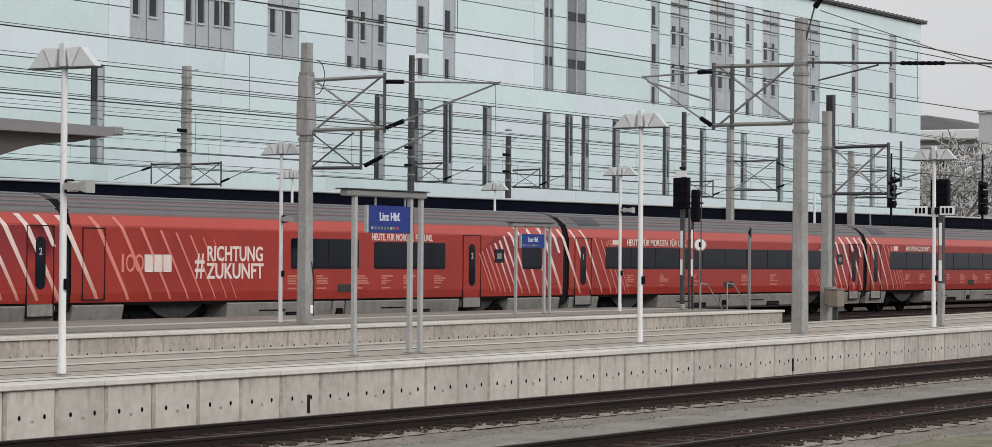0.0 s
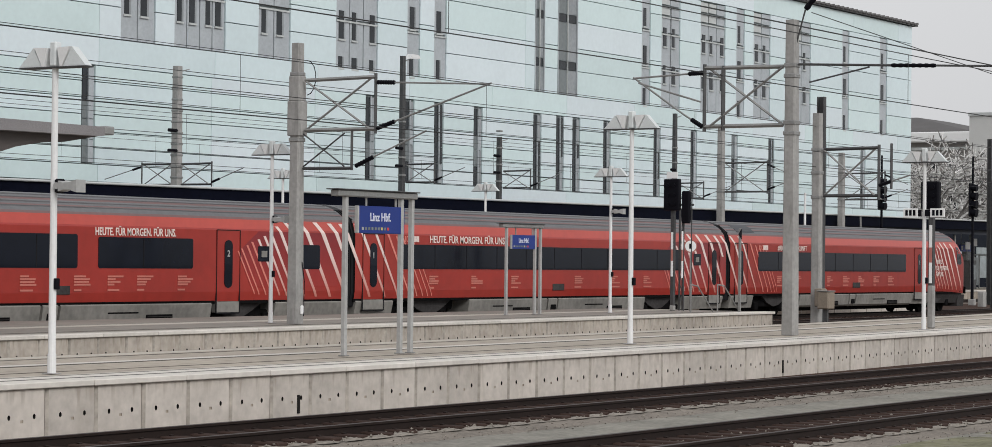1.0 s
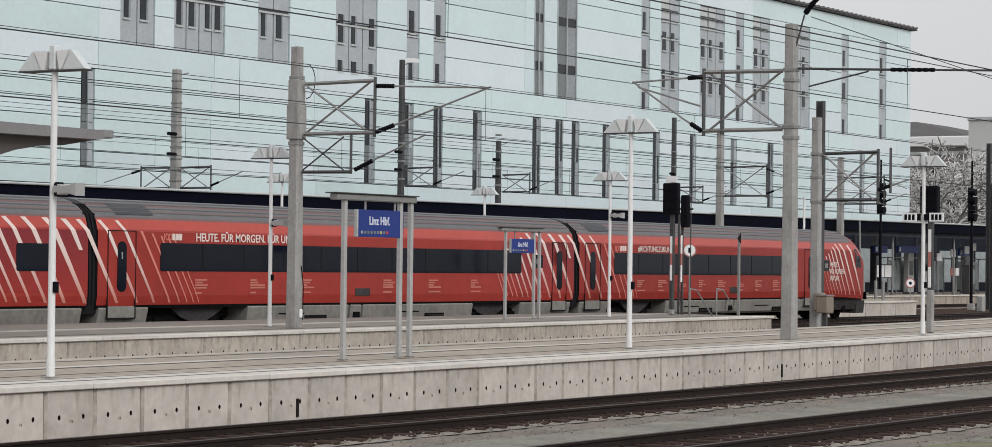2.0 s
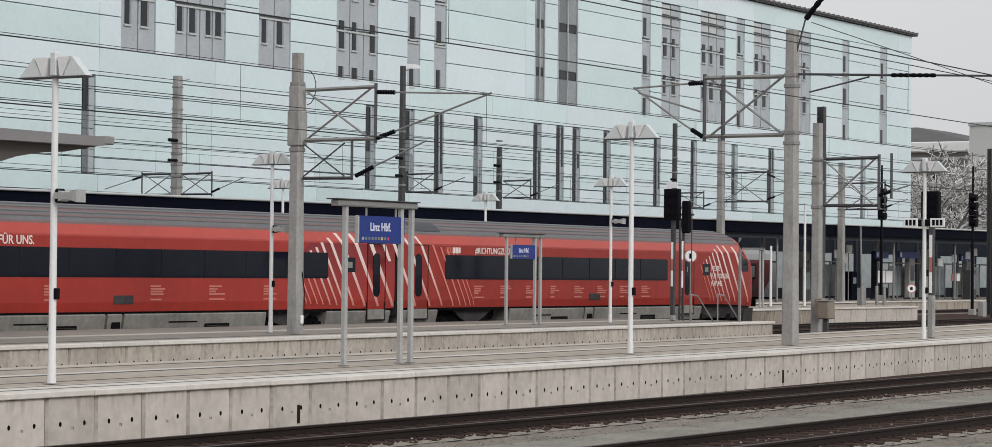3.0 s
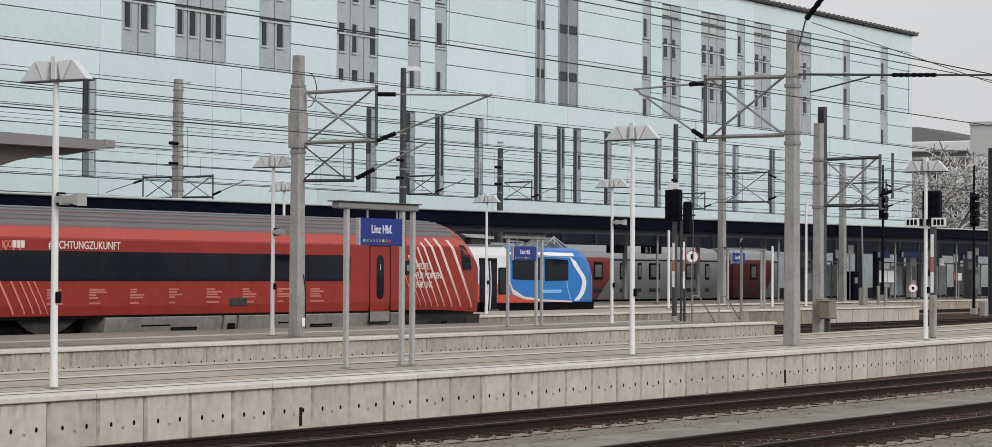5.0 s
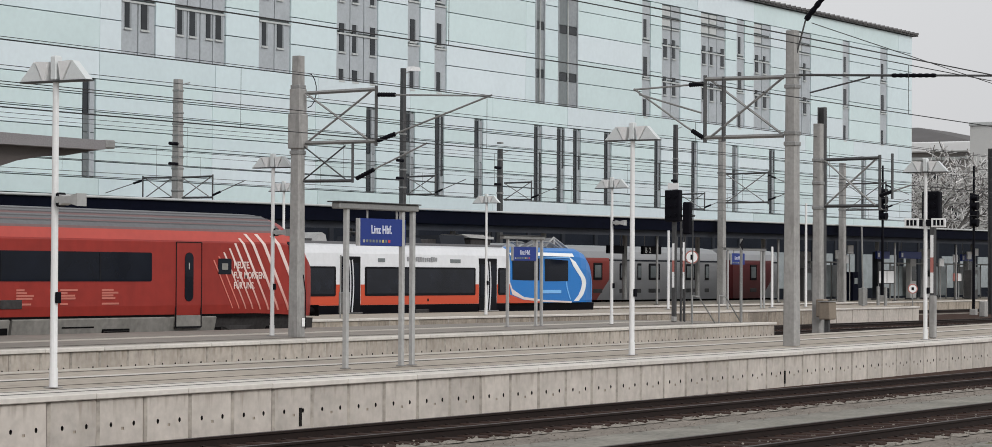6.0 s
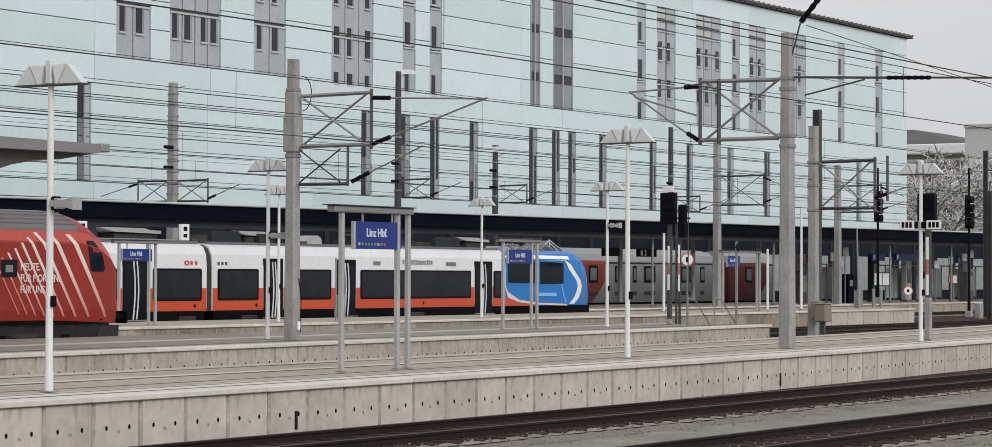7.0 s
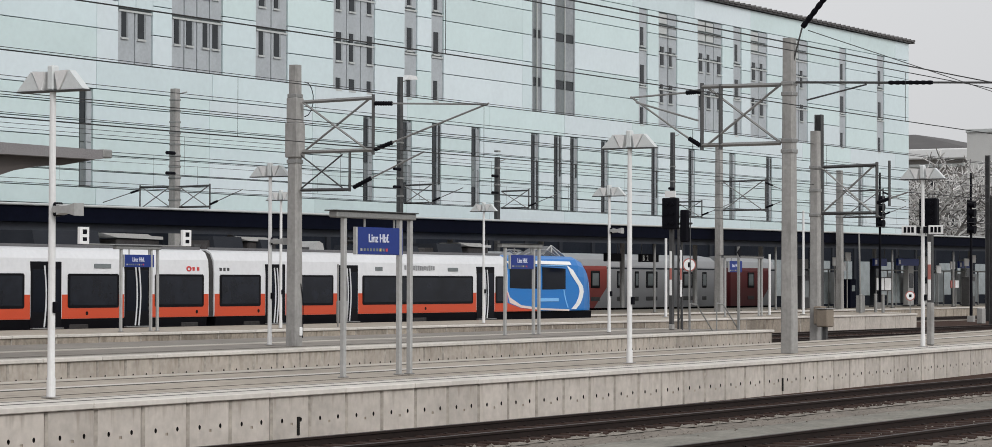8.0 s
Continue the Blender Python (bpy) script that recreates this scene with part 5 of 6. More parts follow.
def far_coach(name, x0, x1, red_to, label, panes, red):
    """An older coach on the track behind the canopy platform."""
    y = 75.0
    c = thing(name, (x0, 76.4, 0), label, "train")
    L = x1 - x0
    prof = [(-1.4, 0.62), (-1.4, 3.0), (-1.3, 3.5), (-0.9, 3.85), (0, 3.98), (0.9, 3.85), (1.3, 3.5), (1.4, 3.0), (1.4, 0.62)]
    low = [(-1.4, 0.62), (-1.4, 3.0), (-1.36, 3.2), (1.36, 3.2), (1.4, 3.0), (1.4, 0.62)]
    top = [(-1.36, 3.2), (-1.2, 3.6), (-0.85, 3.85), (0, 3.98), (0.85, 3.85), (1.2, 3.6), (1.36, 3.2)]
    part("body", Geo().prism(low, "x", red_to, L), COACH_GREY, c, "grey body")
    part("roof", Geo().prism(top, "x", 0, L), COACH_GREY, c, "grey rounded roof")
    if red_to > 0:
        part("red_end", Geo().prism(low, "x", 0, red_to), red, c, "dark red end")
    part("underframe", Geo().box(0.3, L - 0.3, -1.2, 1.2, 0.15, 0.62), UNDER, c)
    for x in (2.6, 5.1, L - 5.1, L - 2.6):
        ws = Geo()
        for s in (-1, 1):
            ws.rod((x, s * 0.68, 0.45), (x, s * 0.82, 0.45), 0.45, n=18)
        part("wheelset", ws.rod((x, -0.7, 0.45), (x, 0.7, 0.45), 0.08, n=8), UNDER, c)
    for x, wide in panes:
        w = part("window", Geo().cbox(x, x + wide, -1.43, -1.38, 1.85, 2.9, 0.04), LOCAL_DARK, c)
        part("pane", Geo().cbox(x + 0.15 * wide, x + 0.85 * wide, -1.44, -1.42, 2.0, 2.75, 0.01), SPANDREL, w)
        part("vent", Geo().cbox(x, x + wide, -1.42, -1.39, 1.05, 1.3, 0.02), DARK_STEEL, c)
    part("wedge", Geo().prism([(red_to - 0.02, 0.63), (red_to + 0.02, 0.63), (red_to + 0.02, 1.9), (red_to - 1.6, 0.63)], "y", -1.412, -1.38), COACH_GREY, c)
    part("side_line", Geo().box(red_to, L, -1.415, -1.39, 3.02, 3.12), SOFFIT, c)


# ---- masts, lamps, signs ----
def concrete_mast(x, y, z0, top, base=0.33, tip=0.25, bands=(), shaft=None, label="tapered concrete catenary mast with steel bands", group="catenary masts"):
    m = thing("catenary_mast", (x, y, z0), label, "mast", group)
    h = top - z0
    a, b = base / 2, tip / 2
    c = 0.03
    def ring(s, z):
        return [(-s + c, -s, z), (s - c, -s, z), (s, -s + c, z), (s, s - c, z), (s - c, s, z), (-s + c, s, z), (-s, s - c, z), (-s, -s + c, z)]
    g = Geo()
    vs = ring(a, 0) + ring(b, h)
    g.add(vs, [(i, (i + 1) % 8, 8 + (i + 1) % 8, 8 + i) for i in range(8)] + [tuple(range(8))[::-1], tuple(range(8, 16))])
    part("shaft", g, shaft or MAST, m)
    for z in bands:
        s = a + (b - a) * (z - z0) / h + 0.02
        part("clamp_band", Geo().cbox(-s, s, -s, s, z - z0 - 0.05, z - z0 + 0.05, 0.015), STEEL, m)
    return m


def insulator(p, q, parent, r=0.06):
    """A ribbed insulator between two points, in its thing's space."""
    g = Geo()
    p, q = Vector(p), Vector(q)
    d = (q - p).normalized()
    u = d.orthogonal().normalized()
    w = d.cross(u)
    n, rings = 9, []
    for i in range(7):
        rings += [(i / 7 + 0.01, 0.82), (i / 7 + 0.05, 1.0), (i / 7 + 0.09, 1.0), (i / 7 + 0.13, 0.82)]
    vs = []
    for f, k in rings:
        c = p.lerp(q, min(1, f))
        vs += [c + (u * math.cos(2 * math.pi * j / n) + w * math.sin(2 * math.pi * j / n)) * r * k for j in range(n)]
    m = len(rings)
    g.add(vs, [(i * n + j, i * n + (j + 1) % n, (i + 1) * n + (j + 1) % n, (i + 1) * n + j) for i in range(m - 1) for j in range(n)] + [tuple(range(n)), tuple(range((m - 1) * n, m * n))])
    part("insulator", g, BLACK, parent)


def truss_arm(mast, dy0, dy1, z0, z1, tubes, lower=True, col=None):
    """A braced bracket on a mast, reaching across the tracks; in the mast's space."""
    col = col or STEEL
    s = 0.07
    part("bracket_chord", Geo().bar((0, dy0, z1), (0, dy1, z1 + 0.03), s), col, mast)
    part("bracket_chord", Geo().bar((0, dy0, z0), (0, dy1, z0), s), col, mast)
    part("bracket_post", Geo().bar((0, dy1, z0 - 0.12), (0, dy1, z1 + 0.12), s), DARK_STEEL, mast)
    part("bracket_brace", Geo().bar((0.02, dy0, z0), (0.02, dy1 * 0.93 + dy0 * 0.07, z1), 0.042), STEEL, mast)
    part("bracket_brace", Geo().bar((-0.02, dy0, z1), (-0.02, dy1 * 0.93 + dy0 * 0.07, z0), 0.042), STEEL, mast)
    for p, q, ins in tubes:
        p, q = Vector(p), Vector(q)
        a = p.lerp(q, ins) if ins else p
        if ins:
            insulator(p, a, mast)
        part("cantilever_tube", Geo().rod(a, q, 0.024, n=8), STEEL, mast)


def masts():
    # beside the second platform's sign
    m = concrete_mast(52.1, 38.3, PLATFORM, 7.8, bands=(6.8, 6.5, 5.55, 5.3, 5.9, 7.0))
    o = PLATFORM
    part("steel_sleeve", Geo().cbox(-0.19, 0.19, -0.19, 0.19, 5.4 - o, 6.3 - o, 0.02), MAST, m)
    part("steel_sleeve", Geo().cbox(-0.165, 0.165, -0.165, 0.165, 6.3 - o, 6.95 - o, 0.02), MAST, m)
    truss_arm(m, -0.25, -2.45, 5.54 - o, 6.83 - o, (((0, -2.5, 6.72 - o), (0, -5.85, 6.58 - o), 0.16), ((0, -2.5, 5.55 - o), (0, -5.9, 6.6 - o), 0.16)))
    part("bracket_chord", Geo().bar((0, -0.2, 4.56 - o), (0, -1.75, 4.55 - o), 0.06), DARK_STEEL, m)
    part("bracket_post", Geo().bar((0, -1.73, 4.5 - o), (0, -1.73, 5.5 - o), 0.06), DARK_STEEL, m)
    for a, b in ((4.6, 5.45), (5.45, 4.6)):
        part("bracket_brace", Geo().bar((0, -0.2, a - o), (0, -1.5, b - o), 0.03), DARK_STEEL, m)
    insulator((0, -1.85, 4.6 - o), (0, -2.4, 4.83 - o), m)
    part("cantilever_tube", Geo().rod((0, -2.4, 4.83 - o), (0, -4.0, 5.46 - o), 0.022), STEEL, m)
    part("earth_cable", Geo().rod((0.1, -0.2, 0.2), (0.13, -0.19, 1.1), 0.012).rod((0.13, -0.19, 1.1), (0.05, -0.17, 1.6), 0.012), BLACK, m)
    part("blank_plate", Geo().cbox(-0.02, 0.12, -0.20, -0.17, 0.25, 0.48, 0.02), SIGN_WHITE, m, "small white oval plate")
    loop = Geo()
    pts = [(0.0, -0.3 - 0.28 * math.sin(t), 6.9 - o + 0.45 * math.cos(t)) for t in [k * math.pi / 7 for k in range(8)]]
    for p, q in zip(pts, pts[1:]):
        loop.rod(p, q, 0.012, n=5)
    part("jumper_cable", loop, BLACK, m)

    # on the front platform
    m = concrete_mast(53.6, 25.0, PLATFORM, 7.97, 0.32, 0.25, bands=(6.9, 6.65, 5.55, 5.3))
    truss_arm(m, 0.22, 2.3, 5.5 - o, 6.88 - o, (((0, 2.35, 6.8 - o), (0, 4.25, 6.72 - o), 0.2), ((0, 2.35, 5.5 - o), (0, 2.85, 5.8 - o), 0.6),
              ((0, 2.85, 5.8 - o), (0, 4.25, 6.74 - o), 0), ((0, 2.4, 6.1 - o), (0, 4.1, 6.6 - o), 0)))
    part("bracket_post", Geo().bar((0, 1.8, 5.4 - o), (0, 1.8, 6.95 - o), 0.08), DARK_STEEL, m)
    part("cross_tube", Geo().rod((0, -0.17, 6.92 - o), (0, -2.5, 6.82 - o), 0.03), DARK_STEEL, m)
    insulator((0, -2.5, 6.82 - o), (0, -3.6, 6.78 - o), m, 0.05)
    part("cross_tube", Geo().rod((0, -3.6, 6.78 - o), (0, -9.0, 6.56 - o), 0.026), DARK_STEEL, m)
    part("tube_stay", Geo().rod((0, -0.45, 6.49 - o), (0, -1.96, 6.80 - o), 0.02), DARK_STEEL, m)
    insulator((0, -0.33, 8.2 - o), (0, -1.2, 9.2 - o), m, 0.07)
    part("insulator_stem", Geo().rod((0.0, -0.1, 7.4 - o), (0, -0.33, 8.2 - o), 0.02), DARK_STEEL, m)
    part("blank_plate", Geo().cbox(0.165, 0.185, -0.1, 0.1, 0.25, 0.55, 0.005), SIGN_WHITE, m, "small white plate")

    # between the front and second platform
    m = concrete_mast(69.4, 31.5, -0.22, 6.8, 0.29, 0.25, bands=(5.7, 4.25, 5.0))
    o = -0.22
    truss_arm(m, -0.2, -2.0, 4.3 - o, 5.7 - o, (((0, -2.0, 4.6 - o), (0, -3.0, 4.9 - o), 0.4),), col=DARK_STEEL)
    part("bracket_post", Geo().bar((0, -2.4, 4.5 - o), (0, -2.4, 5.85 - o), 0.06), DARK_STEEL, m)
    part("switch_box", Geo().cbox(-0.5, -0.1, -0.4, -0.15, 0.95 - o, 1.5 - o, 0.03), BROWN_BOX, m)
    steel = thing("steel_mast", (70.55, 31.9, -0.22), "dark rolled-steel mast behind the concrete one", "mast")
    part("web", Geo().box(-0.01, 0.01, -0.1, 0.1, 0, 7.6), DARK_STEEL, steel)
    for s in (-0.1, 0.1):
        part("flange", Geo().box(-0.1, 0.1, s - 0.012, s + 0.012, 0, 7.6), DARK_STEEL, steel)
    cab = thing("relay_box", (68.1, 30.6, -0.22), "brown metal relay cabinet on a post", "cabinet")
    part("cabinet_body", Geo().cbox(-0.24, 0.24, -0.18, 0.18, 1.12, 1.64, 0.03), BROWN_BOX, cab)
    part("post", Geo().box(-0.06, 0.06, -0.06, 0.06, 0, 1.12), DARK_STEEL, cab)
    part("lid", Geo().cbox(-0.26, 0.26, -0.2, 0.2, 1.64, 1.67, 0.01), STEEL, cab)

    # by the canopy
    o = PLATFORM
    for x, top, base in ((126.7, 9.95, 0.42), (143.4, 9.2, 0.42)):
        m = concrete_mast(x, 63.45, PLATFORM, top, base, 0.33, bands=(7.95, 6.3))
        truss_arm(m, -0.25, -2.9, 6.28 - o, 7.9 - o, (((0, -2.9, 6.4 - o), (0, -4.4, 6.9 - o), 0.3), ((0, -2.9, 7.8 - o), (0, -4.4, 7.2 - o), 0.3)), col=DARK_STEEL)
    for x, top in ((96.4, 11.7), (116.3, 13.7), (126.7, 9.65), (149.2, 12.3)):
        m = concrete_mast(x, 78.2, -0.22, top, 0.5 if x < 100 else 0.34, 0.36 if x < 100 else 0.26, bands=(8.0, 9.0, 10.0, 7.0) if x > 100 else (6.2, 6.75, 7.3, 7.85, 8.4, 8.95, 9.5, 10.05, 10.6, 11.15), shaft=MAST if x < 100 else DARK_STEEL, label="tall weathered mast behind the canopy")
        o = -0.22
        low = 5.85 if x < 100 else 6.6
        truss_arm(m, -0.3, -2.2, low - o, low + 1.0 - o, (((0, -2.2, low + 0.1 - o), (0, -4.2, low + 0.8 - o), 0.25),), col=DARK_STEEL)
        if x < 100:
            truss_arm(m, 0.3, 2.2, low - o, low + 1.0 - o, (((0, 2.2, low + 0.9 - o), (0, 4.6, low + 0.3 - o), 0.25),), col=DARK_STEEL)
        insulator((-0.9, -0.2, 8.5 - o), (-0.25, -0.2, 8.5 - o), m, 0.09)
        insulator((-0.9, -0.2, 7.5 - o), (-0.25, -0.2, 7.5 - o), m, 0.09)
        part("arm", Geo().rod((0, 0, top - o - 0.3), (0.9, 0, top - o - 0.1), 0.03), STEEL, m)
        if 110 < x < 120:
            part("flood_lamp", Geo().prism([(0.5, top - o - 0.12), (1.5, top - o - 0.05), (1.35, top - o + 0.14), (0.7, top - o + 0.16)], "y", -0.2, 0.2), WHITE_PAINT, m, "white flood lamp")


def platform_lamp(x, y, height, speaker=False, plates=False, lift=0.0):
    m = thing("platform_lamp", pose(x, y, PLATFORM, 0, 0, -90), "white platform lamp post with two tilted reflector wings", "lamp", "platform lamps")
    h = height - PLATFORM
    part("pole", Geo().rod((0, 0, 0), (0, 0, h - 0.3), 0.056, 0.045, n=14), WHITE_PAINT, m)
    part("base_collar", Geo().rod((0, 0, 0), (0, 0, 0.28), 0.064, n=14), WHITE_PAINT, m)
    part("base_plate", Geo().cbox(-0.1, 0.1, -0.1, 0.1, 0, 0.015, 0.004), MAST, m)
    part("head_box", Geo().cbox(-0.06, 0.06, -0.07, 0.07, h - 0.34, h + 0.02, 0.02), ALU, m)
    part("reflector_plate", Geo().cbox(-0.62, 0.62, -0.09, 0.09, h - 0.36, h - 0.338, 0.006), DARK_STEEL, m)
    for s in (-1, 1):
        w = part("reflector_wing", Geo().prism([(s * 0.36, h - 0.06), (s * 0.62, h - 0.335), (s * 0.20, h - 0.335)], "y", -0.07, 0.07), ALU, m, "bright metal reflector wing")
        part("wing_panel", Geo().prism([(s * 0.10, h - 0.07), (s * 0.33, h - 0.06), (s * 0.185, h - 0.335), (s * 0.15, h - 0.335)], "y", -0.085, 0.085), WHITE_PAINT, w, "white inner panel")
    part("cable_box", Geo().cbox(0.045, 0.105, -0.04, 0.04, 1.2, 1.36, 0.01), BLACK, m)
    if speaker:
        s = part("loudspeaker", Geo().prism([(0.16, h - 2.11 + lift), (0.16, h - 1.96 + lift), (0.24, h - 1.985 + lift), (0.34, h - 1.985 + lift), (0.5, h - 1.945 + lift), (0.5, h - 2.125 + lift), (0.34, h - 2.085 + lift), (0.24, h - 2.085 + lift)], "y", -0.1, 0.1), LIGHT_STEEL, m, "grey horn loudspeaker")
        part("speaker_driver", Geo().cbox(0.06, 0.16, -0.07, 0.07, h - 2.13 + lift, h - 1.93 + lift, 0.02), BLACK, s)
        part("driver_cap", Geo().rod((0.11, -0.085, h - 2.03 + lift), (0.11, -0.07, h - 2.03 + lift), 0.05, n=12), LIGHT_STEEL, s)
    if plates:
        for a, b in ((-0.54, -0.14), (0.20, 0.60)):
            p = part("number_board", Geo().cbox(a, b, -0.12, -0.09, 2.92, 3.15, 0.008), SIGN_WHITE, m, "white board with black figures")
            part("board_bracket", Geo().box(b, -0.05, -0.10, -0.07, 2.95, 3.12) if a < 0 else Geo().box(0.05, a, -0.10, -0.07, 2.95, 3.12), BLACK, p)
            for k in range(3):
                part("figure_bar", Geo().box(a + 0.06 + 0.105 * k, a + 0.13 + 0.105 * k, -0.126, -0.12, 2.965, 3.11), BLACK, p)
    return m


def sign_frame(x0, x1, y, top, board, text_size, label):
    m = thing("station_sign", (x0, y, PLATFORM), label, "sign", "station name signs")
    w, h = x1 - x0, top - PLATFORM
    for x, dy in ((0, 0), (w - 0.38, 0), (w - 0.04, 0)):
        part("post", Geo().cbox(x - 0.042, x + 0.042, dy - 0.042, dy + 0.042, 0, h - 0.1, 0.008), LIGHT_STEEL, m)
        part("foot", Geo().cbox(x - 0.07, x + 0.07, dy - 0.07, dy + 0.07, 0, 0.02, 0.004), STEEL, m)
    part("top_beam", Geo().cbox(-0.32, w + 0.04, -0.09, 0.09, h - 0.1, h + 0.01, 0.015), STEEL, m)
    part("rain_cover", Geo().cbox(-0.4, w + 0.06, -0.13, 0.13, h + 0.011, h + 0.03, 0.006), DARK_STEEL, m)
    a, b, z0, z1 = board[0] - x0, board[1] - x0, board[2] - PLATFORM, board[3] - PLATFORM
    s = part("board", Geo().cbox(a, b, -0.03, 0.03, z0, z1, 0.01), SIGN_BLUE, m, "blue name board with white letters")
    part("board_edge", Geo().cbox(a - 0.05, a - 0.005, -0.04, 0.04, z0, z1, 0.01), LIGHT_STEEL, s)
    for x in (a + 0.25, b - 0.25):
        part("hanger", Geo().rod((x, 0, z1), (x, 0, h - 0.1), 0.02), STEEL, s)
    ww = words("Linz Hbf.", text_size, NAME_WHITE, s, facing(0, -0.034, z0 + (z1 - z0) * 0.46), "name", 0.005, 0.9)
    lo = min(v.co.x for v in ww.data.vertices)
    hi = max(v.co.x for v in ww.data.vertices)
    ww.matrix_basis = facing((a + b) / 2 - (lo + hi) / 2 - 0.06, -0.034, z0 + (z1 - z0) * 0.46)
    k = (b - a) / 1.45
    for i in range(9):
        x = a + (0.08 + 0.1 * i) * k
        part("pictogram", Geo().box(x, x + 0.06 * k, -0.036, -0.03, z0 + 0.06, z0 + 0.11), (LIGHT_STEEL, SPANDREL, SPANDREL, SPANDREL, SPANDREL, SPANDREL, SIGN_YELLOW, SPANDREL, SIGN_RED)[i], s)
    return m


def signal(x, y, z0, zbox, size, label, board=True, plate=False):
    m = thing("railway_signal", pose(x, y, z0, 0, 0, -90), label, "signal")
    w, h = size
    b = part("signal_head", Geo().cbox(-w / 2, w / 2, -0.1, 0.12, zbox - z0, zbox - z0 + h, 0.03), BLACK, m)
    for i in range(3):
        for s in (-1, 1):
            part("lens_hood", Geo().rod((s * w * 0.2, -0.15, zbox - z0 + h * (0.2 + 0.3 * i)), (s * w * 0.2, -0.1, zbox - z0 + h * (0.2 + 0.3 * i)), 0.06, n=10), BLACK, b)
    part("mast", Geo().cbox(-0.07, 0.07, 0.02, 0.16, 0, zbox - z0 + 0.1, 0.01), DARK_STEEL, m)
    part("base", Geo().cbox(-0.085, 0.085, -0.0, 0.18, 0, 1.15 if not plate else 0.2, 0.03), MAST, m)
    if board:
        for a, c, mm in ((1.2, 1.75, SIGN_WHITE), (1.75, 2.15, SIGN_PINK), (2.15, 2.75, SIGN_WHITE)):
            part("mast_board", Geo().cbox(-0.042, 0.042, 0.0, 0.018, a, c, 0.004), mm, m)
    if plate:
        part("top_plate", Geo().cbox(-w * 0.35, w * 0.35, -0.03, 0.0, zbox - z0 + h + 0.02, zbox - z0 + h + 0.24, 0.005), SIGN_WHITE, m)
        part("ladder_rail", Geo().rod((0.42, 0.1, 0.0), (0.42, 0.1, zbox - z0 + 0.5), 0.02).rod((0.72, 0.1, 0.0), (0.72, 0.1, zbox - z0 + 0.5), 0.02), DARK_STEEL, m)
        part("repeater_head", Geo().cbox(0.38, 0.68, -0.05, 0.15, zbox - z0 - 0.45, zbox - z0 + 0.68, 0.04), BLACK, m)
        part("repeater_arm", Geo().bar((0, 0.1, zbox - z0 + 0.2), (0.8, 0.1, zbox - z0 + 0.2), 0.05), DARK_STEEL, m)
    return m


def slim_signal(x, y, z0, top, label):
    """A thin mast with a column of hooded lights."""
    m = thing("railway_signal", (x, y, -0.22 if y < 60 else PLATFORM), label, "signal")
    o = m.location.z
    part("mast", Geo().rod((0, 0, 0), (0, 0, top - o), 0.10, 0.06, n=8), BLACK, m)
    head = part("signal_head", Geo().cbox(-0.24, 0.24, 0.1, 0.2, z0 - o, z0 - o + 2.1, 0.04), BLACK, m)
    for i in range(4):
        z = z0 - o + 0.25 + 0.52 * i
        part("lens_hood", Geo().rod((0, -0.28, z - 0.04), (0, 0.1, z), 0.26 - 0.04 * (i == 3), 0.2, n=14), BLACK, head)
    part("base", Geo().cbox(-0.2, 0.2, -0.2, 0.2, 0, 0.4, 0.03), MAST, m)
    return m


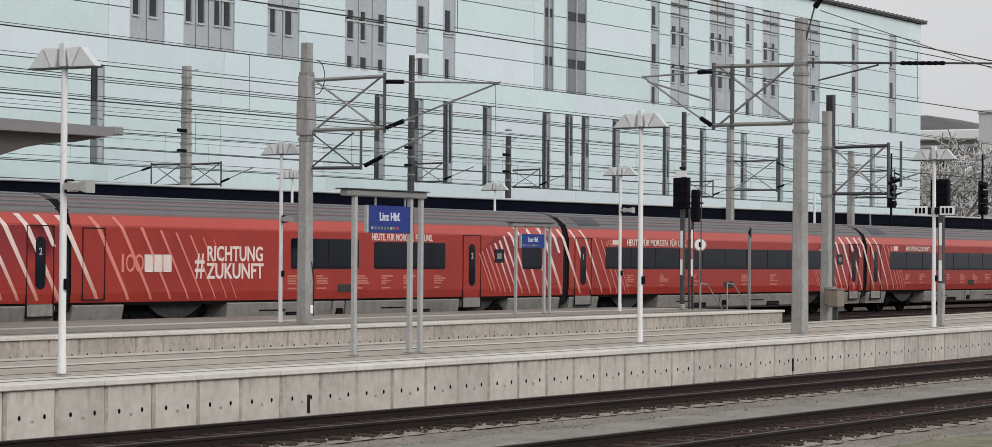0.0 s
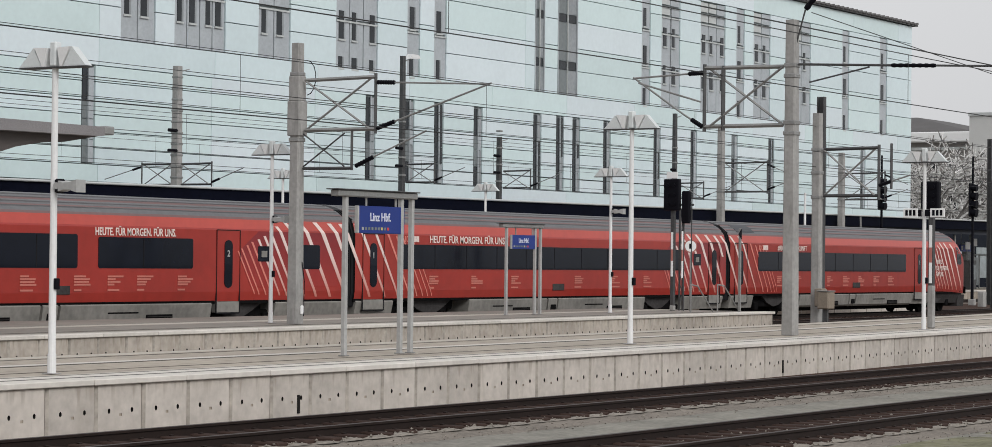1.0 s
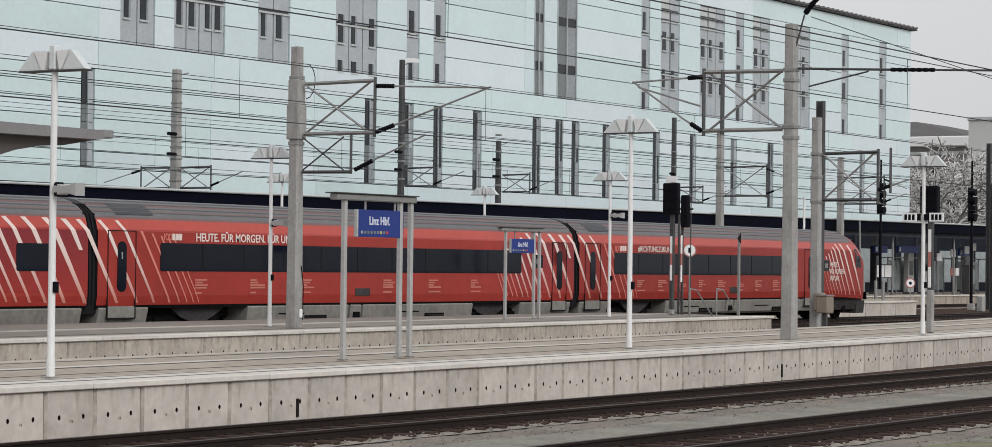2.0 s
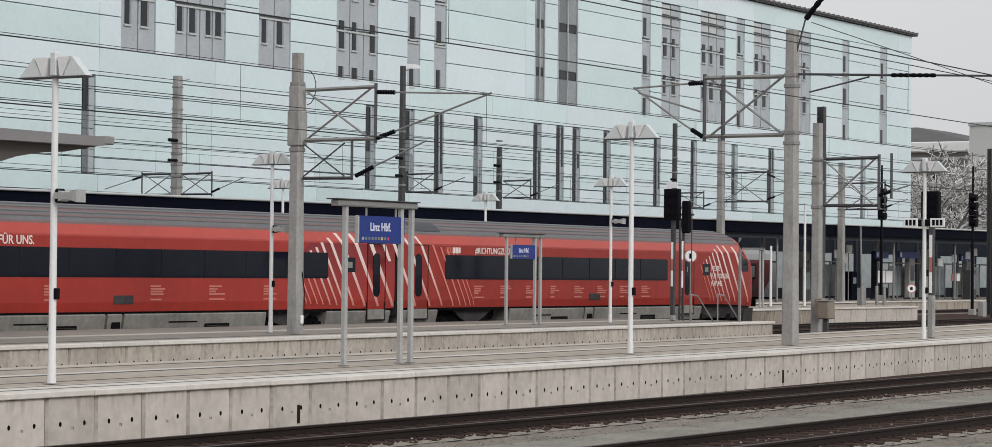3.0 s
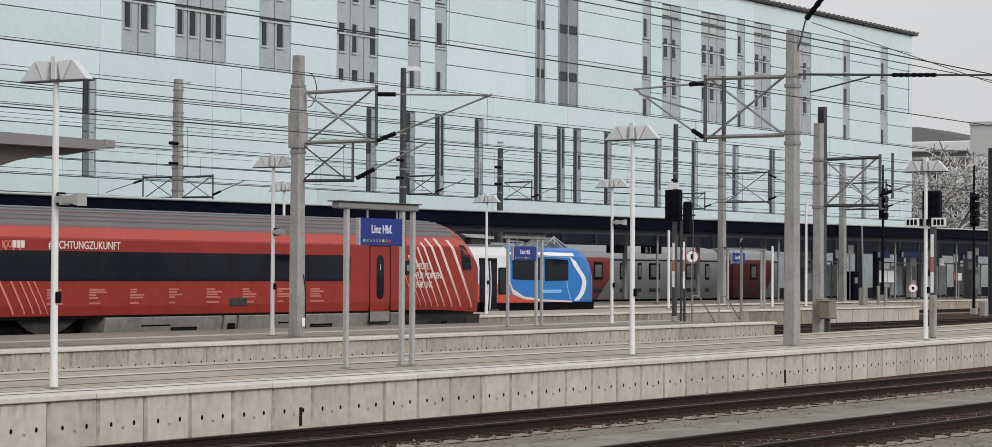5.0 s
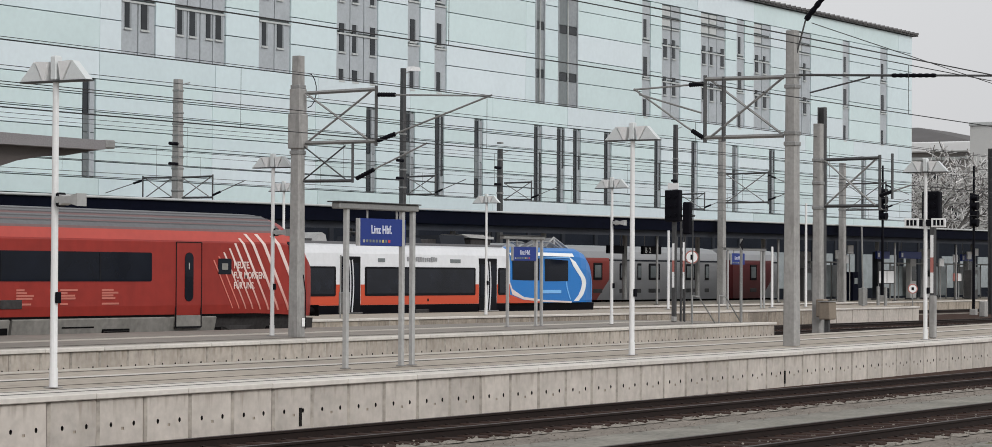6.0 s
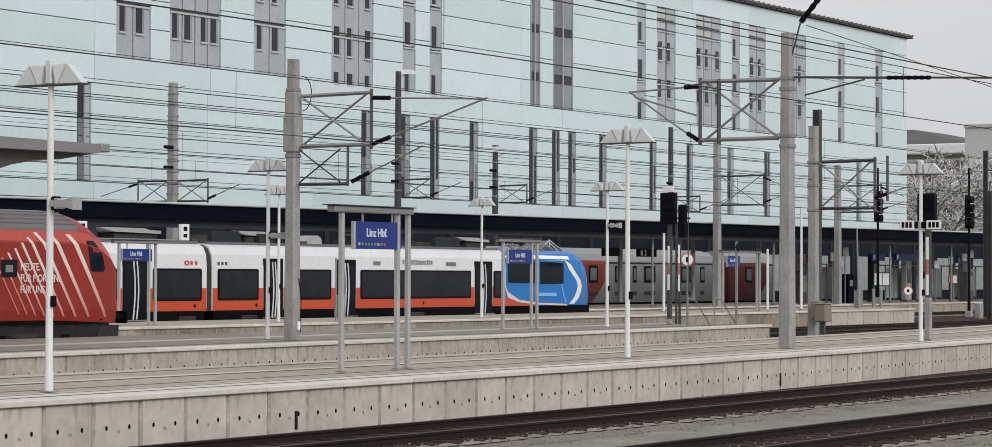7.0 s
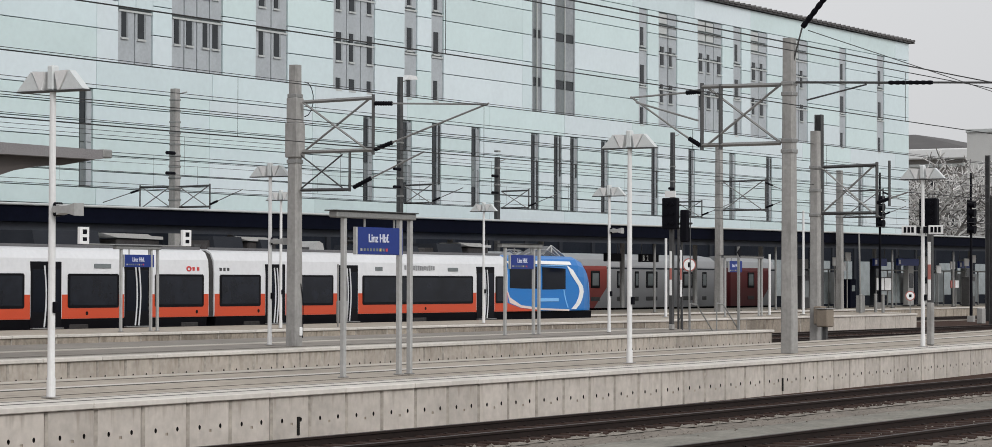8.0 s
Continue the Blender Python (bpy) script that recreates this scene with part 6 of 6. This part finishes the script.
def lamps_and_signs():
    platform_lamp(26.85, 24.0, 5.25, speaker=True)
    platform_lamp(44.95, 24.55, 5.3)
    platform_lamp(61.0, 24.65, 5.25, plates=True)
    platform_lamp(52.25, 39.2, 5.28, speaker=True)
    platform_lamp(72.2, 40.2, 5.4, speaker=True, lift=0.54)
    platform_lamp(71.15, 52.9, 5.42)
    platform_lamp(84.7, 52.9, 5.37)
    sign_frame(35.3, 37.4, 24.9, 3.41, (35.68, 37.1, 2.68, 3.16), 0.20, "blue station name sign hung in a grey steel frame")
    sign_frame(66.1, 68.2, 40.5, 3.38, (66.4, 67.9, 2.61, 3.05), 0.19, "blue station name sign on the second platform")
    sign_frame(62.85, 64.75, 53.2, 3.34, (63.0, 64.5, 2.66, 3.07), 0.19, "blue station name sign beside the local train")
    sign_frame(108.9, 113.0, 54.2, 3.5, (109.3, 110.7, 2.71, 3.26), 0.22, "blue station name sign far along the third platform")
    signal(77.5, 40.7, PLATFORM, 4.06, (0.6, 1.1), "tall black light signal with a red and white mast board", plate=True)
    k = thing("marker_mast", (78.6, 40.9, PLATFORM), "lattice mast with a red and white board", "mast")
    for u in (-0.12, 0.12):
        part("leg", Geo().box(u - 0.025, u + 0.025, -0.03, 0.03, 0, 3.6), DARK_STEEL, k)
    for i in range(8):
        part("lacing", Geo().rod((-0.12 * (-1) ** i, 0, 0.2 + 0.4 * i), (0.12 * (-1) ** i, 0, 0.6 + 0.4 * i), 0.015, n=5), DARK_STEEL, k)
    for a, c, mm in ((1.15, 1.75, SIGN_WHITE), (1.75, 2.15, SIGN_PINK), (2.15, 2.8, SIGN_WHITE)):
        part("mast_board", Geo().cbox(-0.07, 0.07, -0.055, -0.035, a, c, 0.004), mm, k)
    signal(62.55, 25.1, PLATFORM, 3.72, (0.5, 0.74), "black light signal on a mast at the front platform")
    slim_signal(149.63, 63.4, 5.8, 9.3, "slim dark signal with round hoods at the canopy platform")
    slim_signal(147.45, 56.4, 5.3, 9.05, "dark signal with round hoods beyond the platform end")
    for x, y, top in ((150.9, 56.6, 10.3), (131.0, 48.9, 7.0), (160.0, 58.5, 9.0)):
        k = thing("steel_mast", (x, y, -0.22), "dark rolled-steel catenary mast in the yard", "mast")
        part("web", Geo().box(-0.012, 0.012, -0.12, 0.12, 0, top + 0.22), DARK_STEEL, k)
        for e in (-0.12, 0.12):
            part("flange", Geo().box(-0.12, 0.12, e - 0.015, e + 0.015, 0, top + 0.22), DARK_STEEL, k)
        part("arm", Geo().rod((0, 0, top - 1.0), (0, -2.6, top - 1.2), 0.04), DARK_STEEL, k)
        part("arm_stay", Geo().rod((0, 0, top - 0.1), (0, -2.4, top - 1.15), 0.02), DARK_STEEL, k)
        insulator((0, -2.6, top - 1.2), (0, -3.2, top - 1.25), k, 0.08)
    # round sign on a post
    r = thing("round_sign", pose(78.05, 40.25, PLATFORM, 0, 0, -58), "round white sign with a red rim on a thin post", "sign")
    part("post", Geo().rod((0, 0, 0), (0, 0, 2.5), 0.03), STEEL, r)
    part("disc", Geo().rod((0, -0.02, 2.27), (0, 0.02, 2.27), 0.235, n=28), SIGN_PINK, r)
    part("face", Geo().rod((0, -0.032, 2.27), (0, -0.021, 2.27), 0.195, n=28), SIGN_WHITE, r)
    part("symbol", Geo().cbox(-0.05, 0.05, -0.04, -0.03, 2.18, 2.36, 0.004), BLACK, r)
    # handrails at the platform end
    for x in (74.9, 76.9):
        hrail = thing("handrail", (x, 38.6, 0.0), "bent steel handrail standing on the platform", "handrail", "handrails")
        g = Geo().rod((0, 0, PLATFORM), (0, 0, 1.5), 0.025).rod((0, 0, 1.5), (0.5, 0, 1.45), 0.025).rod((0.5, 0, 1.45), (1.7, 0, PLATFORM), 0.025)
        part("rail_tube", g, STEEL, hrail)
    p = thing("marker_post", (78.4, 38.5, PLATFORM), "thin grey post with a small black arrow plate", "post")
    part("post", Geo().cbox(-0.04, 0.04, -0.04, 0.04, 0, 2.9, 0.006), STEEL, p)
    part("arrow", Geo().prism([(-0.22, 2.7), (0.02, 2.88), (0.02, 2.52)], "y", -0.06, -0.04), BLACK, p)
    # numbered boxes on a bar beside the local train
    b = thing("stop_marker", (61.0, 53.2, PLATFORM), "pair of white marker boxes on a thin bar", "marker")
    part("bar", Geo().rod((0, 0, 2.835), (5.2, 0, 2.835), 0.025), STEEL, b)
    for x in (0.0, 5.2):
        k = part("marker_box", Geo().cbox(x - 0.22, x + 0.22, -0.06, 0.06, 2.83, 3.38, 0.01), SIGN_WHITE, b)
        part("figure_bar", Geo().box(x - 0.1, x + 0.1, -0.066, -0.06, 3.15, 3.3).box(x - 0.1, x + 0.1, -0.066, -0.06, 2.93, 3.05), BLACK, k)
    for x, y, tall in ((118.67, 54.55, 5.4), (105.4, 55.6, 3.75), (115.14, 54.8, 3.1)):
        q = thing("white_post", (x, y, PLATFORM), "slender white round steel post", "post", "white posts")
        part("post", Geo().rod((0, 0, 0), (0, 0, tall), 0.07, 0.06, n=10), WHITE_PAINT, q)
        part("foot", Geo().cbox(-0.14, 0.14, -0.14, 0.14, 0, 0.03, 0.006), STEEL, q)
    q = thing("grit_bin", (74.9, 51.9 + 1.0, PLATFORM), "narrow grey litter bin", "bin")
    part("bin_body", Geo().cbox(-0.16, 0.16, -0.16, 0.16, 0.15, 0.95, 0.03), STEEL, q)
    part("post", Geo().rod((-0.25, 0.0, 0), (-0.25, 0, 2.3), 0.03), STEEL, q)


def under_canopy():
    """Things on the canopy platform."""
    for x0, x1, z0, z1 in ((123.8, 126.0, 3.35, 3.8), (157.0, 159.2, 3.36, 3.86), (161.1, 164.9, 3.41, 3.9), (172.6, 175.0, 3.3, 3.8), (119.8, 121.6, 3.35, 3.8)):
        s = thing("hanging_sign", (x0, 67, PLATFORM), "blue platform sign hung under the canopy", "sign", "canopy signs")
        b = part("board", Geo().cbox(0, x1 - x0, -0.08, 0.08, z0 - PLATFORM, z1 - PLATFORM, 0.02), SIGN_BLUE if x0 > 130 else BLACK, s)
        if x0 > 130:
            part("pictogram", Geo().cbox(0.15, 0.45, -0.09, -0.08, z0 - PLATFORM + 0.1, z1 - PLATFORM - 0.1, 0.004), SIGN_WHITE, b)
        else:
            words("B  2" if x0 > 122 else "B", 0.42, SIGN_WHITE, b, facing(0.25, -0.085, z0 - PLATFORM + 0.08), "sector_letter", 0.01)
        for x in (0.3, x1 - x0 - 0.3):
            part("hanger", Geo().rod((x, 0, z1 - PLATFORM), (x, 0, 4.0), 0.02), STEEL, s)
    n = thing("notice_board", (157.4, 67, PLATFORM), "notice board with two white posters", "notice board")
    part("back", Geo().cbox(0, 2.9, -0.02, 0.06, 1.1, 2.05, 0.01), DARK_STEEL, n)
    for x in (0.08, 1.5):
        part("poster", Geo().box(x, x + 1.3, -0.03, -0.021, 1.17, 1.98), SIGN_WHITE, n)
    for x in (0.1, 2.8):
        part("leg", Geo().rod((x, 0.02, 0), (x, 0.02, 1.1), 0.03), STEEL, n)
    for x in (150.0, 163.0, 169.0, 176.0, 183.0):
        s = thing("wind_shelter", (x, 68.5, PLATFORM), "glass platform wind shelter in a grey frame", "shelter", "wind shelters")
        for u in (0, 1.5, 3.0, 4.5):
            part("post", Geo().cbox(u - 0.04, u + 0.04, -0.04, 0.04, 0, 2.5, 0.008), STEEL, s)
        for u in (0, 1.5, 3.0):
            part("glass", Geo().box(u + 0.06, u + 1.44, -0.01, 0.01, 0.25, 2.35), GLASS_SCREEN, s)
        part("roof", Geo().cbox(-0.1, 4.6, -0.6, 0.9, 2.5, 2.58, 0.02), STEEL, s)
        part("bench", Geo().cbox(0.3, 4.2, 0.2, 0.6, 0.42, 0.48, 0.02), DARK_STEEL, s)
    for x, z, m in ((172.9, 3.75, SIGN_WHITE), (174.3, 4.0, SIGN_WHITE), (170.9, 2.15, SIGN_WHITE), (170.2, 2.15, SIGN_PINK), (151.6, 3.95, SIGN_WHITE), (149.6, 3.6, SIGN_WHITE), (178.3, 2.5, SIGN_WHITE), (146.5, 3.4, SIGN_WHITE), (150.8, 3.3, SIGN_WHITE), (167.5, 3.2, SIGN_WHITE), (170.2, 3.5, SIGN_WHITE), (181.0, 3.1, SIGN_WHITE)):
        s = thing("info_panel", (x, 66.5, PLATFORM), "small information panel on a post", "sign", "info panels")
        part("post", Geo().rod((0, 0.05, 0), (0, 0.05, z - PLATFORM), 0.035), STEEL, s)
        part("panel", Geo().cbox(-0.4, 0.4, -0.05, 0.04, z - PLATFORM - 0.3, z - PLATFORM + 0.25, 0.015), m, s)
    for x, y, w in ((146.5, 67.5, 0.6), (172.0, 66.0, 0.6), (179.0, 66.5, 0.6)):
        s = thing("vending_kiosk", (x, y, PLATFORM), "dark upright platform kiosk with a pale front", "kiosk", "platform kiosks")
        part("case", Geo().cbox(-w, w, -0.3, 0.3, 0, 2.1, 0.03), DARK_STEEL, s)
        part("front", Geo().cbox(-w * 0.8, w * 0.8, -0.32, -0.29, 0.7, 1.8, 0.01), SPANDREL, s)
    for x in (66.5, 104.0, 121.5, 132.0, 137.0, 141.0, 155.0, 166.0, 174.0):
        s = thing("canopy_post", (x, 64.8, PLATFORM), "slender grey post carrying the canopy edge", "post", "canopy posts")
        part("post", Geo().rod((0, 0, 0), (0, 0, 3.85), 0.07, n=10), STEEL, s)
        part("foot", Geo().cbox(-0.14, 0.14, -0.14, 0.14, 0, 0.03, 0.005), DARK_STEEL, s)
    for x, w, h, m in ((168.6, 0.8, 3.6, LIGHT_STEEL), (147.8, 0.5, 3.2, STEEL), (153.6, 0.4, 3.3, SOFFIT), (176.6, 0.5, 3.4, STEEL), (159.5, 0.35, 3.3, SOFFIT), (165.6, 0.5, 2.9, LIGHT_STEEL)):
        s = thing("display_column", (x, 68.0, PLATFORM), "upright grey display column under the canopy", "column", "display columns")
        part("case", Geo().cbox(-w, w, -0.2, 0.2, 0, h, 0.04), m, s)
        part("window", Geo().cbox(-w * 0.7, w * 0.7, -0.22, -0.19, h * 0.45, h * 0.8, 0.01), PANE, s)
        part("plinth", Geo().cbox(-w - 0.05, w + 0.05, -0.25, 0.25, 0, 0.12, 0.02), DARK_STEEL, s)
    v = thing("ticket_machine", (152.5, 66.8, PLATFORM), "dark blue ticket machine", "machine")
    part("case", Geo().cbox(-0.45, 0.45, -0.3, 0.3, 0, 1.9, 0.03), NAVY, v)
    part("screen", Geo().cbox(-0.25, 0.25, -0.32, -0.29, 1.1, 1.5, 0.01), SPANDREL, v)
    k = thing("speed_sign", pose(128.7, 52.75, PLATFORM, 0, 0, -60), "round white sign with a red border on a short post", "sign")
    part("post", Geo().rod((0, 0, 0), (0, 0, 0.7), 0.03), STEEL, k)
    part("plate", Geo().rod((0, -0.02, 0.95), (0, 0.0, 0.95), 0.27, n=24), SIGN_PINK, k)
    part("face", Geo().rod((0, -0.03, 0.95), (0, -0.021, 0.95), 0.215, n=24), SIGN_WHITE, k)
    part("symbol", Geo().box(-0.07, 0.07, -0.036, -0.03, 0.87, 1.03), BLACK, k)
    for x, y in ((126.0, 54.5), (129.3, 54.6), (130.6, 55.6)):
        q = thing("bollard", (x, y, PLATFORM), "short grey platform bollard", "bollard", "bollards")
        part("stem", Geo().rod((0, 0, 0), (0, 0, 1.0), 0.09, n=12), STEEL, q)
        part("cap", Geo().rod((0, 0, 1.0), (0, 0, 1.05), 0.11, 0.07, n=12), STEEL, q)
    q = thing("control_cabinet", (129.4, 56.0, PLATFORM), "grey control cabinet at a slender mast", "cabinet")
    part("case", Geo().cbox(-0.24, 0.24, -0.18, 0.18, 0, 0.95, 0.03), STEEL, q)
    part("mast", Geo().rod((0, 0.0, 0.9), (-0.2, 0.0, 4.4), 0.05), STEEL, q)
    q = thing("buffer_block", (141.5, 53.5, -0.22), "concrete block beside the far track", "block")
    part("block", Geo().cbox(-0.25, 0.25, -0.2, 0.2, 0, 0.95, 0.05), MAST, q)


def overhead_wires():
    w = thing("overhead_wires", (0, 0, 0), "dark overhead contact and carrier wires along the tracks", "wires")
    lines = ((20.15, 5.60, 0.010), (20.15, 6.63, 0.010), (15.0, 5.6, 0.010), (31.5, 5.19, 0.010), (31.5, 6.42, 0.010), (32.4, 6.59, 0.007), (31.0, 5.60, 0.009),
             (46.6, 5.34, 0.010), (46.6, 6.48, 0.008), (46.0, 7.17, 0.012), (45.0, 6.21, 0.007), (60.7, 5.7, 0.012), (60.7, 6.99, 0.012), (60.2, 8.09, 0.012),
             (61.5, 9.53, 0.013), (76.4, 6.8, 0.013), (76.4, 7.8, 0.010), (76.0, 7.98, 0.012), (77.8, 9.56, 0.012))
    for y, z, r in lines:
        part("wire", Geo().rod((-20, y, z + 0.02), (110, y, z - 0.03), r, n=5).rod((110, y, z - 0.03), (320, y, z + 0.05), r, n=5), WIRE, w)
    g = Geo()
    for y, a, b in ((31.5, 5.19, 6.42), (46.6, 5.34, 6.48), (60.7, 5.7, 6.99), (76.4, 6.8, 7.8), (20.15, 5.6, 6.63)):
        x = 30.0 + random.random() * 5
        while x < 200:
            g.rod((x, y, a), (x, y, b), 0.006, n=4)
            x += random.uniform(7, 11)
    tagged(part("dropper", g, WIRE, w), kind="stuff")
    part("span_wire", Geo().rod((53.8, 24.6, 8.15), (68.0, 25.0, 7.55), 0.011, n=5).rod((68.0, 25.0, 7.55), (90.0, 25.5, 7.3), 0.011, n=5), WIRE, w)


# ---- distance ----
def far_houses():
    h = thing("corner_house", (273.0, 105, 0), "pale rendered house with a white cornice and dark roof", "building")
    part("wall", Geo().box(0, 26, 0, 36, -0.2, 16.7), HOUSE_WALL, h)
    part("cornice", Geo().cbox(-0.9, 26.6, -0.7, 36.6, 16.55, 17.75, 0.12), SIGN_WHITE, h)
    part("lower_moulding", Geo().cbox(-0.35, 26.3, -0.3, 36.3, 15.6, 16.0, 0.08), GUTTER, h)
    part("roof", Geo().add([(-0.8, -0.6, 17.76), (26.5, -0.6, 17.76), (26.5, 36.5, 17.76), (-0.8, 36.5, 17.76), (8, 9.5, 20.0), (18, 9.5, 20.0), (18, 27, 20.0), (8, 27, 20.0)],
                           [(0, 1, 5, 4), (1, 2, 6, 5), (2, 3, 7, 6), (3, 0, 4, 7), (4, 5, 6, 7), (0, 3, 2, 1)]), HOUSE_ROOF, h)
    for fl in range(4):
        for i in range(9):
            w = part("window", Geo().cbox(-0.10, 0.05, 1.2 + 2.4 * i, 2.4 + 2.4 * i, 1.6 + 3.5 * fl, 4.0 + 3.5 * fl, 0.04), GUTTER, h)
            part("pane", Geo().box(-0.13, -0.09, 1.32 + 2.4 * i, 2.28 + 2.4 * i, 1.75 + 3.5 * fl, 3.85 + 3.5 * fl), PANE, w)
    k = thing("grey_block", (254.0, 94, 0), "plain grey flat-roofed block", "building")
    part("wall", Geo().box(0, 40, 0, 3.6, -0.2, 18.3), HOUSE_GREY, k)
    part("parapet", Geo().cbox(-0.15, 40.1, -0.15, 3.7, 18.3, 18.7, 0.05), GUTTER, k)
    for fl in range(5):
        for i in range(6):
            w = part("window", Geo().cbox(3 + 5.0 * i, 4.6 + 5.0 * i, -0.06, 0.05, 1.6 + 3.4 * fl, 3.4 + 3.4 * fl, 0.04), GUTTER, k)
            part("pane", Geo().box(3.12 + 5.0 * i, 4.48 + 5.0 * i, -0.08, -0.05, 1.72 + 3.4 * fl, 3.28 + 3.4 * fl), PANE, w)


def bare_tree(x, y, height, seed):
    rnd = random.Random(seed)
    t = thing("bare_tree", (x, y, -0.2), "bare winter tree with pale frosted twigs", "tree", "bare trees")
    trunk, crown, wet = Geo(), Geo(), Geo()

    def grow(p, d, length, r, level):
        q = p + d * length
        (trunk if level < 2 else crown if rnd.random() < 0.72 else wet).rod(p, q, r, r * 0.7, n=6 if level < 3 else 4, caps=False)
        if level >= 6:
            return
        for _ in range(3):
            a = Vector((rnd.uniform(-1, 1), rnd.uniform(-1, 1), rnd.uniform(-0.35, 0.8))).normalized()
            grow(q if rnd.random() < 0.7 else p.lerp(q, 0.6), (d * 0.75 + a * 0.85).normalized(), length * rnd.uniform(0.62, 0.82), max(r * 0.64, 0.06), level + 1)
    grow(Vector((0, 0, 0)), Vector((0.03, 0, 1)), height * 0.26, 0.30, 0)
    part("trunk", trunk, WET_BARK, t)
    tagged(part("wet_crown", wet, WET_BARK, t, "dark wet twigs"), kind="stuff")
    part("crown", crown, BARK, t)


# ---- movement ----
def nose_at(t):
    """Where the red train's nose stands along the tracks; it slows gently."""
    return 130.068 - 13.0266 * t + 0.250627 * t * t + 0.0065911 * t ** 3


def motions():
    for i, car in enumerate(COACHES):
        back = 26.4 + 26.5 * i
        walk(car, [(0.5 * k, pose(nose_at(0.5 * k) - back, 46.6, 0)) for k in range(17)])
    for wheel, x in WHEELS:
        walk(wheel, [(k / 30, pose(x, 0, 0.46, 0, math.degrees((nose_at(k / 30) - nose_at(0)) / 0.46), 0)) for k in range(241)])


build_ground()
office_building()
long_canopy()
station_back_wall()
side_canopy()
red_train()
local_train()
far_coach("regional_coach", 118.0, 149.5, 16.4, "grey regional coach with a dark red end section",
          ((3.0, 1.4), (7.0, 1.4), (11.0, 1.4), (14.4, 1.1), (17.7, 0.9), (20.0, 0.5), (21.5, 1.5), (26.5, 1.4), (29.3, 0.6)), COACH_RED)
far_coach("red_coach", 151.5, 158.5, 6.0, "red coach on the far track, shade in its dark colour", ((2.6, 1.0),), COACH_RED_SHADED)
masts()
lamps_and_signs()
under_canopy()
overhead_wires()
far_houses()
bare_tree(228.0, 90.0, 19.5, 3)
bare_tree(236.0, 88.5, 20.5, 8)
bare_tree(243.0, 91.5, 19.0, 15)
bare_tree(249.0, 96.5, 20.0, 21)
motions()
